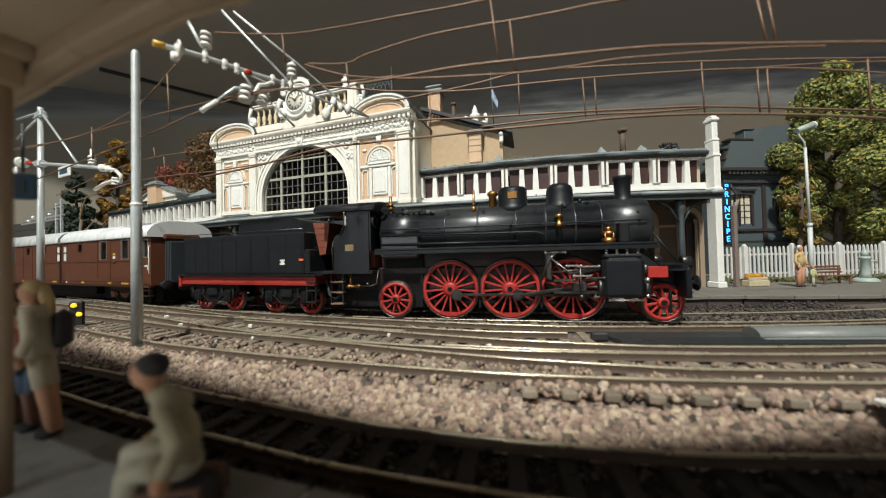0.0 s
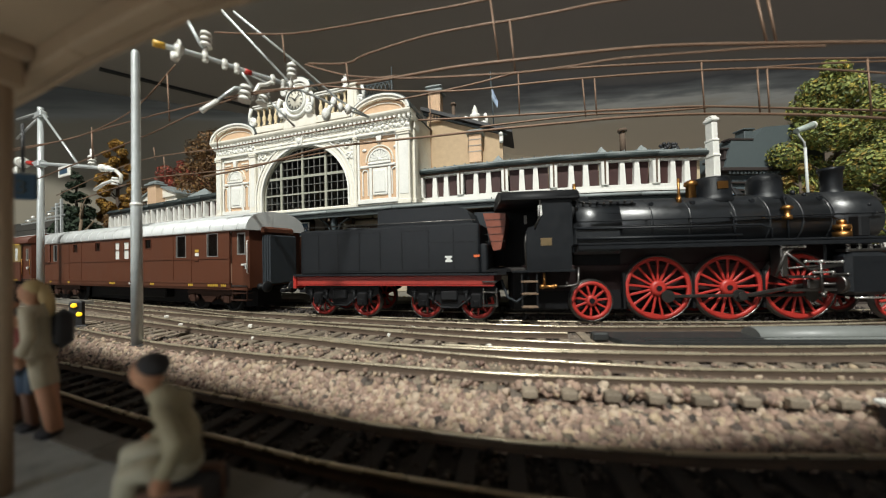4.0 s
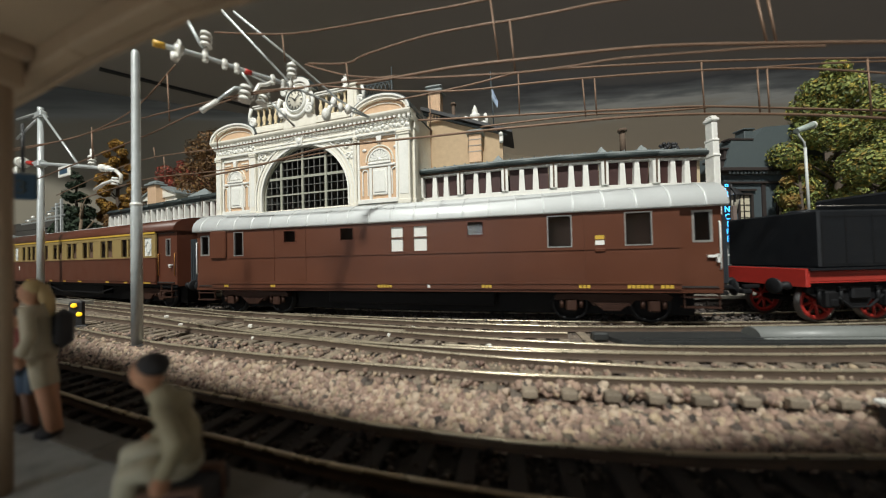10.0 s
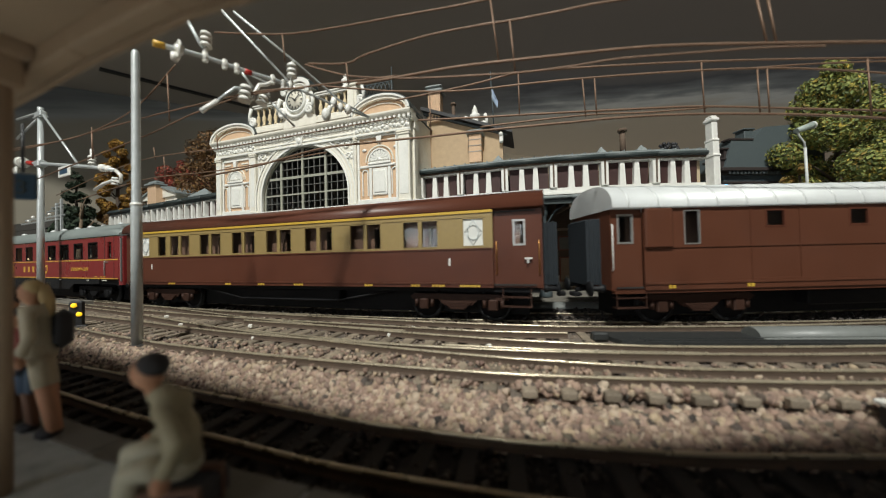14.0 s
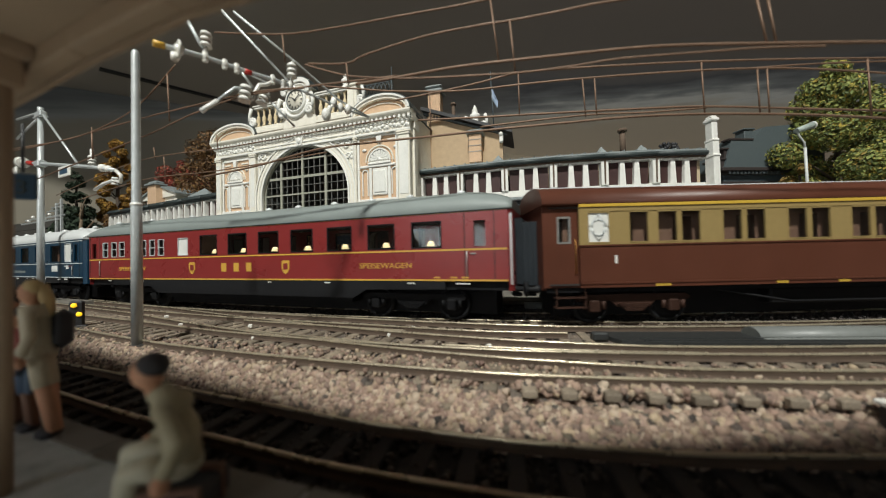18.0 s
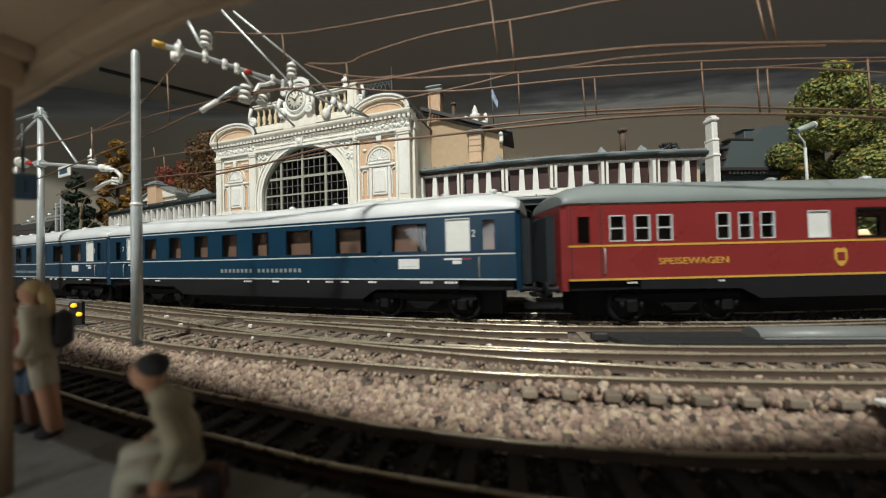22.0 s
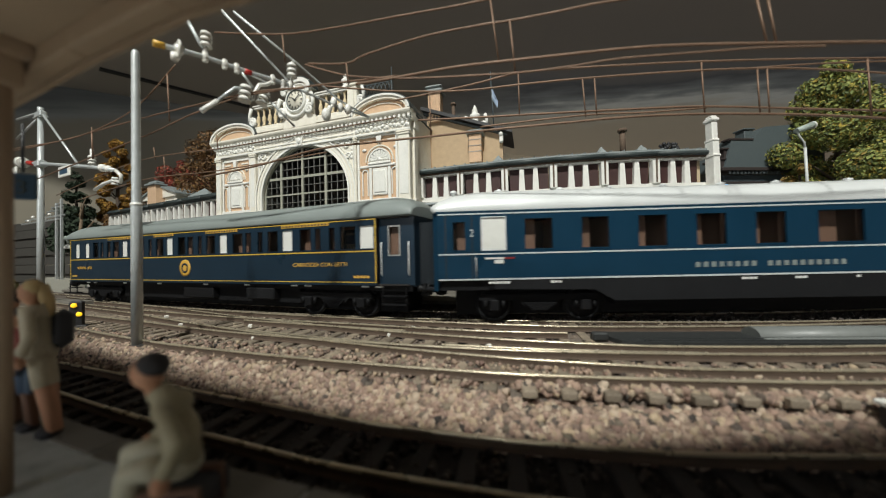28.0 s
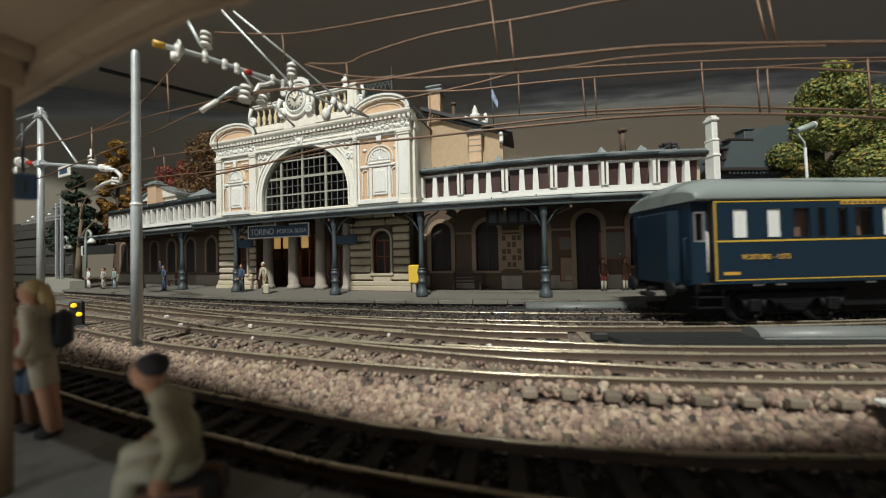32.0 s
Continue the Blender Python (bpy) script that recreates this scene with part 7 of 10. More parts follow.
# ---- room: painted backdrop, board overhead, walls ----
def painted_sky():
    """Backdrop paint: a cloudy sky, storm-grey at the left end, paler and browner towards the horizon, with an added
    glow.
    """
    mt = bpy.data.materials.new("glowing_backdrop_paint")
    mt.use_nodes = True
    nt = mt.node_tree
    N, L = nt.nodes, nt.links
    bs = N["Principled BSDF"]
    bs.inputs["Roughness"].default_value = 0.95
    tc = N.new("ShaderNodeTexCoord")
    sp = N.new("ShaderNodeSeparateXYZ")
    L.new(tc.outputs["Object"], sp.inputs[0])
    # height above the painted horizon, tilted so its bands fit the camera's view
    slope = N.new("ShaderNodeMath")
    slope.operation = "MULTIPLY_ADD"
    L.new(sp.outputs["X"], slope.inputs[0])
    slope.inputs[1].default_value = -0.215
    L.new(sp.outputs["Z"], slope.inputs[2])
    comb = N.new("ShaderNodeCombineXYZ")
    L.new(sp.outputs["X"], comb.inputs["X"])
    L.new(sp.outputs["Y"], comb.inputs["Y"])
    L.new(slope.outputs[0], comb.inputs["Z"])
    height = slope.outputs[0]
    for scale, size, amount in (((1.2, 1.2, 9.0), 1.5, 0.26), ((2.4, 2.4, 26.0), 1.7, 0.10)):
        mp = N.new("ShaderNodeMapping")
        mp.inputs["Scale"].default_value = scale
        L.new(comb.outputs[0], mp.inputs["Vector"])
        no = N.new("ShaderNodeTexNoise")
        no.inputs["Scale"].default_value, no.inputs["Detail"].default_value = size, 5
        L.new(mp.outputs["Vector"], no.inputs["Vector"])
        ma_ = N.new("ShaderNodeMath")
        ma_.operation = "MULTIPLY_ADD"
        L.new(no.outputs["Fac"], ma_.inputs[0])
        ma_.inputs[1].default_value = amount
        L.new(height, ma_.inputs[2])
        height = ma_.outputs[0]
    band = N.new("ShaderNodeMapRange")
    band.inputs["From Min"].default_value, band.inputs["From Max"].default_value = 0.49, 1.39
    L.new(height, band.inputs["Value"])
    rp = N.new("ShaderNodeValToRGB")
    L.new(band.outputs["Result"], rp.inputs["Fac"])
    el = rp.color_ramp.elements
    el[0].position, el[0].color = 0.0, (0.86, 0.77, 0.60, 1)
    el[1].position, el[1].color = 1.0, (0.30, 0.27, 0.245, 1)
    for at, colour in ((0.26, (0.76, 0.71, 0.58)), (0.315, (0.76, 0.80, 0.76)), (0.37, (0.42, 0.45, 0.44)), (0.44, (0.19, 0.21, 0.22)), (0.51, (0.27, 0.26, 0.25)), (0.60, (0.38, 0.335, 0.29))):
        el.new(at).color = (*colour, 1)
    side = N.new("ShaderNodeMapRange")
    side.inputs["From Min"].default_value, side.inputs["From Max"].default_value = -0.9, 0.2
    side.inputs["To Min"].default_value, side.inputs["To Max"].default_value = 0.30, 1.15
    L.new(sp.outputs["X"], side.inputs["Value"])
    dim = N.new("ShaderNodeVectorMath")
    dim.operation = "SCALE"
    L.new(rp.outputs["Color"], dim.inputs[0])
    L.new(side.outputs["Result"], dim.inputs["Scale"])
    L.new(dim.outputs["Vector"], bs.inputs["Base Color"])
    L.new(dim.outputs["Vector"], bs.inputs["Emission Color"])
    # Glow added: the backdrop would be too dark by lamplight alone.
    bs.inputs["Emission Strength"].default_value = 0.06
    return mt


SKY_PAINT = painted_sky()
F = 1.6
ax_, ay_ = -55.32 * F, 30.91 * F
bx_, by_ = -39.52 * F, 43.34 * F
CZ_ = 2.2 + 22.8 * F
ux, uy = (bx_ - ax_) / math.hypot(bx_ - ax_, by_ - ay_), (by_ - ay_) / math.hypot(bx_ - ax_, by_ - ay_)
lo, hi = -60, 330
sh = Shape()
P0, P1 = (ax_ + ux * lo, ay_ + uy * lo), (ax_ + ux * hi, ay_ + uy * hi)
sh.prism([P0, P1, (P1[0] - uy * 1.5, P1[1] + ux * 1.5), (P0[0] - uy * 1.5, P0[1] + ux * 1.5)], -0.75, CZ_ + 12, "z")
setting("backdrop", sh, SKY_PAINT, "dark cloudy painted sky backdrop with an added glow")


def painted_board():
    """Board above the layout: plain brown-grey at the left end, towards the right glowing rows of cloud laid to fit the
    camera's view.
    """
    mt = bpy.data.materials.new("glowing_cloud_board")
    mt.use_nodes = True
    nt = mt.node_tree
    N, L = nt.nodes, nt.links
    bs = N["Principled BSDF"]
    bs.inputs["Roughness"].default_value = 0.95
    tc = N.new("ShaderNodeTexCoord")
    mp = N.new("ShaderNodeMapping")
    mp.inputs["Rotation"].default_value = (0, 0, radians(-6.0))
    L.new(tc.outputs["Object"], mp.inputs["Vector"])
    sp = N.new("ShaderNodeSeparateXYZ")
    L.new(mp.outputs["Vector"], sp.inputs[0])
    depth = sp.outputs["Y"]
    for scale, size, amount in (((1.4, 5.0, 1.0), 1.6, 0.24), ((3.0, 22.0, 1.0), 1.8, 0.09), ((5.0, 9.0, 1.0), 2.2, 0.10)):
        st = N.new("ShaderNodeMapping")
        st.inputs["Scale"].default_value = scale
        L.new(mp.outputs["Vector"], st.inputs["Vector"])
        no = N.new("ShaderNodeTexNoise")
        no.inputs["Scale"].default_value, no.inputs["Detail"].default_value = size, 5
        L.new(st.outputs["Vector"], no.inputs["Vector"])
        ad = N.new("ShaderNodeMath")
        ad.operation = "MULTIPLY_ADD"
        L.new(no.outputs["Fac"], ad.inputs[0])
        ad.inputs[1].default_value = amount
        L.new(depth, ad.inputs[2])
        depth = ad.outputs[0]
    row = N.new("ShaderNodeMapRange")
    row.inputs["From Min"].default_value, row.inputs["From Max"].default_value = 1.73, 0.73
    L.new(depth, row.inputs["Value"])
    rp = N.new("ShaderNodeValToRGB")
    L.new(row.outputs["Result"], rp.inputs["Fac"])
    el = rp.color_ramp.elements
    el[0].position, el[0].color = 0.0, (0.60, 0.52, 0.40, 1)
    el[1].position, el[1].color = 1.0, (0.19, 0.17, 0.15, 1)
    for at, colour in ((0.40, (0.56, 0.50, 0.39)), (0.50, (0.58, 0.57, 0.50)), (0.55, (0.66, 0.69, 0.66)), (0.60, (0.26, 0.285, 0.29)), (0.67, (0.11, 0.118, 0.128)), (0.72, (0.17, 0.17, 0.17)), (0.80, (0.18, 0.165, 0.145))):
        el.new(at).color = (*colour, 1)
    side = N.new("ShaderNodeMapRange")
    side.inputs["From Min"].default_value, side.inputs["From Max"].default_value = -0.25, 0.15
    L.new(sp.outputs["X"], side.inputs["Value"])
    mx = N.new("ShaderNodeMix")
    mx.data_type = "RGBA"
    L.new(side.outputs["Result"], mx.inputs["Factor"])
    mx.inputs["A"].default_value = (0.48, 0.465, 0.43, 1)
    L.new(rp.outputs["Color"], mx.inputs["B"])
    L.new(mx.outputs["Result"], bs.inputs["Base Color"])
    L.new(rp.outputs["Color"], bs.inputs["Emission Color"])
    # Emission added so the painted clouds on the board pass for lit sky.
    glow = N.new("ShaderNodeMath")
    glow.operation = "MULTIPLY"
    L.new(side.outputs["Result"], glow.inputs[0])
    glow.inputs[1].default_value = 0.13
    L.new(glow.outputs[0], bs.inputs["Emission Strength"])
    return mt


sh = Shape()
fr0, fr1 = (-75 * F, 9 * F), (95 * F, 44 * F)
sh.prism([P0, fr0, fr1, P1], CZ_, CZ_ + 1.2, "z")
setting("ceiling", sh, painted_board(), "board above the layout with glowing grey-brown cloud rows passing for sky")
slot = Shape()
slot.prism([(-46.65 * F, 28.8 * F), (-37.42 * F, 41.05 * F), (-36.9 * F, 40.75 * F), (-46.0 * F, 28.5 * F)], CZ_ - 0.35, CZ_ - 0.02, "z")
setting("trim", slot, DARK, "dark joint strip in the overhead board")
ROOM = surface("grey_room_wall", (0.42, 0.40, 0.37), 0.9, vary=0.08, scale=0.05, fine=0.5, bump=0)
for nm, x0, x1, y0, y1, z0, z1, lab in (("wall_south", -260, 260, -182, -180, -90, 190, "plain room wall behind the viewer"), ("wall_west", -262, -260, -182, 330, -90, 190, "plain room wall beside the layout"), ("wall_east", 260, 262, -182, 330, -90, 190, "plain room wall beside the layout"),
                                      ("wall_north", -262, 262, 330, 332, -90, 190, "plain room wall behind the backdrop"), ("room_ceiling", -262, 262, -182, 332, 190, 192, "plain room ceiling above the layout"), ("floor", -262, 262, -182, 332, -92, -90, "plain room floor below the layout")):
    setting(nm, Shape().box(x0, x1, y0, y1, z0, z1), ROOM, lab)


# ---- the train ----
LOCO = surface("satin_black_paint", (0.009, 0.0105, 0.013), 0.46, vary=0.25, bump=0.04, stain=(0.018, 0.018, 0.019), stain_amount=0.3, spec=0.36)
BOILER = surface("oiled_black_boiler_paint", (0.016, 0.018, 0.021), 0.36, vary=0.25, bump=0.03, stain=(0.03, 0.03, 0.03), stain_amount=0.3, spec=0.8)
LOCO_RED = surface("red_wheel_paint", (0.40, 0.030, 0.022), 0.45, vary=0.15, bump=0.04)
# Darker copy of the wheel red; the tender beam's shade is in the colour.
BEAM_RED = surface("shaded_red_beam_paint", (0.34, 0.035, 0.024), 0.5, vary=0.2)
DARK_RED = surface("dark_red_frame_paint", (0.02, 0.007, 0.007), 0.5, vary=0.2)
STEEL = surface("oily_steel", (0.13, 0.122, 0.115), 0.35, 0.9, vary=0.2, bump=0.03)
ROD_STEEL = surface("dark_oiled_rod", (0.07, 0.066, 0.062), 0.32, 0.7, vary=0.25, bump=0.03)
BRASS = surface("brass", (0.46, 0.23, 0.075), 0.42, 1.0, vary=0.12, bump=0.02)
VAN_BROWN = surface("chestnut_brown_paint", (0.105, 0.038, 0.021), 0.42, vary=0.10, scale=1.2, bump=0.03, stain=(0.09, 0.04, 0.028), stain_amount=0.4, spec=0.3)
COACH_BROWN = surface("dark_chestnut_paint", (0.10, 0.034, 0.020), 0.40, vary=0.10, scale=1.2, bump=0.03, stain=(0.06, 0.024, 0.015), stain_amount=0.3, spec=0.3)
BOGIE_BROWN = surface("dirty_brown_bogie", (0.045, 0.020, 0.013), 0.6, vary=0.3, bump=0.1, spec=0.3)
OLIVE = surface("ochre_olive_paint", (0.30, 0.215, 0.085), 0.42, vary=0.08, bump=0.03)
MAROON = surface("maroon_gloss_paint", (0.225, 0.027, 0.026), 0.30, vary=0.08, scale=1.0, bump=0.02)
NAVY = surface("steel_blue_gloss_paint", (0.006, 0.034, 0.066), 0.32, vary=0.10, scale=1.0, bump=0.02, spec=0.3)
MIDNIGHT = surface("midnight_blue_paint", (0.011, 0.026, 0.043), 0.32, vary=0.10, scale=1.0, bump=0.02, spec=0.35)
ROOF_SILVER = surface("aluminium_roof_paint", (0.70, 0.72, 0.715), 0.38, 0.1, vary=0.10, scale=0.8, bump=0.05, stain=(0.52, 0.54, 0.535), stain_amount=0.5)
ROOF_GREY = surface("warm_grey_roof_paint", (0.46, 0.455, 0.42), 0.42, 0.05, vary=0.10, scale=0.8, bump=0.05, stain=(0.36, 0.355, 0.33), stain_amount=0.5)
ROOF_GREY = surface("grey_green_roof_paint", (0.22, 0.25, 0.24), 0.5, vary=0.10, scale=0.8, bump=0.05)
BLACK = surface("black_underframe", (0.006, 0.006, 0.007), 0.7, spec=0.25, vary=0.3, bump=0.08)
GREY_SKIRT = surface("anthracite_skirt", (0.010, 0.0105, 0.012), 0.6, spec=0.3, vary=0.2, bump=0.04)
RUBBER = surface("black_bellows_cloth", (0.018, 0.024, 0.030), 0.7, vary=0.3, bump=0.1)
YELLOW = surface("yellow_line_paint", (0.58, 0.37, 0.05), 0.45, vary=0.06, bump=0)
GOLD = surface("gold_line_paint", (0.62, 0.36, 0.06), 0.4, vary=0.06, bump=0)
SILVER_LINE = surface("pale_grey_line_paint", (0.55, 0.58, 0.58), 0.45, vary=0.05, bump=0)
CURTAIN = surface("white_frosted_window", (0.72, 0.72, 0.68), 0.5, vary=0.06, bump=0.05)
ALU = surface("bright_window_frame", (0.50, 0.50, 0.48), 0.35, 0.7, vary=0.08, bump=0)
INSIDE = surface("varnished_partition", (0.22, 0.13, 0.09), 0.5, vary=0.2)
SEAT = surface("orange_seat_cloth", (0.42, 0.17, 0.07), 0.8, vary=0.15)
LIGHT_PRINT = surface("white_marking", (0.75, 0.75, 0.72), 0.5, vary=0.05, bump=0)
GLASS = pane_glass("carriage_glass", (0.88, 0.88, 0.88), 0.05)
TABLE_LAMP = glowing("lit_table_lamp_shade", (1.0, 0.80, 0.42), 1.1)

# train place at each whole second: metres run past the camera
RUN = (-21.05, -19.57, -17.92, -15.96, -14.09, -12.02, -9.63, -6.90, -3.89, -0.68, 2.76, 6.52, 10.64, 14.97, 19.38, 23.90, 28.73, 34.06, 39.89, 46.01, 52.20, 58.41, 64.64, 70.94, 77.35, 83.91, 90.71, 97.80, 105.16, 112.74, 120.43, 128.45, 136.54)


def run(t):
    """Metres run at t seconds, smooth through the whole seconds."""
    i = max(0, min(31, int(t)))
    p = [RUN[max(0, min(32, j))] for j in (i - 1, i, i + 1, i + 2)]
    if i == 0:
        p[0] = 2 * RUN[0] - RUN[1]
    if i == 31:
        p[3] = 2 * RUN[32] - RUN[31]
    u = t - i
    return 0.5 * (2 * p[1] + (p[2] - p[0]) * u + (2 * p[0] - 5 * p[1] + 4 * p[2] - p[3]) * u * u + (3 * p[1] - p[0] - 3 * p[2] + p[3]) * u ** 3)


CARS = []        # (thing, place in the train, half the distance of its pivots)
TURNING = []     # (wheelset, its place in the vehicle, radius)
RODS = []        # (rod, its place, crank radius, driver radius)


def vehicle(name, label, category, front, back, pivot=0.36):
    c = thing(name, label, category, stand(run(0) + (front + back) / 2, main_n(run(0) + (front + back) / 2)))
    CARS.append((c, (front + back) / 2, (front - back) * pivot))
    return c, (front - back) / 2


def roof_shell(x0, x1, w, eave, top, droop=0.0, thick=0.05):
    """An arched roof; droop: how far its ends are rounded down."""
    sh = Shape()
    if droop:
        xs = [(x0, 0.42), (x0 + droop * 0.12, 0.62), (x0 + droop * 0.35, 0.80), (x0 + droop * 0.7, 0.94), (x0 + droop, 1.0)]
        xs = xs + [(x1 - (x - x0), h) for x, h in reversed(xs)]
    else:
        xs = [(x0, 1.0), (x1, 1.0)]
    n = 16
    v, f = [], []
    for x, h in xs:
        for i in range(n + 1):
            t = math.pi * i / n
            v.append((x, -w * math.copysign(abs(math.cos(t)) ** 0.8, math.cos(t)), eave + (top - eave) * h * math.sin(t) ** 0.9))
        v.append((x, w - 0.02, eave - thick))
        v.append((x, -w + 0.02, eave - thick))
    m = n + 3
    for k in range(len(xs) - 1):
        for i in range(m):
            j = (i + 1) % m
            f.append((k * m + i, k * m + j, k * m + m + j, k * m + m + i))
    sh.add(v, f, True)
    o = (len(xs) - 1) * m
    sh.add(v[:m], [tuple(range(m))]).add(v[o:], [tuple(range(m))])
    return sh


def wheelset(car, x, r, material, red=False, spokes=10, heavy=0.0, phase=0.0):
    """Axle with two wheels, an object that turns about its own y axis."""
    ax = part("wheelset", Shape().cyl((0, -0.9, 0), (0, 0.9, 0), 0.09, seg=10), BLACK, car, "", shift(x, 0, r))
    axle_z, r = r, r + 0.12
    for s in (-1, 1):
        wheel, tyre = Shape(), Shape()
        y0, y1 = s * 0.70, s * 0.84
        seg = 32 if r > 0.7 else 22
        ri = 0.03 if red else 0.075
        tyre.lathe([(r - ri - 0.02, y0), (r + 0.035, y0), (r + 0.035, s * 0.73), (r, s * 0.745), (r, y1), (r - ri, y1), (r - ri - 0.02, s * 0.82)], (0, 0, 0), seg, "y", True)
        if red:
            wheel.lathe([(r - 0.17, s * 0.73), (r - 0.045, s * 0.73), (r - 0.045, s * 0.832), (r - 0.15, s * 0.832), (r - 0.17, s * 0.80)], (0, 0, 0), seg, "y", True)
            wheel.lathe([(0.02, s * 0.72), (0.19 * r + 0.05, s * 0.72), (0.19 * r + 0.05, s * 0.86), (0.11 * r + 0.03, s * 0.88), (0.02, s * 0.88)], (0, 0, 0), 14, "y")
            for i in range(spokes):
                m = Matrix.Rotation(2 * math.pi * i / spokes + 0.1, 4, "Y")
                wheel.box(0.1, r - 0.12, min(s * 0.75, s * 0.81), max(s * 0.75, s * 0.81), -0.035, 0.035, 0.012, m)
            if heavy:
                a0, a1 = -heavy, heavy
                pts = [((r - 0.1) * math.sin(a0 + (a1 - a0) * i / 10), -(r - 0.1) * math.cos(a0 + (a1 - a0) * i / 10)) for i in range(11)]
                wheel.prism(pts, min(s * 0.77, s * 0.84), max(s * 0.77, s * 0.84))
        else:
            wheel.lathe([(0.03, s * 0.72), (r - 0.09, s * 0.74), (r - 0.09, s * 0.80), (r * 0.5, s * 0.79), (r * 0.25, s * 0.85), (0.03, s * 0.85)], (0, 0, 0), 18, "y")
        part("wheel", wheel, material, ax, "red spoked wheel" if red else "")
        part("tyre", tyre, STEEL if red else GREY_SKIRT, ax, "worn steel tyre" if red else "")
    TURNING.append((ax, (x, 0, axle_z), r, phase))
    return ax


def bogie(car, x, base, material, r=0.47):
    fr = Shape()
    for s in (-1, 1):
        y0, y1 = sorted((s * 0.98, s * 1.10))
        fr.prism([(x - base / 2 - 0.55, 0.72), (x - base / 2 - 0.45, 0.62), (x - 0.7, 0.62), (x - 0.5, 0.42), (x + 0.5, 0.42), (x + 0.7, 0.62), (x + base / 2 + 0.45, 0.62), (x + base / 2 + 0.55, 0.72), (x + base / 2 + 0.4, 0.82), (x - base / 2 - 0.4, 0.82)], y0, y1)
        for d in (-base / 2, base / 2):
            fr.box(x + d - 0.17, x + d + 0.17, min(s * 1.02, s * 1.2), max(s * 1.02, s * 1.2), r - 0.2, r + 0.18, 0.04)
            fr.cyl((x + d - 0.3, s * 1.1, 0.62), (x + d - 0.3, s * 1.1, 0.36), 0.07, seg=8)
            fr.cyl((x + d + 0.3, s * 1.1, 0.62), (x + d + 0.3, s * 1.1, 0.36), 0.07, seg=8)
        for k in range(5):
            fr.box(x - 0.5 + 0.06 * k, x + 0.5 - 0.06 * k, min(s * 1.06, s * 1.18), max(s * 1.06, s * 1.18), 0.5 - 0.05 * k, 0.54 - 0.05 * k)
    fr.box(x - 0.25, x + 0.25, -1.0, 1.0, 0.45, 0.8)
    fr.box(x - base / 2 - 0.5, x - base / 2 - 0.38, -1.05, 1.05, 0.6, 0.75).box(x + base / 2 + 0.38, x + base / 2 + 0.5, -1.05, 1.05, 0.6, 0.75)
    part("bogie_frame", fr, material, car)
    for d in (-base / 2, base / 2):
        wheelset(car, x + d, r, BLACK)


def buffers(car, x, s, z=1.02):
    """Two buffers and a coupling on the end at x that faces s."""
    for y in (-0.88, 0.88):
        sh = Shape().lathe([(0.13, 0.0), (0.13, s * 0.12), (0.085, s * 0.16), (0.085, s * 0.40), (0.05, s * 0.42)], (x, y, z), 12, "x")
        sh.lathe([(0.05, s * 0.42), (0.24, s * 0.44), (0.25, s * 0.47), (0.20, s * 0.50), (0.02, s * 0.51)], (x, y, z), 16, "x")
        part("buffer", sh, GREY_SKIRT, car)
    part("coupling", Shape().box(min(x, x + s * 0.55), max(x, x + s * 0.55), -0.06, 0.06, 0.86, 0.98, 0.02).box(min(x + s * 0.4, x + s * 0.7), max(x + s * 0.4, x + s * 0.7), -0.2, 0.2, 0.70, 0.84, 0.03), BLACK, car)


def sides(car, x0, x1, w, z0, z1, holes, material, name="side_panel", label=""):
    """Both long sides as two panels with holes through them."""
    for s in (-1, 1):
        y0, y1 = sorted((s * (w - 0.07), s * w))
        part(name, Shape().wall(x0, x1, z0, z1, y0, y1, [(a, b, c, d, 0.0) for a, b, c, d in holes]), material, car, label)


def panes(car, holes, w, material, frame=None, edge=0.035, name="pane", label="", mid=None, both=True):
    for a, b, z0, z1 in holes:
        for s in ((-1, 1) if both else (-1,)):
            win = None
            if frame is not None:
                fr = Shape()
                y0, y1 = sorted((s * (w - 0.05), s * (w + 0.012)))
                for p in ((a, a + edge, z0, z1), (b - edge, b, z0, z1), (a + edge, b - edge, z0, z0 + edge), (a + edge, b - edge, z1 - edge, z1)):
                    fr.box(p[0], p[1], y0, y1, p[2], p[3])
                if mid:
                    fr.box(a + edge, b - edge, y0, y1, z0 + (z1 - z0) * mid - 0.02, z0 + (z1 - z0) * mid + 0.02)
                win = part("window_frame", fr, frame, car)
            y0, y1 = sorted((s * (w - 0.045), s * (w - 0.03)))
            e = edge * 0.6 if frame is not None else 0.0
            p = part(name, Shape().box(a + e, b - e, y0, y1, z0 + e, z1 - e), material, win if win else car, label)
            p.visible_shadow = material is not GLASS


def stripe(car, x0, x1, w, z, h, material, label="", sides_=(-1, 1), proud=0.012):
    for s in sides_:
        y0, y1 = sorted((s * (w - 0.005), s * (w + proud)))
        part("line", Shape().box(x0, x1, y0, y1, z - h / 2, z + h / 2), material, car, label)


def bars(car, x0, x1, z, h, w, count, material, name="lettering", gap=0.45, skip=()):
    """Lettering that is not spelled out: a row of small blocks."""
    step = (x1 - x0) / count
    sh = Shape()
    for i in range(count):
        if i not in skip:
            sh.box(x0 + step * i, x0 + step * (i + 1 - gap), -w - 0.012, -w + 0.004, z, z + h)
    part(name, sh, material, car)


def text_on(car, text, x, z, h, w, material, width, label=""):
    m = pose(x * K, (-w - 0.004) * K, z * K, 90, 0, 0)
    words(text, h, material, car, m, label=label, width=width)


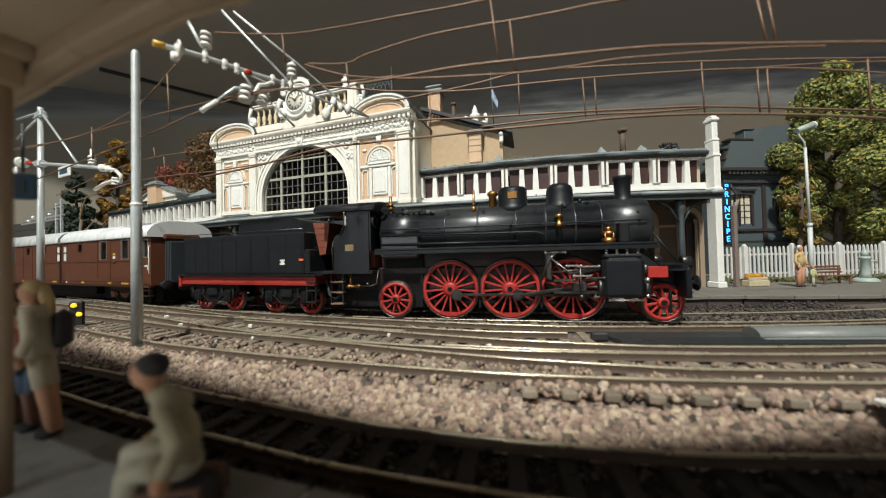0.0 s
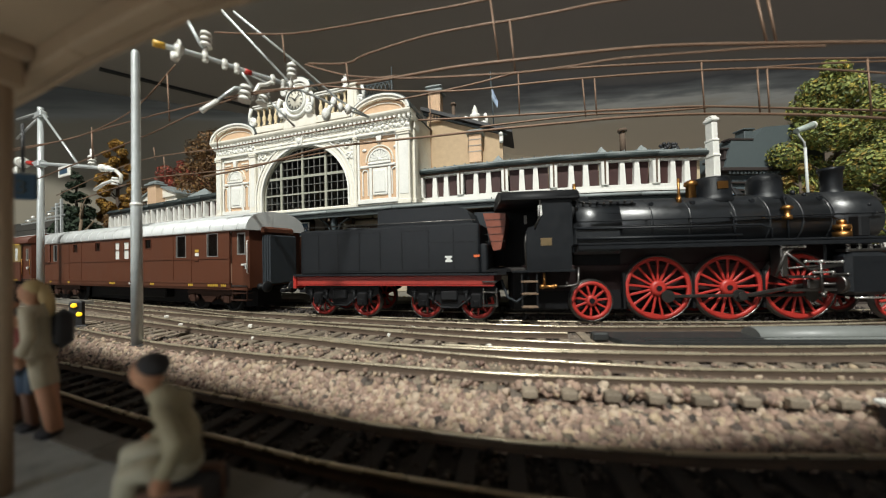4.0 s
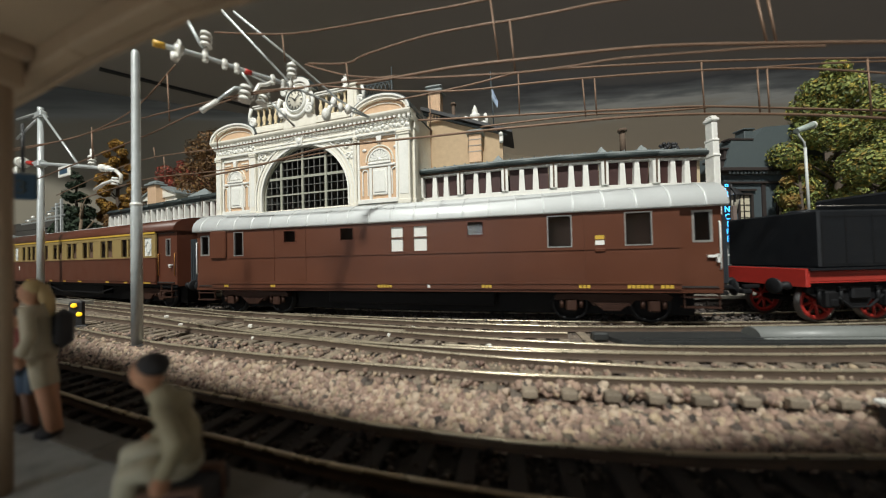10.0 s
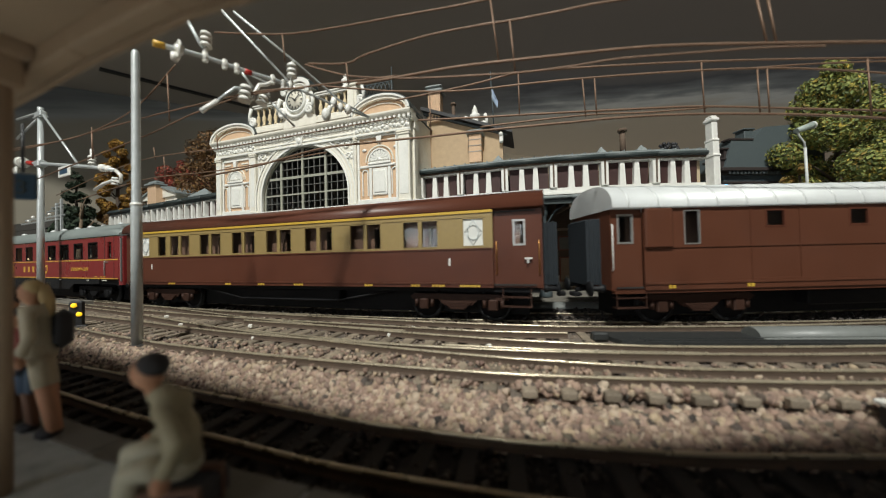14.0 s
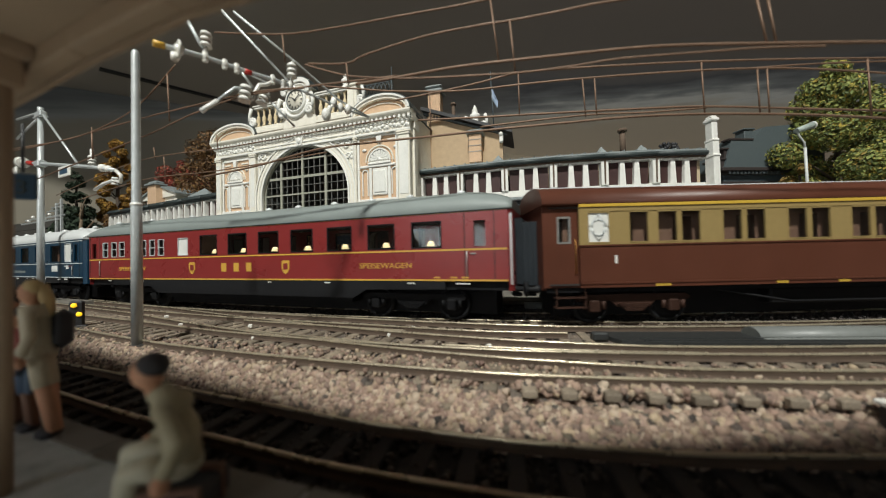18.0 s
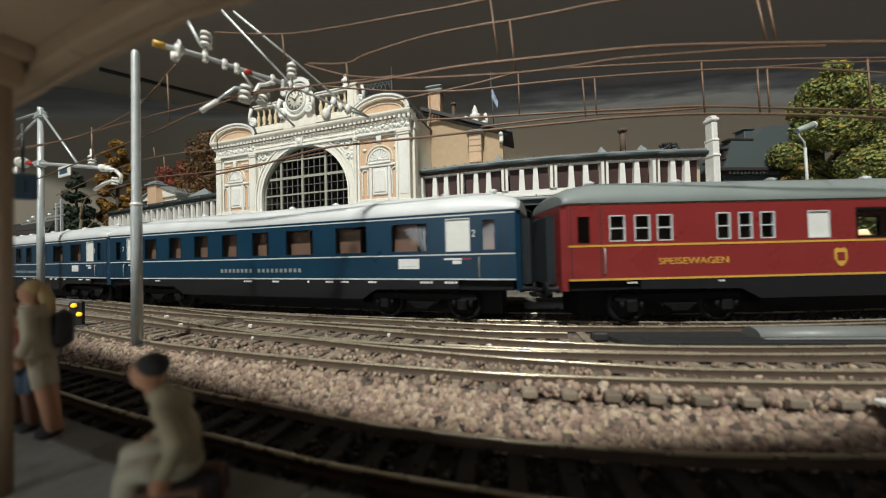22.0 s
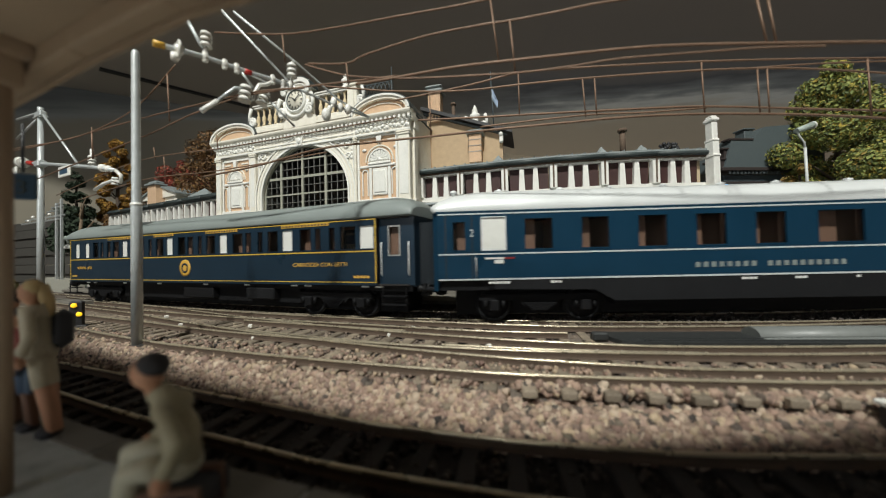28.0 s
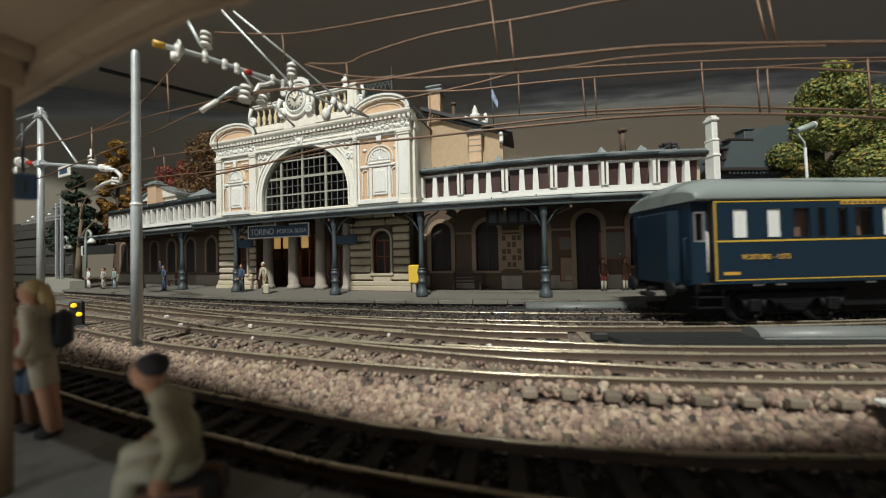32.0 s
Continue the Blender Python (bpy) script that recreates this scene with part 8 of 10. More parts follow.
def gangway(car, x, s, w=0.75, top=3.25, bottom=1.1, depth=0.45, cloth=None):
    cloth = cloth or RUBBER
    bel = part("gangway_bellows", Shape().box(min(x, x + s * depth), max(x, x + s * depth), -w + 0.06, w - 0.06, bottom + 0.03, top - 0.06), cloth, car, "dark folded gangway bellows")
    for i in range(6):
        a = x + s * depth * i / 6
        b = x + s * depth * (i + 0.8) / 6
        g_ = 0.04 if i % 2 else 0.0
        part("fold", Shape().box(min(a, b), max(a, b), -w + g_, w - g_, bottom, top - g_, 0.03), cloth, bel)


def ends(car, x0, x1, w, z0, z1, material, thick=0.08):
    for a, b in ((x0, x0 + thick), (x1 - thick, x1)):
        part("end_wall", Shape().box(a, b, -w + 0.075, w - 0.075, z0, z1), material, car)


def handrails(car, xs, w, z0, z1, material):
    for x in xs:
        part("handrail", Shape().tube([(x, -w, z0), (x, -w - 0.06, z0 + 0.03), (x, -w - 0.06, z1 - 0.03), (x, -w, z1)], 0.022), material, car)


def steps(car, x0, x1, w, material, zs=(0.45, 0.75)):
    sh = Shape()
    for z in zs:
        sh.box(x0, x1, -w - 0.06, -w + 0.22, z, z + 0.04)
    for x in (x0 + 0.03, x1 - 0.03):
        sh.box(x - 0.02, x + 0.02, -w - 0.02, -w + 0.02, zs[0], 1.05)
    part("step", sh, material, car)


def interior(car, x0, x1, w, walls_x, seat=None, z0=1.15, top=3.55):
    part("inner_floor", Shape().box(x0 + 0.1, x1 - 0.1, -w + 0.08, w - 0.08, z0, z0 + 0.05), VOID, car)
    part("inner_ceiling", Shape().box(x0 + 0.1, x1 - 0.1, -w + 0.08, w - 0.08, top, top + 0.04), VOID, car)
    for x in walls_x:
        part("partition", Shape().box(x - 0.03, x + 0.03, -w + 0.42, w - 0.1, z0 + 0.05, top), INSIDE, car)
        if seat:
            part("seat", Shape().box(x + 0.03, x + 0.55, -w + 0.45, 0.5, z0 + 0.35, z0 + 0.75, 0.06).box(x + 0.03, x + 0.2, -w + 0.45, 0.5, z0 + 0.7, z0 + 1.55, 0.06), seat, car)
    # Wall set close behind the glass to catch light and brighten the windows.
    part("corridor_wall", Shape().wall(x0 + 0.6, x1 - 0.6, z0 + 0.05, top, -w + 0.36, -w + 0.41, [(x - 0.95, x - 0.35, z0 + 0.9, z0 + 2.1, 0.0) for x in walls_x[1:]]), INSIDE, car)


# locomotive ------------------------------------------------------------
loco, _ = vehicle("steam_locomotive", "black express steam locomotive with red spoked driving wheels", "locomotive", 26.8, 14.8, 0.3)
bz, br = 3.08, 0.90
part("boiler", Shape().lathe([(0.75, -4.5), (br, -4.45), (br, 3.35)], (0, 0, bz), 40, "x"), BOILER, loco)
part("smokebox", Shape().lathe([(br + 0.03, 3.35), (br + 0.03, 4.75), (br - 0.02, 4.82)], (0, 0, bz), 40, "x"), BOILER, loco)
part("smokebox_door", Shape().lathe([(br - 0.02, 4.82), (br - 0.12, 4.88), (0.5, 5.0), (0.1, 5.06), (0.02, 5.06)], (0, 0, bz), 30, "x").cyl((5.04, 0, bz), (5.16, 0, bz), 0.07), LOCO, loco)
for x in (-3.2, -2.0, -0.8, 0.55, 1.55, 2.5, 3.32):
    part("boiler_band", Shape().lathe([(br, x - 0.035), (br + 0.014, x - 0.03), (br + 0.014, x + 0.03), (br, x + 0.035)], (0, 0, bz), 40, "x"), BOILER, loco)
part("firebox_casing", Shape().box(-4.5, -2.95, -0.93, 0.93, 2.1, 3.0, 0.08).lathe([(br + 0.035, -4.5), (br + 0.035, -2.95)], (0, 0, bz), 40, "x"), BOILER, loco)
part("chimney", Shape().lathe([(0.36, 3.86), (0.30, 3.98), (0.25, 4.08), (0.27, 4.66), (0.31, 4.70), (0.31, 4.80), (0.24, 4.80), (0.22, 4.3)], (4.22, 0, 0), 24), LOCO, loco)
part("steam_dome", Shape().lathe([(0.62, 3.72), (0.52, 3.9), (0.46, 4.02), (0.46, 4.42), (0.42, 4.56), (0.30, 4.66), (0.1, 4.70), (0.01, 4.70)], (2.12, 0, 0), 28), LOCO, loco)
part("sand_dome", Shape().lathe([(0.66, 3.72), (0.58, 3.9), (0.53, 4.02), (0.53, 4.52), (0.47, 4.62), (0.1, 4.66), (0.01, 4.66)], (0.45, 0, 0), 28), LOCO, loco)
part("maker_plate", Shape().box(0.28, 0.60, -0.55, -0.52, 4.18, 4.42), BRASS, loco, "small brass plate")
part("safety_valve", Shape().lathe([(0.16, 3.95), (0.14, 4.35), (0.20, 4.38), (0.20, 4.48), (0.12, 4.55), (0.01, 4.58)], (-0.28, -0.1, 0), 14), BRASS, loco, "brass safety valve")
part("whistle", Shape().cyl((-0.95, -0.55, 3.65), (-0.95, -0.55, 4.55), 0.045, seg=8).cyl((-0.95, -0.55, 3.75), (-0.95, -0.55, 3.95), 0.075, seg=8), BRASS, loco, "tall brass pipe")
part("cab_whistle", Shape().cyl((-4.25, -0.35, 4.0), (-4.25, -0.35, 4.55), 0.06, seg=8).cyl((-4.25, -0.35, 4.15), (-4.25, -0.35, 4.26), 0.12, seg=10).box(-4.55, -4.2, -0.37, -0.33, 4.2, 4.24).cyl((-4.25, -0.35, 4.0), (-4.25, -0.35, 4.12), 0.11, seg=10), BRASS, loco, "brass whistle")
for x in (-3.4, -1.9, -0.6, 1.2, 3.2):
    part("washout_plug", Shape().lathe([(0.07, -0.04), (0.07, 0.05), (0.03, 0.08)], (x, -0.66, 3.72), 8, "y"), LOCO, loco)
part("handrail", Shape().tube([(x * 0.5 - 4.4, -br - 0.12, 3.18) for x in range(19)], 0.022), LOCO, loco)
part("pipe", Shape().tube([(-4.4, -0.96, 2.95), (-0.4, -0.96, 2.92), (1.2, -0.96, 2.92), (1.5, -0.97, 2.8), (1.5, -0.97, 2.4)], 0.035), LOCO, loco)
part("pipe", Shape().tube([(2.1, -0.7, 3.85), (2.0, -0.9, 3.55), (1.98, -0.97, 3.1), (1.95, -1.0, 2.4)], 0.03), LOCO, loco)
part("pipe", Shape().tube([(-4.4, -1.0, 2.62), (0.6, -1.0, 2.60)], 0.05), LOCO, loco)
part("feed_valve", Shape().lathe([(0.12, 0), (0.12, 0.12), (0.07, 0.15), (0.07, 0.3), (0.14, 0.33), (0.14, 0.4), (0.03, 0.46)], (1.95, -0.98, 3.05), 12), BRASS, loco, "brass feed valve")
part("air_pump", Shape().cyl((3.45, -1.0, 2.45), (3.45, -1.0, 2.62), 0.2).cyl((3.45, -1.0, 2.62), (3.45, -1.0, 2.68), 0.14).cyl((3.45, -1.0, 2.7), (3.45, -1.0, 2.84), 0.19).cyl((3.45, -1.0, 2.86), (3.45, -1.0, 2.98), 0.1).cyl((3.33, -1.12, 2.45), (3.33, -1.12, 2.8), 0.03).cyl((3.57, -1.12, 2.45), (3.57, -1.12, 2.8), 0.03), BRASS, loco, "brass and black air pump")
part("pump_cylinder", Shape().box(3.72, 4.02, -1.22, -0.9, 2.45, 3.1, 0.04), GREY_SKIRT, loco)
part("running_board", Shape().box(-4.5, 4.75, -1.42, 1.42, 2.38, 2.46, 0.02).box(-4.5, 4.75, -1.42, -1.38, 2.26, 2.38), LOCO, loco)
part("running_board_edge", Shape().box(-4.5, 4.75, -1.435, -1.415, 2.405, 2.445), LOCO, loco)
part("frame", Shape().box(-6.0, 5.5, -0.62, 0.62, 0.85, 1.75, 0.04).box(-4.6, 4.6, -0.5, 0.5, 1.7, 2.4), DARK_RED, loco, "dark red frame plates")
part("boiler_saddle", Shape().box(3.4, 4.7, -0.55, 0.55, 1.7, 2.4, 0.05), LOCO, loco)
part("front_deck", Shape().prism([(4.0, 1.55), (5.55, 1.55), (5.55, 1.75), (4.75, 1.75), (4.2, 2.2), (4.0, 2.2)], -1.3, 1.3), LOCO, loco)
part("deck_side", Shape().box(4.45, 5.0, -1.36, -1.30, 1.35, 1.7, 0.02).box(4.45, 5.0, 1.30, 1.36, 1.35, 1.7, 0.02).box(4.3, 4.75, -0.9, 0.9, 0.75, 1.5, 0.03), LOCO_RED, loco, "red front deck plates")
# Black block added behind the wheels where only shade lies.
part("brake_rigging", Shape().box(-3.3, 3.1, -0.35, 0.35, 0.22, 0.85, 0.05), BLACK, loco)
part("buffer_beam", Shape().box(5.45, 5.6, -1.42, 1.42, 0.72, 1.6, 0.03), LOCO, loco)
buffers(loco, 5.5, 1, 1.15)
part("guard_iron", Shape().box(5.2, 5.3, -0.85, -0.75, 0.18, 0.9, 0.02).box(5.2, 5.3, 0.75, 0.85, 0.18, 0.9, 0.02), BLACK, loco)
for y in (-1.0, 1.0):
    part("headlamp", Shape().lathe([(0.12, 0.0), (0.14, 0.04), (0.14, 0.26), (0.10, 0.28), (0.02, 0.28)], (5.5, y, 1.85), 12, "x"), STEEL, loco)
    part("brace", Shape().tube([(4.75, y * 0.6, 3.0), (5.5, y * 1.0, 1.7)], 0.03), LOCO, loco)
for s in (-1, 1):
    y0, y1 = sorted((s * 0.9, s * 1.42))
    part("cylinder_block", Shape().box(3.15, 4.35, y0, y1, 0.72, 2.0, 0.12), LOCO, loco)
    part("cylinder_cover", Shape().cyl((4.35, s * 1.15, 1.05), (4.48, s * 1.15, 1.05), 0.3, seg=18).cyl((4.35, s * 1.15, 1.62), (4.48, s * 1.15, 1.62), 0.2, seg=16).cyl((3.02, s * 1.15, 1.05), (3.15, s * 1.15, 1.05), 0.3, seg=18), STEEL, loco)
    part("valve_chest", Shape().box(3.2, 4.3, min(s * 1.0, s * 1.35), max(s * 1.0, s * 1.35), 2.0, 2.1, 0.03).cyl((3.35, s * 1.3, 2.05), (4.15, s * 1.3, 2.05), 0.05, seg=8), STEEL, loco)
    part("slide_bar", Shape().box(1.7, 3.15, min(s * 1.08, s * 1.22), max(s * 1.08, s * 1.22), 1.24, 1.32).box(1.7, 3.15, min(s * 1.08, s * 1.22), max(s * 1.08, s * 1.22), 0.84, 0.92), STEEL, loco)
    part("gear_bracket", Shape().box(1.45, 1.65, min(s * 0.9, s * 1.3), max(s * 0.9, s * 1.3), 1.3, 2.3, 0.03).tube([(1.3, s * 1.25, 1.3), (1.55, s * 1.28, 1.95), (1.75, s * 1.28, 2.15)], 0.06).tube([(1.55, s * 1.3, 2.05), (2.2, s * 1.3, 1.5), (3.1, s * 1.3, 1.62)], 0.045), STEEL, loco)
wheelset(loco, 5.05, 0.52, LOCO_RED, True, 11)
for x, ph in ((2.35, 0.0), (0.28, 0.0), (-1.85, 0.0)):
    wheelset(loco, x, 0.95, LOCO_RED, True, 17, 0.55, ph)
wheelset(loco, -3.95, 0.57, LOCO_RED, True, 11)
for s in (-1, 1):
    y0, y1 = sorted((s * 0.90, s * 0.97))
    rod = Shape().box(-2.15, 0.28, y0, y1, -0.05, 0.05, 0.02).box(0.28, 2.35, y0, y1, -0.05, 0.05, 0.02)
    for x in (-2.13, 0.0, 2.07):
        rod.lathe([(0.2, y0 - 0.01), (0.2, y1 + 0.03 * s)], (x + 0.0, 0, 0), 14, "y")
    ob = part("coupling_rod", rod, ROD_STEEL, loco, "", shift(0.28, 0, 0.95))
    RODS.append((ob, (0.28, 0, 0.95), 0.33, 1.07, 0.0 if s < 0 else math.pi / 2))
    y0, y1 = sorted((s * 1.04, s * 1.10))
    con = Shape().box(0.0, 1.95, y0, y1, -0.055, 0.055, 0.02).lathe([(0.13, y0 - 0.01), (0.13, y1 + 0.02 * s)], (0, 0, 0), 14, "y").lathe([(0.1, y0 - 0.01), (0.1, y1 + 0.02 * s)], (1.95, 0, 0), 12, "y")
    ob = part("connecting_rod", con, ROD_STEEL, loco, "", shift(0.28, 0, 0.95))
    RODS.append((ob, (0.28, 0, 0.95), 0.33, 1.07, 0.0 if s < 0 else math.pi / 2, 1.95))
    ch = Shape().box(-0.22, 0.22, min(s * 1.05, s * 1.25), max(s * 1.05, s * 1.25), -0.15, 0.15, 0.03).cyl((0.1, s * 1.15, 0), (1.3, s * 1.15, 0), 0.05, seg=8)
    ob = part("crosshead", ch, STEEL, loco, "", shift(2.23, 0, 1.05))
    RODS.append((ob, (0.28, 0, 1.05), 0.33, 1.07, 0.0 if s < 0 else math.pi / 2, -1.95))
# Lighter steel: glints on the upper links and fittings are in its colour.
GLINT = surface("glint_steel", (0.62, 0.60, 0.57), 0.28, 0.8, vary=0.1, bump=0.02)
for x, z, w_ in ((1.75, 2.2, 0.3), (2.3, 1.75, 0.22), (2.75, 1.72, 0.3), (2.55, 1.42, 0.25), (3.0, 1.35, 0.2), (2.15, 1.28, 0.16)):
    part("gear_link", Shape().box(x - w_, x + w_, -1.36, -1.28, z - 0.03, z + 0.03, 0.015, Matrix.Rotation(0.0, 4, "Y")).ball((x + w_, -1.34, z), 0.055, 8, 6).ball((x - w_, -1.34, z), 0.05, 8, 6), GLINT if z > 1.4 else STEEL, loco)
part("radius_rod", Shape().tube([(1.6, -1.3, 1.55), (2.3, -1.3, 1.6), (3.1, -1.3, 1.66)], 0.035).tube([(2.5, -1.32, 1.75), (2.52, -1.32, 0.75)], 0.04).ball((2.52, -1.33, 0.75), 0.08, 8, 6), STEEL, loco)
for x in (3.3, 3.6, 3.9, 4.2):
    part("cylinder_fitting", Shape().cyl((x, -1.28, 2.08), (x, -1.28, 2.2), 0.05, seg=8).ball((x, -1.28, 2.22), 0.05, 8, 5), GLINT, loco)
part("drain_cock", Shape().ball((4.4, -1.42, 1.3), 0.07, 8, 6).ball((4.4, -1.42, 0.8), 0.06, 8, 6).cyl((3.3, -1.4, 0.66), (4.3, -1.4, 0.66), 0.03, seg=7), GLINT, loco)
part("sand_pipe", Shape().tube([(0.45, -0.55, 3.8), (0.4, -0.95, 3.2), (0.4, -1.02, 2.5)], 0.025), LOCO, loco)
for x in (1.28, -0.82, -2.95):
    part("brake_hanger", Shape().box(x, x + 0.08, -0.85, -0.75, 0.3, 1.5), BLACK, loco)
part("rear_frame", Shape().box(-6.5, -2.6, -0.62, 0.62, 0.22, 1.6, 0.05), BLACK, loco)
part("ash_pan", Shape().prism([(-4.4, 1.0), (-3.2, 0.75), (-2.9, 1.2), (-2.9, 2.3), (-4.4, 2.3)], -0.6, 0.6), BLACK, loco)
for s in (-1, 1):
    y0, y1 = sorted((s * 1.36, s * 1.42))
    near = [(-6.12, 1.62), (-4.72, 1.62), (-4.72, 3.95), (-5.5, 3.95), (-5.6, 3.85), (-5.66, 3.3), (-5.8, 3.08), (-6.05, 3.0), (-6.12, 2.85)]
    # The far side is closed up to keep the cab opening dark.
    part("cab_side", Shape().prism(near if s < 0 else [(-6.6, 1.62), (-4.66, 1.62), (-4.66, 3.95), (-6.6, 3.95)], y0, y1), LOCO, loco)
    part("cab_sill", Shape().box(-6.6, -4.6, y0 - 0.02, y1 + 0.02, 1.58, 1.64), LOCO, loco)
    part("cab_number_plate", Shape().box(-5.66, -5.32, y0 - 0.012, y1 + 0.012, 2.42, 2.66), surface("tarnished_brass_plate", (0.30, 0.22, 0.12), 0.4, 0.7), loco, "small tarnished brass plate")
    part("window_shield", Shape().box(-5.72, -5.60, y0 - 0.03, y1 + 0.03, 3.36, 3.72, 0.02), LIGHT_PRINT, loco, "white window shield")
    part("cab_handrail", Shape().tube([(-5.85, s * 1.46, 3.0), (-5.7, s * 1.46, 3.3), (-5.66, s * 1.46, 3.85), (-5.8, s * 1.44, 3.92)], 0.025), STEEL, loco)
    part("cab_rail", Shape().tube([(-6.14, s * 1.44, 1.7), (-6.17, s * 1.46, 2.5), (-6.12, s * 1.44, 2.8)], 0.025), STEEL, loco)
part("cab_front", Shape().box(-4.72, -4.66, -1.38, 1.38, 2.4, 3.98).box(-4.72, -4.66, -1.0, 1.0, 3.98, 4.15), LOCO, loco)
part("spectacle", Shape().lathe([(0.26, 0.0), (0.26, 0.1), (0.19, 0.1), (0.19, 0.0)], (-4.66, -1.1, 3.5), 16, "x"), GREY_SKIRT, loco)
# Added sheet blocks the bright station behind the gap to the tender.
part("cab_curtain", Shape().box(-7.7, -6.55, 1.30, 1.36, 1.7, 3.9), RUBBER, loco, "dark sheet added behind the cab gap")
part("fall_plate", Shape().box(-7.4, -6.5, -1.1, 1.1, 1.6, 1.66), BLACK, loco)
part("cab_floor", Shape().box(-6.6, -4.66, -1.36, 1.36, 1.58, 1.68), VOID, loco)
part("boiler_backhead", Shape().box(-5.0, -4.73, -0.95, 0.95, 1.7, 3.5, 0.1), TEAK, loco)
part("regulator", Shape().tube([(-5.1, -0.3, 3.0), (-5.12, 0.0, 3.1), (-5.1, 0.35, 3.2)], 0.03).ball((-5.1, -0.32, 3.0), 0.05, 8, 5).lathe([(0.14, 0), (0.14, -0.05)], (-5.02, 0.4, 2.9), 12, "x"), BRASS, loco)
part("cab_roof", roof_shell(-6.9, -4.45, 1.5, 3.95, 4.32, thick=0.07), GREY_SKIRT, loco)
part("cab_gutter", Shape().box(-6.85, -4.5, -1.515, -1.47, 3.9, 3.96), GREY_SKIRT, loco)
part("cab_ladder", Shape().box(-6.3, -6.25, -1.38, -1.33, 0.42, 1.6).box(-5.83, -5.78, -1.38, -1.33, 0.42, 1.6), GREY_SKIRT, loco)
for z in (0.44, 0.86, 1.25):
    part("ladder_step", Shape().box(-6.3, -5.78, -1.42, -1.2, z, z + 0.06, 0.01), surface("worn_step_plate", (0.22, 0.15, 0.10), 0.6, 0.3), loco)
part("injector", Shape().lathe([(0.05, 0), (0.09, 0.08), (0.05, 0.16), (0.05, 0.4), (0.09, 0.44)], (-5.7, -1.25, 1.1), 10, "x").tube([(-5.55, -1.25, 1.1), (-5.55, -1.25, 1.55)], 0.04).ball((-5.2, -1.27, 1.12), 0.06, 8, 5), BRASS, loco, "brass injector")
part("injector_pipe", Shape().tube([(-5.1, -1.27, 1.1), (-4.7, -1.27, 1.12), (-4.5, -1.27, 1.2), (-4.45, -1.2, 1.7)], 0.035).ball((-4.85, -1.3, 1.2), 0.05, 8, 5), STEEL, loco)
for k in range(9):
    part("steam_valve", Shape().cyl((-4.3 + k * 0.22, -0.62, 3.72), (-4.3 + k * 0.22, -0.72, 3.78 + 0.03 * (k % 2)), 0.03, seg=7).ball((-4.3 + k * 0.22, -0.74, 3.80 + 0.03 * (k % 2)), 0.05, 8, 5), STEEL if k % 3 else GREY_SKIRT, loco)
part("cab_hood", Shape().box(-4.7, -4.2, -0.82, 0.82, 3.2, 4.2, 0.2), LOCO, loco)
part("hood_window", Shape().lathe([(0.17, 0.0), (0.17, -0.05), (0.11, -0.05), (0.11, 0.0)], (-4.45, -0.83, 3.78), 14, "y"), GREY_SKIRT, loco)
part("turret", Shape().box(-4.6, -3.75, -0.35, 0.35, 3.85, 4.12, 0.06).tube([(-4.4, -0.4, 4.0), (-3.9, -0.6, 3.85), (-3.3, -0.66, 3.76), (-2.4, -0.7, 3.74)], 0.03).tube([(-4.5, -0.62, 3.6), (-4.2, -0.8, 3.5), (-3.0, -0.85, 3.42)], 0.028), LOCO, loco)
part("lubricator_pipe", Shape().tube([(3.42, -0.98, 2.98), (3.3, -0.95, 3.1), (2.4, -0.93, 3.12), (-0.5, -0.93, 3.02), (-4.5, -0.93, 2.98)], 0.018), LOCO, loco)
for x in (-2.2, -0.9, 0.35, 1.3, 2.6, 3.6, 4.4):
    part("rail_stanchion", Shape().cyl((x, -br, 3.18), (x, -br - 0.13, 3.18), 0.028, seg=6).ball((x, -br - 0.13, 3.18), 0.036, 7, 5), GREY_SKIRT, loco)
part("snifting_valve", Shape().cyl((2.75, -0.3, 3.9), (2.75, -0.3, 4.05), 0.06, seg=8).ball((2.95, -0.45, 3.88), 0.06, 8, 5).ball((2.2, -0.62, 3.78), 0.07, 8, 5), LOCO, loco)
part("smokebox_dart", Shape().tube([(4.4, -0.84, 3.42), (4.5, -0.87, 3.3), (4.52, -0.9, 3.1)], 0.03).ball((4.4, -0.84, 3.45), 0.06, 8, 5), LOCO, loco)
part("front_step", Shape().box(4.75, 5.4, -1.38, -1.0, 1.74, 1.79), LOCO, loco)

# tender ------------------------------------------------------------------
tender, _ = vehicle("tender", "black riveted tender with red underframe beam", "tender", 14.0, 6.0, 0.28)
part("tank", Shape().box(-3.92, 3.15, -1.42, 1.42, 1.55, 3.25, 0.05).box(3.15, 3.4, -1.40, 1.40, 1.55, 2.55, 0.05), LOCO, tender)
part("coal_board", Shape().prism([(3.22, 3.62), (4.0, 3.58), (3.98, 3.2), (3.82, 2.35), (3.55, 2.3), (3.45, 2.7)], -0.95, 0.95), TEAK, tender, "red-brown planked coal board")
for k in range(4):
    part("board_joint", Shape().box(3.3, 3.97, -0.965, -0.95, 2.62 + k * 0.25, 2.635 + k * 0.25), VOID, tender)
part("coal_bunker", Shape().prism([(-0.72, 3.25), (2.9, 3.25), (2.7, 3.75), (2.3, 3.9), (-0.6, 3.9), (-0.72, 3.82)], -1.12, 1.12), LOCO, tender)
part("water_hatch", Shape().lathe([(0.42, 3.24), (0.42, 3.36), (0.36, 3.42), (0.01, 3.44)], (-2.4, 0.2, 0), 18), LOCO, tender)
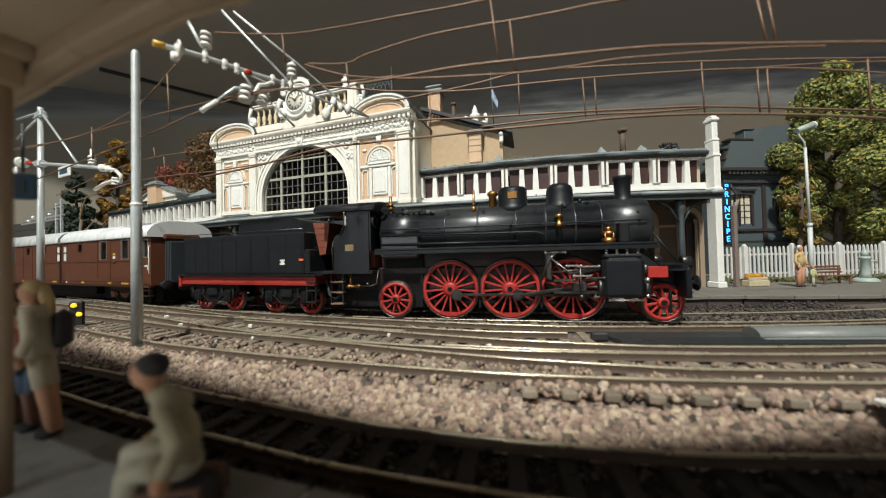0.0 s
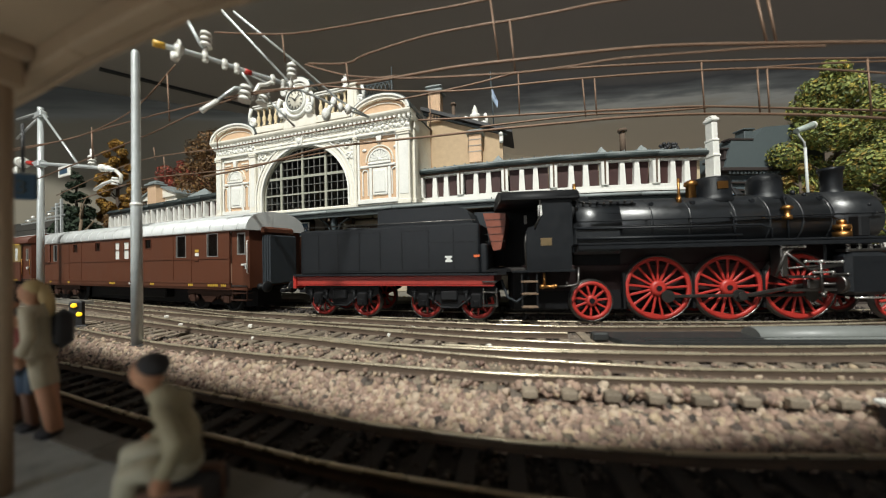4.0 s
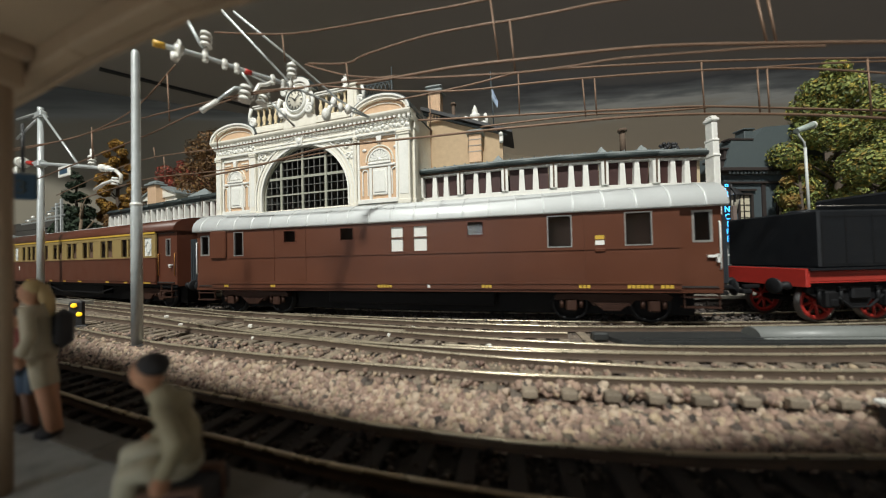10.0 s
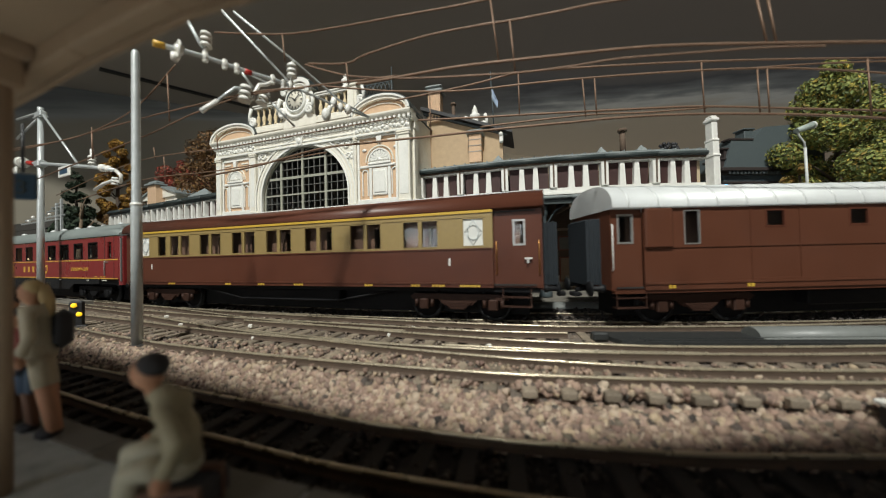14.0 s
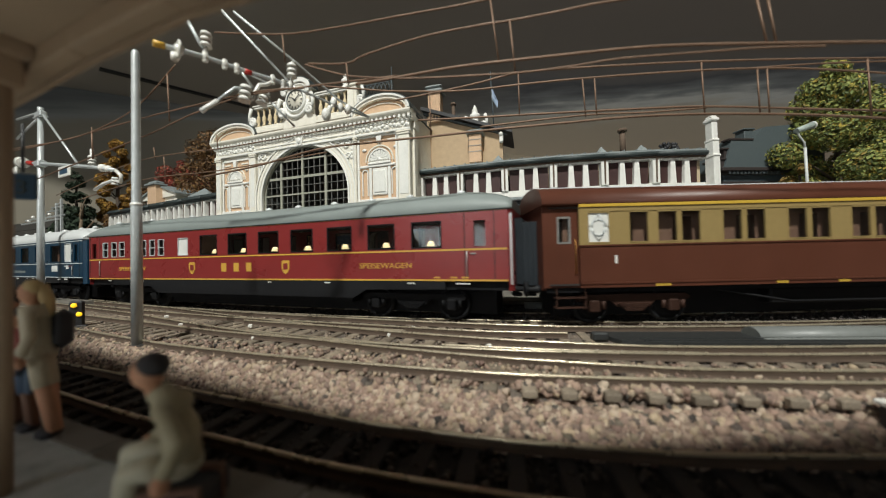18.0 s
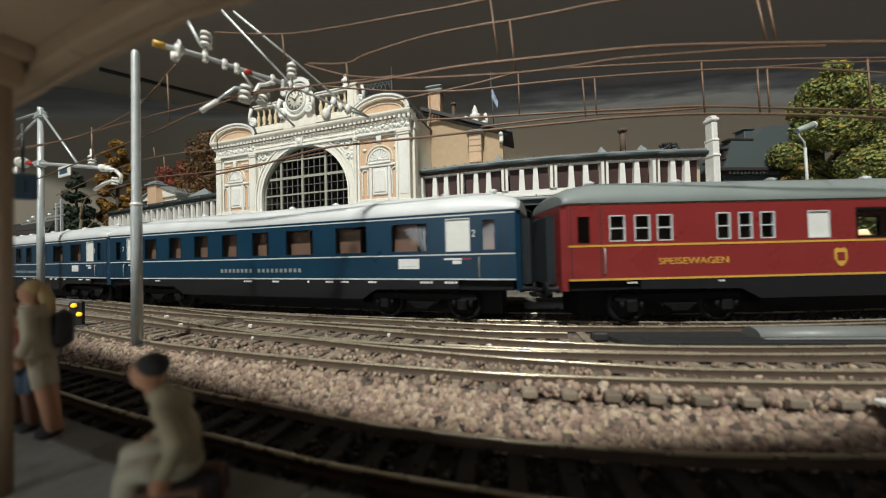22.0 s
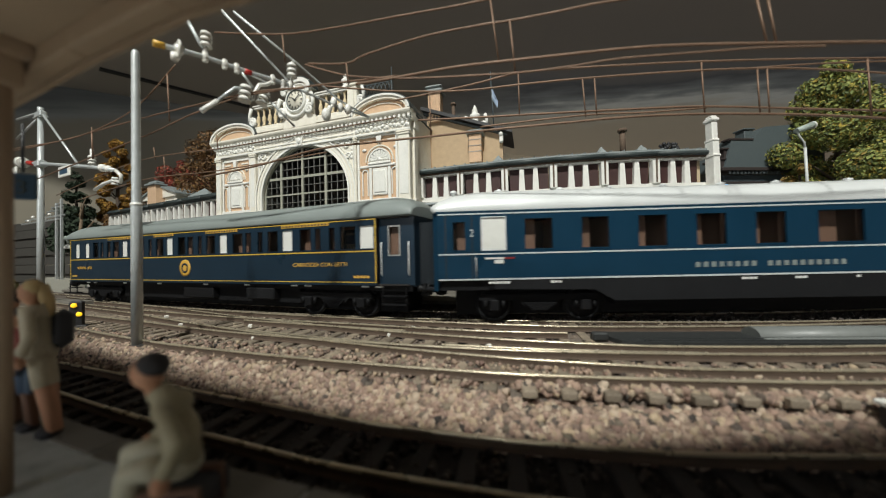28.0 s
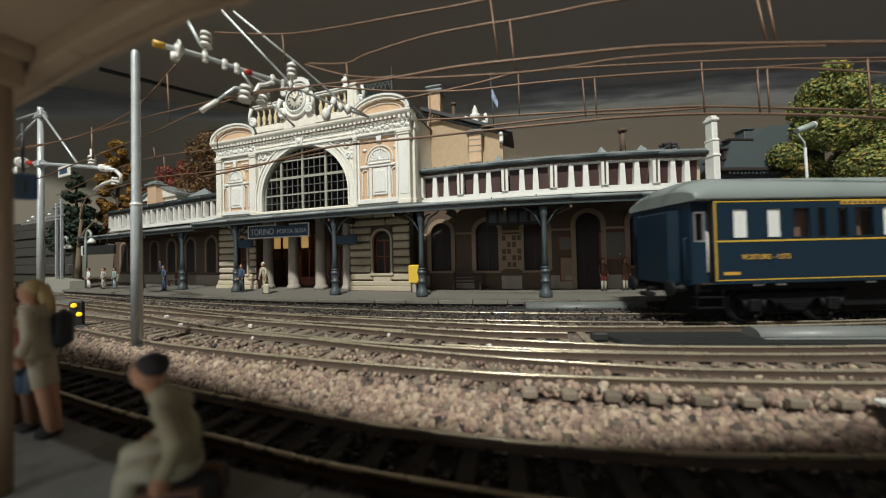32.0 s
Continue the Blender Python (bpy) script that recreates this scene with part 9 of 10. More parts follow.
part("tank_rail", Shape().tube([(-3.8, -1.3, 3.3), (-3.8, -1.3, 3.38), (-0.2, -1.3, 3.38), (3.0, -1.3, 3.38), (3.0, -1.3, 3.3)], 0.02), STEEL, tender)
part("frame_beam", Shape().box(-4.2, 3.6, -1.30, 1.30, 1.14, 1.48, 0.03), BEAM_RED, tender, "red frame beam")
part("beam_edge", Shape().box(-4.2, 3.6, -1.34, -1.30, 1.12, 1.15), LOCO_RED, tender)
part("rear_beam", Shape().box(-4.32, -4.18, -1.38, 1.38, 1.0, 1.55, 0.02), LOCO_RED, tender, "red rear beam")
part("foot_board", Shape().box(-4.25, 3.7, -1.44, 1.44, 1.49, 1.56), LOCO, tender)
seam = Shape()
for x in (-3.85, -3.1, -2.25, -1.35, -0.5, 0.35, 1.35, 2.25, 3.05):
    seam.box(x - 0.012, x + 0.012, -1.432, -1.418, 1.66, 3.1)
    for k in range(16):
        seam.box(x + 0.03, x + 0.052, -1.434, -1.418, 1.68 + k * 0.09, 1.70 + k * 0.09)
seam.box(-3.85, 3.05, -1.432, -1.418, 1.66, 1.685).box(-3.85, -0.5, -1.432, -1.418, 3.05, 3.075).box(0.35, 1.35, -1.432, -1.418, 3.05, 3.075).box(1.35, 3.05, -1.432, -1.418, 2.62, 2.64)
part("rivet_seams", seam, GREY_SKIRT, tender)
part("plate", Shape().box(1.95, 2.2, -1.436, -1.42, 1.95, 2.02).box(2.0, 2.15, -1.436, -1.42, 2.02, 2.1).box(1.95, 2.2, -1.436, -1.42, 2.1, 2.16), LIGHT_PRINT, tender, "small white marking")
part("tail_marker", Shape().box(2.95, 3.15, -1.45, -1.42, 2.1, 2.18), surface("orange_marker", (0.7, 0.14, 0.04), 0.5), tender, "orange marker")
for x in (-2.35, 2.0):
    side = [(x - 1.6, 1.1), (x - 1.62, 0.82), (x - 1.25, 0.62), (x - 0.45, 0.58), (x - 0.3, 0.36), (x + 0.3, 0.36), (x + 0.45, 0.58), (x + 1.25, 0.62), (x + 1.62, 0.82), (x + 1.6, 1.1)]
    for y in (-1.1, 1.0):
        part("bogie_frame", Shape().prism(side, y, y + 0.1), BLACK, tender)
    part("bolster", Shape().box(x - 0.2, x + 0.2, -0.99, 0.99, 0.55, 1.1), BLACK, tender)
    for d in (-1.3, -0.6, 0.6, 1.3):
        part("spring_hanger", Shape().cyl((x + d, -1.14, 0.45), (x + d, -1.14, 0.95), 0.05, seg=7).box(x + d - 0.09, x + d + 0.09, -1.2, -1.1, 0.86, 0.98, 0.02), GREY_SKIRT, tender)
    for d in (-0.95, 0.95):
        part("axle_box", Shape().box(x + d - 0.2, x + d + 0.2, -1.24, -1.0, 0.35, 0.85, 0.05).box(x + d - 0.1, x + d + 0.1, -1.28, -1.2, 0.4, 0.62, 0.03), BLACK, tender)
    part("truss_bar", Shape().tube([(x - 0.75, -1.15, 0.7), (x - 0.3, -1.15, 0.35), (x + 0.3, -1.15, 0.35), (x + 0.75, -1.15, 0.7)], 0.035).box(x - 0.3, x + 0.3, -1.22, -1.05, 0.6, 0.95, 0.04), GREY_SKIRT, tender)
    for d in (-0.95, 0.95):
        wheelset(tender, x + d, 0.5, LOCO_RED, True, 9)
steps(tender, 3.2, 3.7, 1.35, STEEL, (0.45, 0.9, 1.25))
part("front_platform", Shape().box(3.6, 4.0, -1.35, 1.35, 1.5, 1.6), BLACK, tender)
part("hose", Shape().tube([(3.8, -0.9, 1.3), (4.0, -0.95, 0.7), (4.3, -0.95, 0.55), (4.6, -0.95, 0.8), (4.7, -0.9, 1.4)], 0.05), RUBBER, tender)
buffers(tender, -4.30, -1)

# brown luggage van ----------------------------------------------------------
van, _ = vehicle("luggage_van", "chestnut-brown luggage van with a silver ribbed roof", "railway car", 3.5, -16.45)
W = 1.45
small = [(-5.28, -4.65, 2.82, 3.36), (-2.68, -2.05, 2.82, 3.36), (2.3, 2.93, 2.82, 3.36)]
tall = [(-7.78, -7.28, 2.35, 3.38), (4.98, 5.74, 2.35, 3.39), (7.26, 8.02, 2.35, 3.39)]
white = [(-0.56, -0.02, 2.33, 3.3), (0.33, 0.9, 2.33, 3.3)]
sides(van, -9.0, 8.75, W, 1.0, 3.55, small + tall + white, VAN_BROWN)
for a, b, win in ((-9.95, -9.0, (-9.75, -9.25, 2.4, 3.3)), (8.75, 9.85, (9.1, 9.62, 2.4, 3.35))):
    sides(van, a, b, W - 0.12, 1.0, 3.55, [win], VAN_BROWN, "entrance_door")
    panes(van, [win], W - 0.12, GLASS, ALU, 0.06)
panes(van, tall, W, GLASS, ALU, 0.035)
panes(van, small, W, GLASS, COACH_BROWN, 0.05)
panes(van, white, W, CURTAIN, VAN_BROWN, 0.04, "frosted_pane", "white frosted pane", mid=0.55)
for a, b in ((-5.75, -4.2), (4.72, 6.15)):
    part("sliding_door", Shape().box(a, a + 0.04, -W - 0.02, -W + 0.003, 1.2, 3.45).box(b - 0.04, b, -W - 0.02, -W + 0.003, 1.2, 3.45).box(a + 0.04, b - 0.04, -W - 0.02, -W + 0.003, 3.41, 3.45).box(a + 0.04, b - 0.04, -W - 0.02, -W + 0.003, 1.2, 1.3).box(a - 0.1, b + 0.3, -W - 0.05, -W - 0.021, 3.45, 3.5), VAN_BROWN, van)
stripe(van, -9.0, 8.75, W, 2.28, 0.05, VAN_BROWN, proud=0.03)
stripe(van, -9.0, 8.75, W, 1.20, 0.06, VAN_BROWN, proud=0.03)
stripe(van, -9.0, 8.75, W, 3.5, 0.06, COACH_BROWN, proud=0.02)
part("lookout", Shape().box(-9.0, -8.15, -W - 0.10, -W + 0.002, 2.25, 3.45, 0.05), VAN_BROWN, van)
part("roof", roof_shell(-9.98, 9.95, W + 0.09, 3.50, 4.32), ROOF_SILVER, van)
for i in range(22):
    x = -9.5 + i * 0.9
    rib = roof_shell(x - 0.03, x + 0.03, W + 0.10, 3.505, 4.335)
    part("roof_rib", rib, ROOF_SILVER, van)
ends(van, -9.95, 9.85, W - 0.12, 1.0, 3.55, VAN_BROWN)
# The long low box darkens the gap below the van, where shade falls.
part("underframe", Shape().box(-9.9, 9.8, -1.2, 1.2, 0.85, 1.0).box(-3.5, 3.2, -1.0, 1.0, 0.35, 0.85, 0.05).box(-9.4, 9.4, -0.62, 0.62, 0.10, 0.9), BLACK, van)
part("sole_bar", Shape().box(-9.9, 9.8, -1.40, -1.2, 0.90, 1.0), VAN_BROWN, van)
for x in (-7.1, 6.9):
    bogie(van, x, 2.4, BOGIE_BROWN)
for x in (8.75, -9.9):
    steps(van, x + 0.05, x + 1.0, 1.35, BOGIE_BROWN)
handrails(van, (9.78, -9.92), W - 0.12, 1.6, 3.0, LIGHT_PRINT)
part("door_lever", Shape().box(9.45, 9.75, -W + 0.03, -W + 0.12, 1.95, 2.02).box(9.68, 9.74, -W + 0.03, -W + 0.12, 1.8, 2.05), LIGHT_PRINT, van)
part("data_plate", Shape().box(6.42, 6.68, -W - 0.012, -W, 2.58, 2.70), YELLOW, van, "small yellow plate")
part("data_plate", Shape().box(6.42, 6.68, -W - 0.012, -W, 2.40, 2.54), LIGHT_PRINT, van, "small white plate")
part("data_box", Shape().box(6.4, 6.7, -W - 0.05, -W, 2.18, 2.3, 0.02), VAN_BROWN, van)
for x, n_, m_ in ((-8.3, 2, YELLOW), (-5.9, 2, YELLOW), (-1.1, 5, YELLOW), (0.85, 1, LIGHT_PRINT), (2.8, 3, YELLOW), (5.9, 3, YELLOW), (7.3, 6, YELLOW), (8.2, 3, YELLOW)):
    bars(van, x, x + 0.12 * n_, 1.04, 0.10, W, n_, m_, "marking", 0.25)
part("inner_floor", Shape().box(-9.8, 9.7, -W + 0.08, W - 0.08, 1.05, 1.1), VOID, van)
part("inner_wall", Shape().box(-9.0, 8.7, -0.5, -0.45, 1.1, 3.5), INSIDE, van)
gangway(van, 9.85, 1), gangway(van, -9.95, -1)
part("gangway_hood", Shape().box(9.85, 10.05, -0.85, 0.85, 3.3, 3.62, 0.08), VAN_BROWN, van)
buffers(van, 9.85, 1), buffers(van, -9.95, -1)

# two-tone coach ----------------------------------------------------------------
coach, _ = vehicle("passenger_coach", "two-tone ochre and brown first-class coach with a yellow roof line", "railway car", -18.2, -39.0)
pairs = []
for x in (-6.1, -4.1, -2.1, -0.15, 1.85, 3.98, 6.2):
    pairs += [(x - 0.70, x - 0.06, 2.45, 3.42), (x + 0.02, x + 0.66, 2.45, 3.42)]
one = [(-7.68, -7.05, 2.45, 3.42)]
milky = [(-8.95, -8.25, 2.45, 3.42), (7.72, 8.46, 2.45, 3.42)]
sides(coach, -9.2, 8.75, W, 1.08, 2.38, [], COACH_BROWN, "lower_panel")
sides(coach, -9.2, 8.75, W, 2.38, 3.62, pairs + one + milky, OLIVE, "upper_panel", "ochre-olive window band")
for a, b, win in ((-10.3, -9.2, (-9.85, -9.42, 2.45, 3.3)), (8.75, 10.3, (9.38, 9.78, 2.45, 3.3))):
    sides(coach, a, b, W - 0.13, 1.08, 3.62, [win], COACH_BROWN, "entrance_door")
    panes(coach, [win], W - 0.13, GLASS, ALU, 0.06)
panes(coach, pairs + one, W, GLASS, OLIVE, 0.035)
panes(coach, milky, W, CURTAIN, OLIVE, 0.035, "frosted_pane", "white patterned frosted pane")
for a, b, z0, z1 in milky:
    dia = Shape()
    c = (a + b) / 2
    for k in range(8):
        t0, t1 = k * math.pi / 4, (k + 1) * math.pi / 4
        dia.tube([(c + 0.2 * math.cos(t0), -W + 0.02, 2.93 + 0.26 * math.sin(t0)), (c + 0.2 * math.cos(t1), -W + 0.02, 2.93 + 0.26 * math.sin(t1))], 0.018, 4)
    for sx in (-1, 1):
        for sz in (-1, 1):
            dia.tube([(c + sx * 0.3, -W + 0.02, 2.93), (c, -W + 0.02, 2.93 + sz * 0.42)], 0.015, 4)
    part("etched_pattern", dia, SILVER_LINE, coach)
part("mullion_strip", Shape().box(-8.9, 8.5, -W - 0.02, -W + 0.002, 3.43, 3.46), OLIVE, coach)
stripe(coach, -9.2, 8.75, W, 3.62, 0.09, YELLOW, "yellow first-class line", proud=0.035)
stripe(coach, -9.2, 8.75, W, 2.38, 0.045, COACH_BROWN, proud=0.03)
stripe(coach, -9.2, 8.75, W, 1.22, 0.05, COACH_BROWN, proud=0.03)
part("roof", roof_shell(-10.35, 10.35, W + 0.05, 3.70, 4.36), COACH_BROWN, coach)
part("roof_top", roof_shell(-10.34, 10.34, W - 0.32, 4.04, 4.385), ROOF_SILVER, coach, "silver roof top")
ends(coach, -10.3, 10.3, W - 0.13, 1.0, 3.66, COACH_BROWN)
text_on(coach, "1", 7.25, 1.82, 0.26, W, LIGHT_PRINT, 0.07, "white class number")
text_on(coach, "1", -8.1, 1.82, 0.26, W, LIGHT_PRINT, 0.07, "white class number")
for x, n_ in ((-6.9, 4), (-3.2, 3), (-1.3, 3), (0.6, 4), (3.9, 3), (5.8, 3), (6.6, 4), (7.6, 6)):
    bars(coach, x, x + 0.12 * n_, 1.10, 0.08, W, n_, YELLOW, "marking", 0.2)
# Lowest box: added black fill for the shade under the coach.
part("underframe", Shape().box(-10.2, 10.2, -1.25, 1.25, 0.92, 1.08).box(-3.0, 2.5, -1.05, 1.05, 0.4, 0.92, 0.05).box(-9.8, 9.8, -0.62, 0.62, 0.10, 0.9), BLACK, coach)
part("truss_rod", Shape().tube([(-5.0, -1.2, 0.95), (-2.5, -1.2, 0.5), (2.5, -1.2, 0.5), (5.0, -1.2, 0.95)], 0.04), BLACK, coach)
for x in (-7.4, 7.4):
    bogie(coach, x, 2.5, BOGIE_BROWN)
for x in (9.0, -9.95):
    steps(coach, x, x + 0.95, 1.35, BOGIE_BROWN)
handrails(coach, (10.2, 8.85, -9.3), W - 0.13, 1.5, 2.6, BRASS)
part("door_lever", Shape().box(9.75, 9.98, -W + 0.02, -W + 0.12, 2.0, 2.06).box(9.82, 9.88, -W + 0.02, -W + 0.12, 1.88, 2.06), LIGHT_PRINT, coach)
interior(coach, -10.2, 10.2, W, [-8.2, -7.0, -5.1, -3.1, -1.1, 0.85, 2.9, 5.1, 7.3], SEAT)
gangway(coach, 10.3, 1), gangway(coach, -10.3, -1)
buffers(coach, 10.3, 1), buffers(coach, -10.3, -1)

# maroon dining car --------------------------------------------------------------
diner, _ = vehicle("dining_car", "maroon dining car with gold lines and lit table lamps", "railway car", -39.6, -63.2)
big = [(x - 0.57, x + 0.57, 2.44, 3.37) for x in (-2.09, -0.27, 1.53, 3.30, 5.12, 6.95, 8.74)]
trip = [(-10.32, -9.83, 2.48, 3.28), (-9.55, -9.06, 2.48, 3.28), (-8.86, -8.37, 2.48, 3.28), (-7.02, -6.58, 2.48, 3.30), (-6.34, -5.90, 2.48, 3.30), (-5.66, -5.20, 2.48, 3.30)]
doorw = [(-11.34, -10.86, 2.40, 3.30), (10.39, 10.87, 2.40, 3.36)]
blank = [(-4.18, -3.48, 2.46, 3.30)]
sides(diner, -11.6, 11.55, W, 1.32, 3.62, big + trip + doorw + blank, MAROON)
panes(diner, big, W, GLASS, BLACK, 0.05)
panes(diner, trip, W, GLASS, SILVER_LINE, 0.035, mid=0.5)
panes(diner, doorw, W, GLASS, MAROON, 0.05)
panes(diner, blank, W, CURTAIN, SILVER_LINE, 0.03, "frosted_pane", "white frosted pane")
for z, h in ((3.64, 0.06), (2.36, 0.06), (1.34, 0.06)):
    stripe(diner, -11.58, 11.53, W, z, h, GOLD, "gold line")
part("roof", roof_shell(-11.75, 11.7, W + 0.03, 3.68, 4.46, 1.6), ROOF_GREY, diner)
part("roof_edge", Shape().box(-11.6, 11.55, -W - 0.02, -W + 0.06, 3.62, 3.7).box(-11.6, 11.55, W - 0.06, W + 0.02, 3.62, 3.7), GREY_SKIRT, diner)
for a, b in ((-11.75, -11.6), (11.55, 11.7)):
    part("end_wall", Shape().prism([(a, -1.43), (b, -1.3), (b, 1.3), (a, 1.43)] if a > 0 else [(b, -1.43), (a, -1.3), (a, 1.3), (b, 1.43)], 1.0, 3.66, "z"), MAROON, diner)
for s in (-1, 1):
    y0, y1 = sorted((s * (W - 0.06), s * (W - 0.005)))
    part("skirt", Shape().prism([(-9.4, 1.31), (-9.4, 1.02), (-6.3, 0.98), (-5.7, 0.66), (5.7, 0.66), (6.3, 0.98), (9.4, 1.02), (9.4, 1.31)], y0, y1), GREY_SKIRT, diner, "anthracite side skirt")
# The full-length low box stands in for shade below the floor.
part("underframe", Shape().box(-11.5, 11.5, -1.3, 1.3, 1.0, 1.31).box(-5.5, 5.5, -1.2, 1.2, 0.45, 1.0).box(-11.0, 11.0, -0.62, 0.62, 0.10, 0.9), BLACK, diner)
for x in (-8.0, 8.0):
    bogie(diner, x, 3.0, BLACK)
text_on(diner, "SPEISEWAGEN", 7.1, 1.76, 0.20, W, GOLD, 2.15, "gold lettering")
text_on(diner, "SPEISEWAGEN", -7.75, 1.76, 0.20, W, GOLD, 2.15, "gold lettering")
for x in (-1.1, -0.33, 0.42):
    part("company_letter", Shape().box(x - 0.15, x + 0.15, -W - 0.012, -W, 1.68, 2.06), GOLD, diner, "gold block")
for x in (-3.19, 2.46):
    part("crest", Shape().prism([(x - 0.2, 2.08), (x - 0.2, 1.78), (x - 0.1, 1.62), (x, 1.56), (x + 0.1, 1.62), (x + 0.2, 1.78), (x + 0.2, 2.08), (x + 0.1, 2.14), (x, 2.1), (x - 0.1, 2.14)], -W - 0.014, -W), GOLD, diner, "gold crest")
    part("crest_field", Shape().box(x - 0.12, x + 0.12, -W - 0.022, -W - 0.013, 1.75, 2.0), MAROON, diner)
part("door_seam", Shape().box(10.1, 10.13, -W - 0.01, -W, 1.35, 3.6).box(11.1, 11.13, -W - 0.01, -W, 1.35, 3.6).box(-11.5, -11.47, -W - 0.01, -W, 1.35, 3.6).box(-10.6, -10.57, -W - 0.01, -W, 1.35, 3.6), VOID, diner)
handrails(diner, (10.2, -10.5), W, 1.5, 2.3, ALU)
part("door_handle", Shape().box(10.3, 10.5, -W - 0.06, -W, 2.2, 2.25, 0.02), ALU, diner)
part("end_rail", Shape().box(11.6, 11.68, -1.4, -1.34, 1.2, 3.5), ALU, diner)
for x in (9.0, 9.6, 10.0):
    bars(diner, x, x + 0.25, 1.4, 0.06, W, 2, GOLD, "marking", 0.2)
for x, n_ in ((-9.8, 3), (-7.0, 2), (1.5, 2), (4.4, 3), (8.0, 3), (9.8, 5)):
    bars(diner, x, x + 0.1 * n_, 1.2, 0.05, W - 0.004, n_, LIGHT_PRINT, "marking", 0.3)
part("inner_floor", Shape().box(-11.4, 11.4, -W + 0.08, W - 0.08, 1.33, 1.4), VOID, diner)
part("inner_ceiling", Shape().box(-11.4, 11.4, -W + 0.08, W - 0.08, 3.52, 3.56), VOID, diner)
part("kitchen_wall", Shape().box(-11.3, -3.0, 0.3, 0.36, 1.4, 3.52).box(-3.06, -3.0, -1.3, 0.3, 1.4, 3.52), INSIDE, diner)
for x in (-2.09, -0.27, 1.53, 3.30, 5.12, 6.95, 8.74):
    part("dining_table", Shape().box(x - 0.5, x + 0.5, -W + 0.1, -0.35, 2.34, 2.40, 0.02).box(x - 0.05, x + 0.05, -0.9, -0.8, 1.4, 2.34), CURTAIN, diner)
    lampb = part("table_lamp", Shape().lathe([(0.09, 2.40), (0.09, 2.43), (0.02, 2.45), (0.02, 2.56)], (x + 0.05, -1.15, 0), 8), BRASS, diner)
    part("lamp_shade", Shape().lathe([(0.15, 2.52), (0.08, 2.70), (0.07, 2.70)], (x + 0.05, -1.15, 0), 12), TABLE_LAMP, lampb, "lit cream lamp shade")
    for d in (-0.75, 0.75):
        part("dining_seat", Shape().box(x + d - 0.16, x + d + 0.16, -W + 0.15, -0.35, 1.4, 1.85, 0.05).box(x + d - 0.05, x + d + 0.05, -W + 0.15, -0.35, 1.8, 2.5, 0.04), INSIDE, diner)
for x in (-10.5, -7.6, -4.4, -1.2, 0.7, 2.4, 4.3, 6.1, 7.8, 9.8):
    part("roof_vent", Shape().lathe([(0.09, 4.22), (0.09, 4.36), (0.15, 4.38), (0.15, 4.46), (0.03, 4.52)], (x, -0.62, 0), 10), ROOF_SILVER, diner)
gangway(diner, 11.7, 1, 0.8, 3.4, 1.15, 0.25), gangway(diner, -11.75, -1, 0.8, 3.4, 1.15, 0.25)
buffers(diner, 11.6, 1), buffers(diner, -11.65, -1)


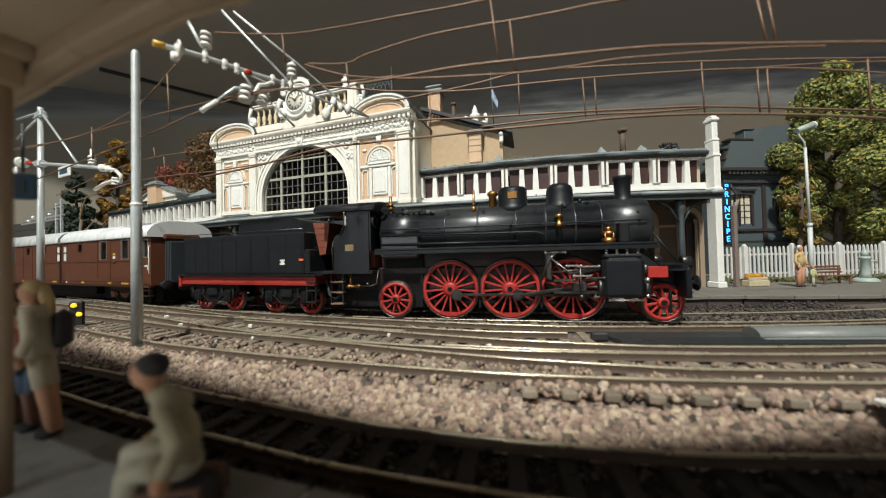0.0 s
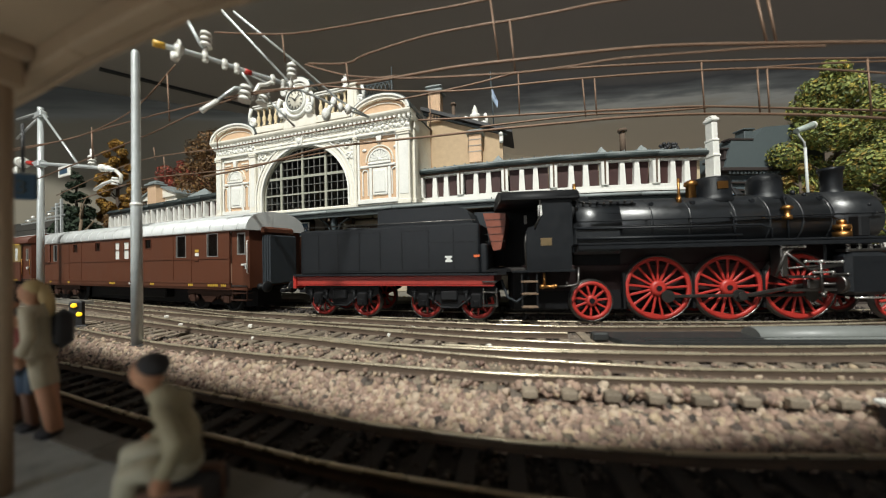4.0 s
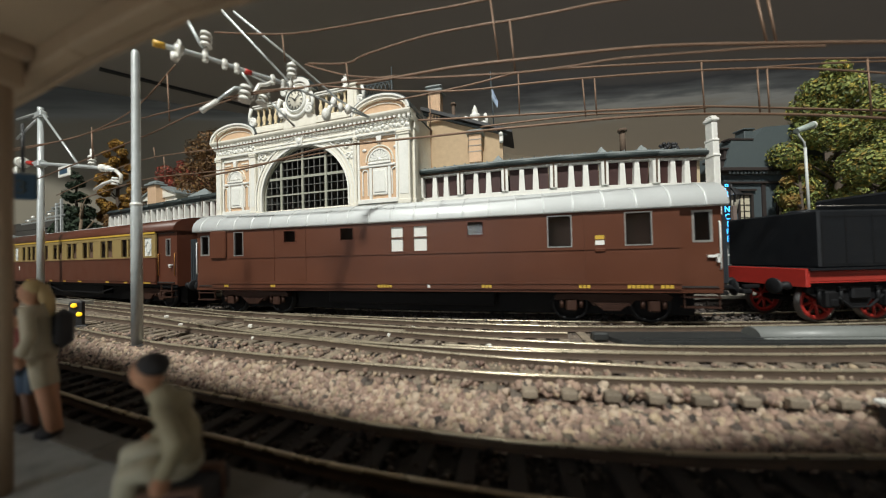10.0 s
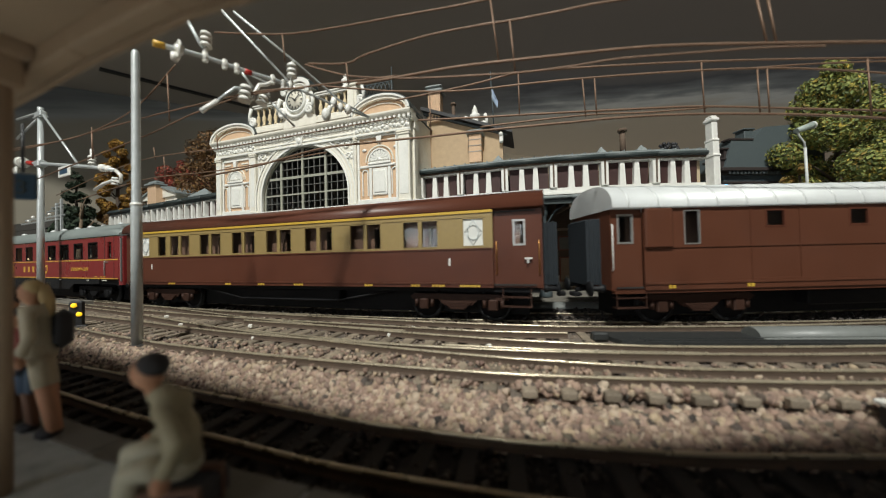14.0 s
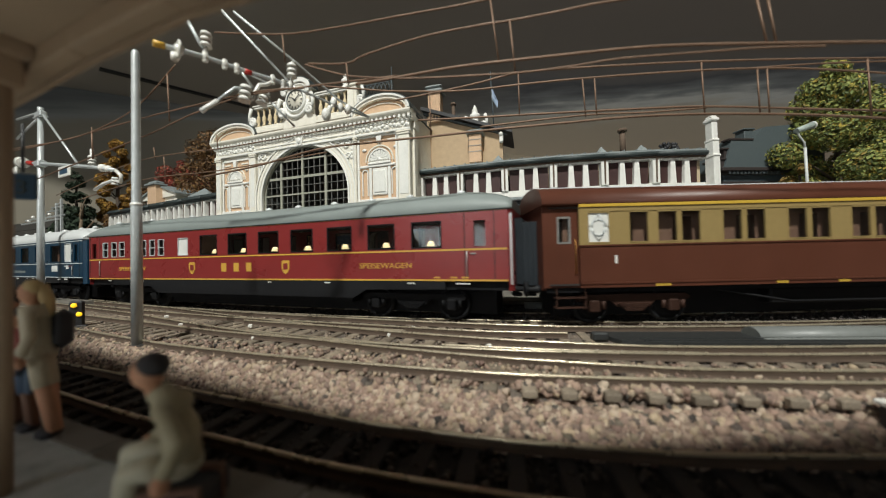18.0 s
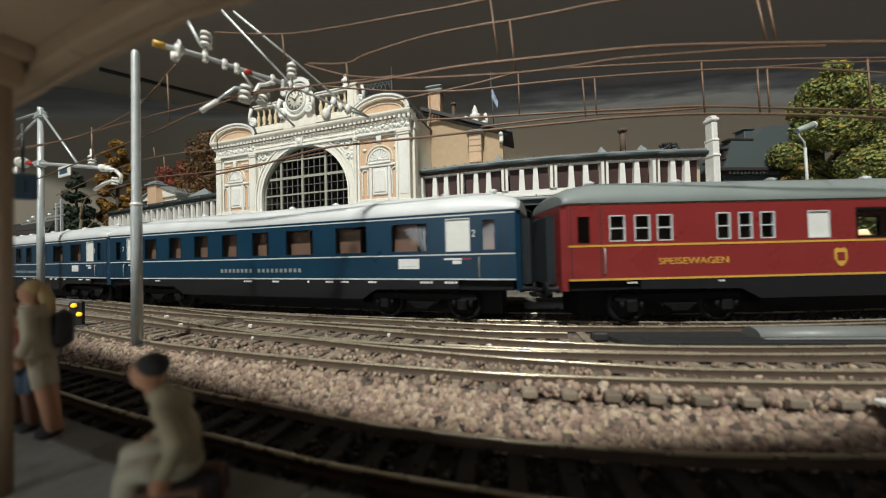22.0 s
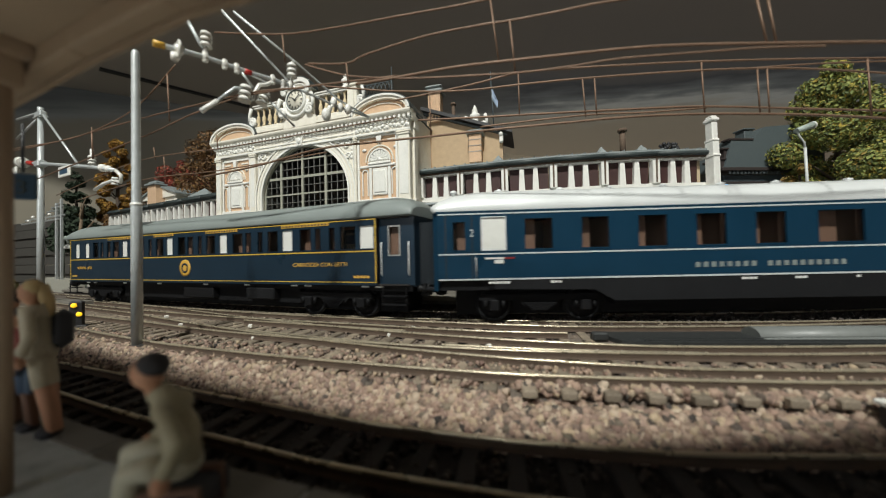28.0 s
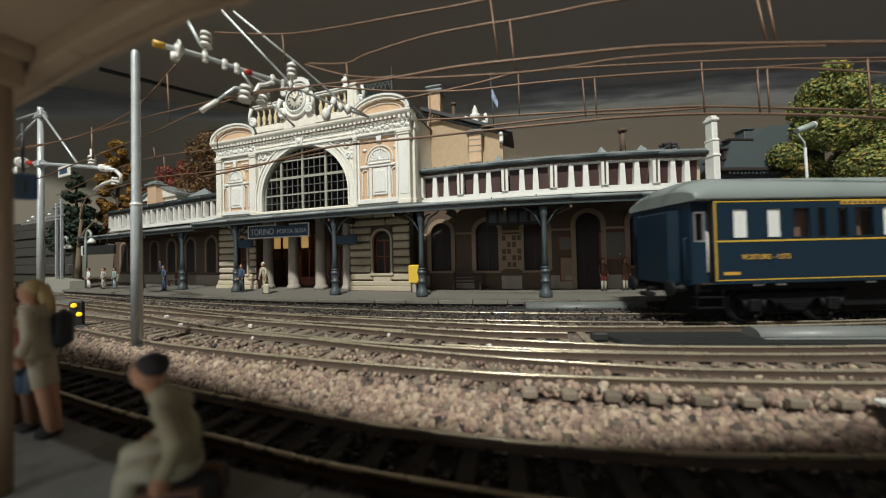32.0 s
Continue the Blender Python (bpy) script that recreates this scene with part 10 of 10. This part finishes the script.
# blue express coaches --------------------------------------------------------------
def blue_coach(front, back, label):
    car, _ = vehicle("express_coach", label, "railway car", front, back)
    win = [(-7.73, -6.77, 2.30, 3.36), (-5.91, -4.98, 2.30, 3.36), (-4.14, -3.17, 2.30, 3.36), (-2.35, -1.36, 2.30, 3.36), (-0.55, 0.44, 2.30, 3.36),
           (1.30, 2.74, 2.30, 3.36), (3.74, 5.19, 2.30, 3.36), (6.16, 7.60, 2.30, 3.36)]
    dw = [(-10.08, -9.60, 2.30, 3.30), (9.50, 9.97, 2.30, 3.36)]
    wh = [(-9.12, -8.30, 2.30, 3.42), (8.26, 9.12, 2.30, 3.42)]
    sides(car, -10.55, 10.6, W, 1.36, 3.55, win + dw + wh, NAVY)
    panes(car, win + dw, W, GLASS, NAVY, 0.04)
    panes(car, wh, W, CURTAIN, SILVER_LINE, 0.03, "frosted_pane", "white frosted pane")
    for z, h in ((3.52, 0.045), (2.20, 0.045), (1.37, 0.05)):
        stripe(car, -10.53, 10.58, W, z, h, SILVER_LINE, "pale grey line")
    part("roof", roof_shell(-10.7, 10.75, W + 0.03, 3.64, 4.42, 1.6), ROOF_SILVER, car)
    part("roof_edge", Shape().box(-10.6, 10.65, -W - 0.02, -W + 0.06, 3.55, 3.66).box(-10.6, 10.65, W - 0.06, W + 0.02, 3.55, 3.66), NAVY, car)
    for a, b in ((-10.7, -10.55), (10.6, 10.75)):
        part("end_wall", Shape().prism([(a, -1.43), (b, -1.3), (b, 1.3), (a, 1.43)] if a > 0 else [(b, -1.43), (a, -1.3), (a, 1.3), (b, 1.43)], 1.0, 3.62, "z"), NAVY, car)
    for s in (-1, 1):
        y0, y1 = sorted((s * (W - 0.06), s * (W - 0.005)))
        part("skirt", Shape().prism([(-8.7, 1.35), (-8.7, 1.04), (-5.5, 0.98), (-4.9, 0.62), (4.9, 0.62), (5.5, 0.98), (8.7, 1.04), (8.7, 1.35)], y0, y1), GREY_SKIRT, car, "anthracite side skirt")
    # The low middle box fills the shaded space beneath with black.
    part("underframe", Shape().box(-10.5, 10.5, -1.3, 1.3, 1.0, 1.35).box(-4.8, 4.8, -1.2, 1.2, 0.45, 1.0).box(-10.0, 10.0, -0.62, 0.62, 0.10, 1.0), BLACK, car)
    for x in (-7.2, 7.2):
        bogie(car, x, 3.0, BLACK)
    bars(car, -2.38, -0.45, 1.63, 0.16, W, 8, ROOF_GREY, "company_lettering", 0.45)
    bars(car, -0.20, 2.2, 1.63, 0.16, W, 10, ROOF_GREY, "company_lettering", 0.45)
    text_on(car, "2", 9.24, 2.78, 0.24, W, SILVER_LINE, 0.13, "class number")
    text_on(car, "2", -9.42, 2.78, 0.24, W, SILVER_LINE, 0.13, "class number")
    part("route_board", Shape().box(6.47, 7.27, -W - 0.03, -W, 1.72, 2.08, 0.01), LIGHT_PRINT, car, "white route board")
    part("route_print", Shape().box(6.62, 7.14, -W - 0.036, -W - 0.029, 1.8, 1.83), SILVER_LINE, car)
    for x in (8.2, -9.0):
        part("notice", Shape().box(x, x + 0.7, -W - 0.012, -W, 2.02, 2.08), LIGHT_PRINT, car)
        part("notice", Shape().box(x + 0.3, x + 0.6, -W - 0.016, -W, 1.88, 2.0), LIGHT_PRINT, car)
        part("red_notice", Shape().box(x + 0.62, x + 0.95, -W - 0.018, -W, 2.02, 2.08), MAROON, car, "red notice")
    part("door_seam", Shape().box(9.30, 9.33, -W - 0.01, -W, 1.4, 3.5).box(10.2, 10.23, -W - 0.01, -W, 1.4, 3.5).box(-9.43, -9.40, -W - 0.01, -W, 1.4, 3.5).box(-10.3, -10.27, -W - 0.01, -W, 1.4, 3.5), VOID, car)
    handrails(car, (9.42, -9.30), W, 1.45, 2.1, ALU)
    for x, n_ in ((-8.9, 6), (-6.9, 3), (-1.0, 4), (0.6, 3), (2.4, 1), (3.3, 3), (4.0, 3), (5.2, 3), (7.3, 4), (8.2, 4)):
        bars(car, x, x + 0.12 * n_, 1.22, 0.07, W - 0.004, n_, LIGHT_PRINT, "marking", 0.25)
    for x in (-10.0, -8.4, -6.3, -4.6, -2.8, -0.9, 0.9, 3.2, 5.6, 8.0, 9.8):
        part("roof_vent", Shape().lathe([(0.07, 4.2), (0.07, 4.33), (0.13, 4.35), (0.13, 4.42), (0.03, 4.47)], (x, -0.62, 0), 10), ROOF_SILVER, car)
    interior(car, -10.5, 10.55, W, [-8.25, -6.35, -4.55, -2.75, -0.95, 0.85, 3.2, 5.6, 8.0], SEAT, 1.35, 3.48)
    gangway(car, 10.75, 1, 0.8, 3.4, 1.15, 0.25), gangway(car, -10.7, -1, 0.8, 3.4, 1.15, 0.25)
    part("lamp_bracket", Shape().ball((-10.65, -1.15, 3.75), 0.14, 8, 6), ROOF_SILVER, car)
    buffers(car, 10.65, 1), buffers(car, -10.6, -1)
    return car


blue_coach(-64.2, -85.75, "steel-blue express coach with pale lines and silver roof")
blue_coach(-86.15, -107.7, "steel-blue express coach with pale lines and silver roof")

# midnight-blue sleeping car -----------------------------------------------------------
sl, _ = vehicle("sleeping_car", "midnight-blue sleeping car with yellow lines and grey roof", "railway car", -108.3, -131.4)
whites = [(-9.35, -8.87, 2.47, 3.36), (-5.69, -5.17, 2.47, 3.36), (-1.92, -1.39, 2.47, 3.36), (1.87, 2.41, 2.47, 3.36), (5.61, 6.19, 2.47, 3.36), (9.36, 10.00, 2.47, 3.36)]
clear = [(-8.54, -7.95, 2.47, 3.36), (-7.77, -7.46, 2.47, 3.36), (-7.13, -6.76, 2.47, 3.36), (-6.57, -5.92, 2.47, 3.36), (-4.79, -4.20, 2.47, 3.36), (-4.09, -3.72, 2.47, 3.36),
         (-3.38, -3.06, 2.47, 3.36), (-2.76, -2.11, 2.47, 3.36), (-1.05, -0.45, 2.47, 3.36), (-0.34, 0.11, 2.47, 3.36), (0.41, 0.72, 2.47, 3.36), (0.98, 1.63, 2.47, 3.36),
         (2.71, 3.38, 2.47, 3.36), (3.50, 3.90, 2.47, 3.36), (4.23, 4.55, 2.47, 3.36), (4.80, 5.41, 2.47, 3.36), (6.52, 7.14, 2.47, 3.36), (7.29, 7.61, 2.47, 3.36), (7.96, 8.28, 2.47, 3.36), (8.49, 9.22, 2.47, 3.36)]
milky = [(-10.40, -9.90, 2.47, 3.36)]
sides(sl, -10.96, 10.08, W, 1.16, 3.60, whites + clear + milky, MIDNIGHT)
panes(sl, clear, W, GLASS, MIDNIGHT, 0.03)
panes(sl, whites + milky, W, CURTAIN, MIDNIGHT, 0.03, "frosted_pane", "white frosted pane")
for z in (3.55, 2.40, 1.27):
    stripe(sl, -10.96, 10.08, W, z, 0.05 if z == 2.40 else 0.032, YELLOW, "yellow line")
for x in (-10.93, 10.05):
    part("corner_line", Shape().box(x - 0.025, x + 0.025, -W - 0.012, -W, 1.3, 3.52), YELLOW, sl)
for a, b, win in ((-11.5, -10.96, (-11.4, -11.06, 2.4, 3.3)), (10.08, 11.5, (10.45, 10.95, 2.2, 3.3))):
    sides(sl, a, b, W - 0.2, 1.16, 3.60, [win], MIDNIGHT, "entrance_door")
    panes(sl, [win], W - 0.2, GLASS, ALU, 0.05)
ends(sl, -11.5, 11.5, W - 0.2, 1.1, 3.62, MIDNIGHT)
part("roof", roof_shell(-11.55, 11.55, W + 0.06, 3.66, 4.44, 1.0), ROOF_GREY, sl)
# The last two boxes are added fill, black for the shade beneath.
part("underframe", Shape().box(-11.4, 11.4, -1.25, 1.25, 0.95, 1.16).box(-0.9, 1.2, -1.3, 1.2, 0.45, 0.95, 0.04).box(-6.4, 6.1, -1.0, 1.0, 0.35, 0.95).box(-10.9, 10.9, -0.62, 0.62, 0.10, 0.9), BLACK, sl)
part("battery_box", Shape().box(3.4, 5.0, -1.36, -0.9, 0.5, 0.98, 0.04), GREY_SKIRT, sl)
for x in (-8.2, 7.9):
    bogie(sl, x, 2.5, BLACK)
text_on(sl, "CARROZZA CON LETTI", 7.5, 1.86, 0.15, W, GOLD, 2.6, "gold lettering")
text_on(sl, "VOITURE - LITS", -9.4, 1.86, 0.15, W, GOLD, 1.5, "gold lettering")
for x, n_ in ((-7.0, 14), (-2.9, 9), (1.0, 12), (5.6, 14)):
    part("name_board", Shape().box(x, x + 0.17 * n_, -W - 0.016, -W, 3.42, 3.53), GOLD, sl, "gold name board")
    bars(sl, x + 0.06, x + 0.17 * n_ - 0.02, 3.44, 0.07, W + 0.008, n_, MIDNIGHT, "board_print", 0.45)
part("emblem", Shape().lathe([(0.40, 0.0), (0.40, -0.014), (0.30, -0.020), (0.02, -0.020)], (-0.5, -W, 1.86), 24, "y"), GOLD, sl, "round gold emblem")
part("emblem_ring", Shape().lathe([(0.24, -0.019), (0.24, -0.026), (0.15, -0.026), (0.15, -0.019)], (-0.5, -W, 1.86), 20, "y").box(-0.8, -0.2, -W - 0.02, -W, 1.40, 1.48), MIDNIGHT, sl)
bars(sl, 9.1, 9.8, 1.42, 0.09, W, 5, GOLD, "marking", 0.2)
bars(sl, -10.7, -10.2, 1.42, 0.09, W, 4, GOLD, "marking", 0.2)
handrails(sl, (10.2, 11.3, -11.05), W - 0.2, 1.5, 2.7, LIGHT_PRINT)
steps(sl, 10.2, 11.2, 1.3, BLACK)
steps(sl, -11.45, -10.6, 1.3, BLACK)
for y in (-1.12, 1.12):
    part("end_handrail", Shape().tube([(-11.5, y, 1.3), (-11.6, y, 1.35), (-11.6, y, 2.5), (-11.5, y, 2.55)], 0.022), MIDNIGHT, sl)
part("end_ladder", Shape().box(-11.56, -11.5, 0.92, 0.96, 1.3, 3.6).box(-11.56, -11.5, 1.2, 1.24, 1.3, 3.6), MIDNIGHT, sl)
for x in (-9.6, -8.9, -6.0, -3.0, 0.5, 3.2, 5.9, 6.6, 9.3, 9.9):
    part("sole_mark", Shape().box(x, x + 0.3, -1.27, -1.25, 1.06, 1.12), LIGHT_PRINT, sl)
interior(sl, -11.4, 11.4, W, [-10.6, -8.7, -5.8, -4.95, -2.0, -1.2, 1.75, 2.55, 5.5, 6.35, 9.3], None)
gangway(sl, 11.5, 1, 0.8, 3.4, 1.15, 0.35), gangway(sl, -11.5, -1, 0.8, 3.4, 1.15, 0.3, MIDNIGHT)
buffers(sl, 11.45, 1), buffers(sl, -11.45, -1)


# ---- what moves ----
def motions():
    for car, place, half in CARS:
        rows = []
        for i in range(129):
            t = i * 0.25
            l = run(t) + place
            a, b = spot(l - half, main_n(l - half)), spot(l + half, main_n(l + half))
            rows.append((t, pose((a[0] + b[0]) / 2 * K, (a[1] + b[1]) / 2 * K, 0, 0, 0, math.degrees(math.atan2(b[1] - a[1], b[0] - a[0])))))
        walk(car, rows)
    for ax, (x, y, z), r, phase in TURNING:
        walk(ax, [(i / 15, pose(x * K, y * K, z * K, 0, math.degrees((run(i / 15) - run(0)) / r + phase), 0)) for i in range(481)])
    for ob, (x, y, z), crank, r, phase, *rod in RODS:
        rows = []
        for i in range(321):
            t = i * 0.1
            a = (run(t) - run(0)) / r + phase + 2.2
            cx, cz = crank * math.sin(a), crank * math.cos(a)
            if not rod:
                m = shift(x + cx, y, z + cz)
            elif rod[0] > 0:
                m = shift(x + cx, y, z + cz, 0, math.degrees(math.asin((cz - 0.1) / rod[0])), 0)
            else:
                m = shift(x + cx - rod[0] * math.cos(math.asin(cz / -rod[0])), y, z)
            rows.append((t, m))
        walk(ob, rows)


motions()
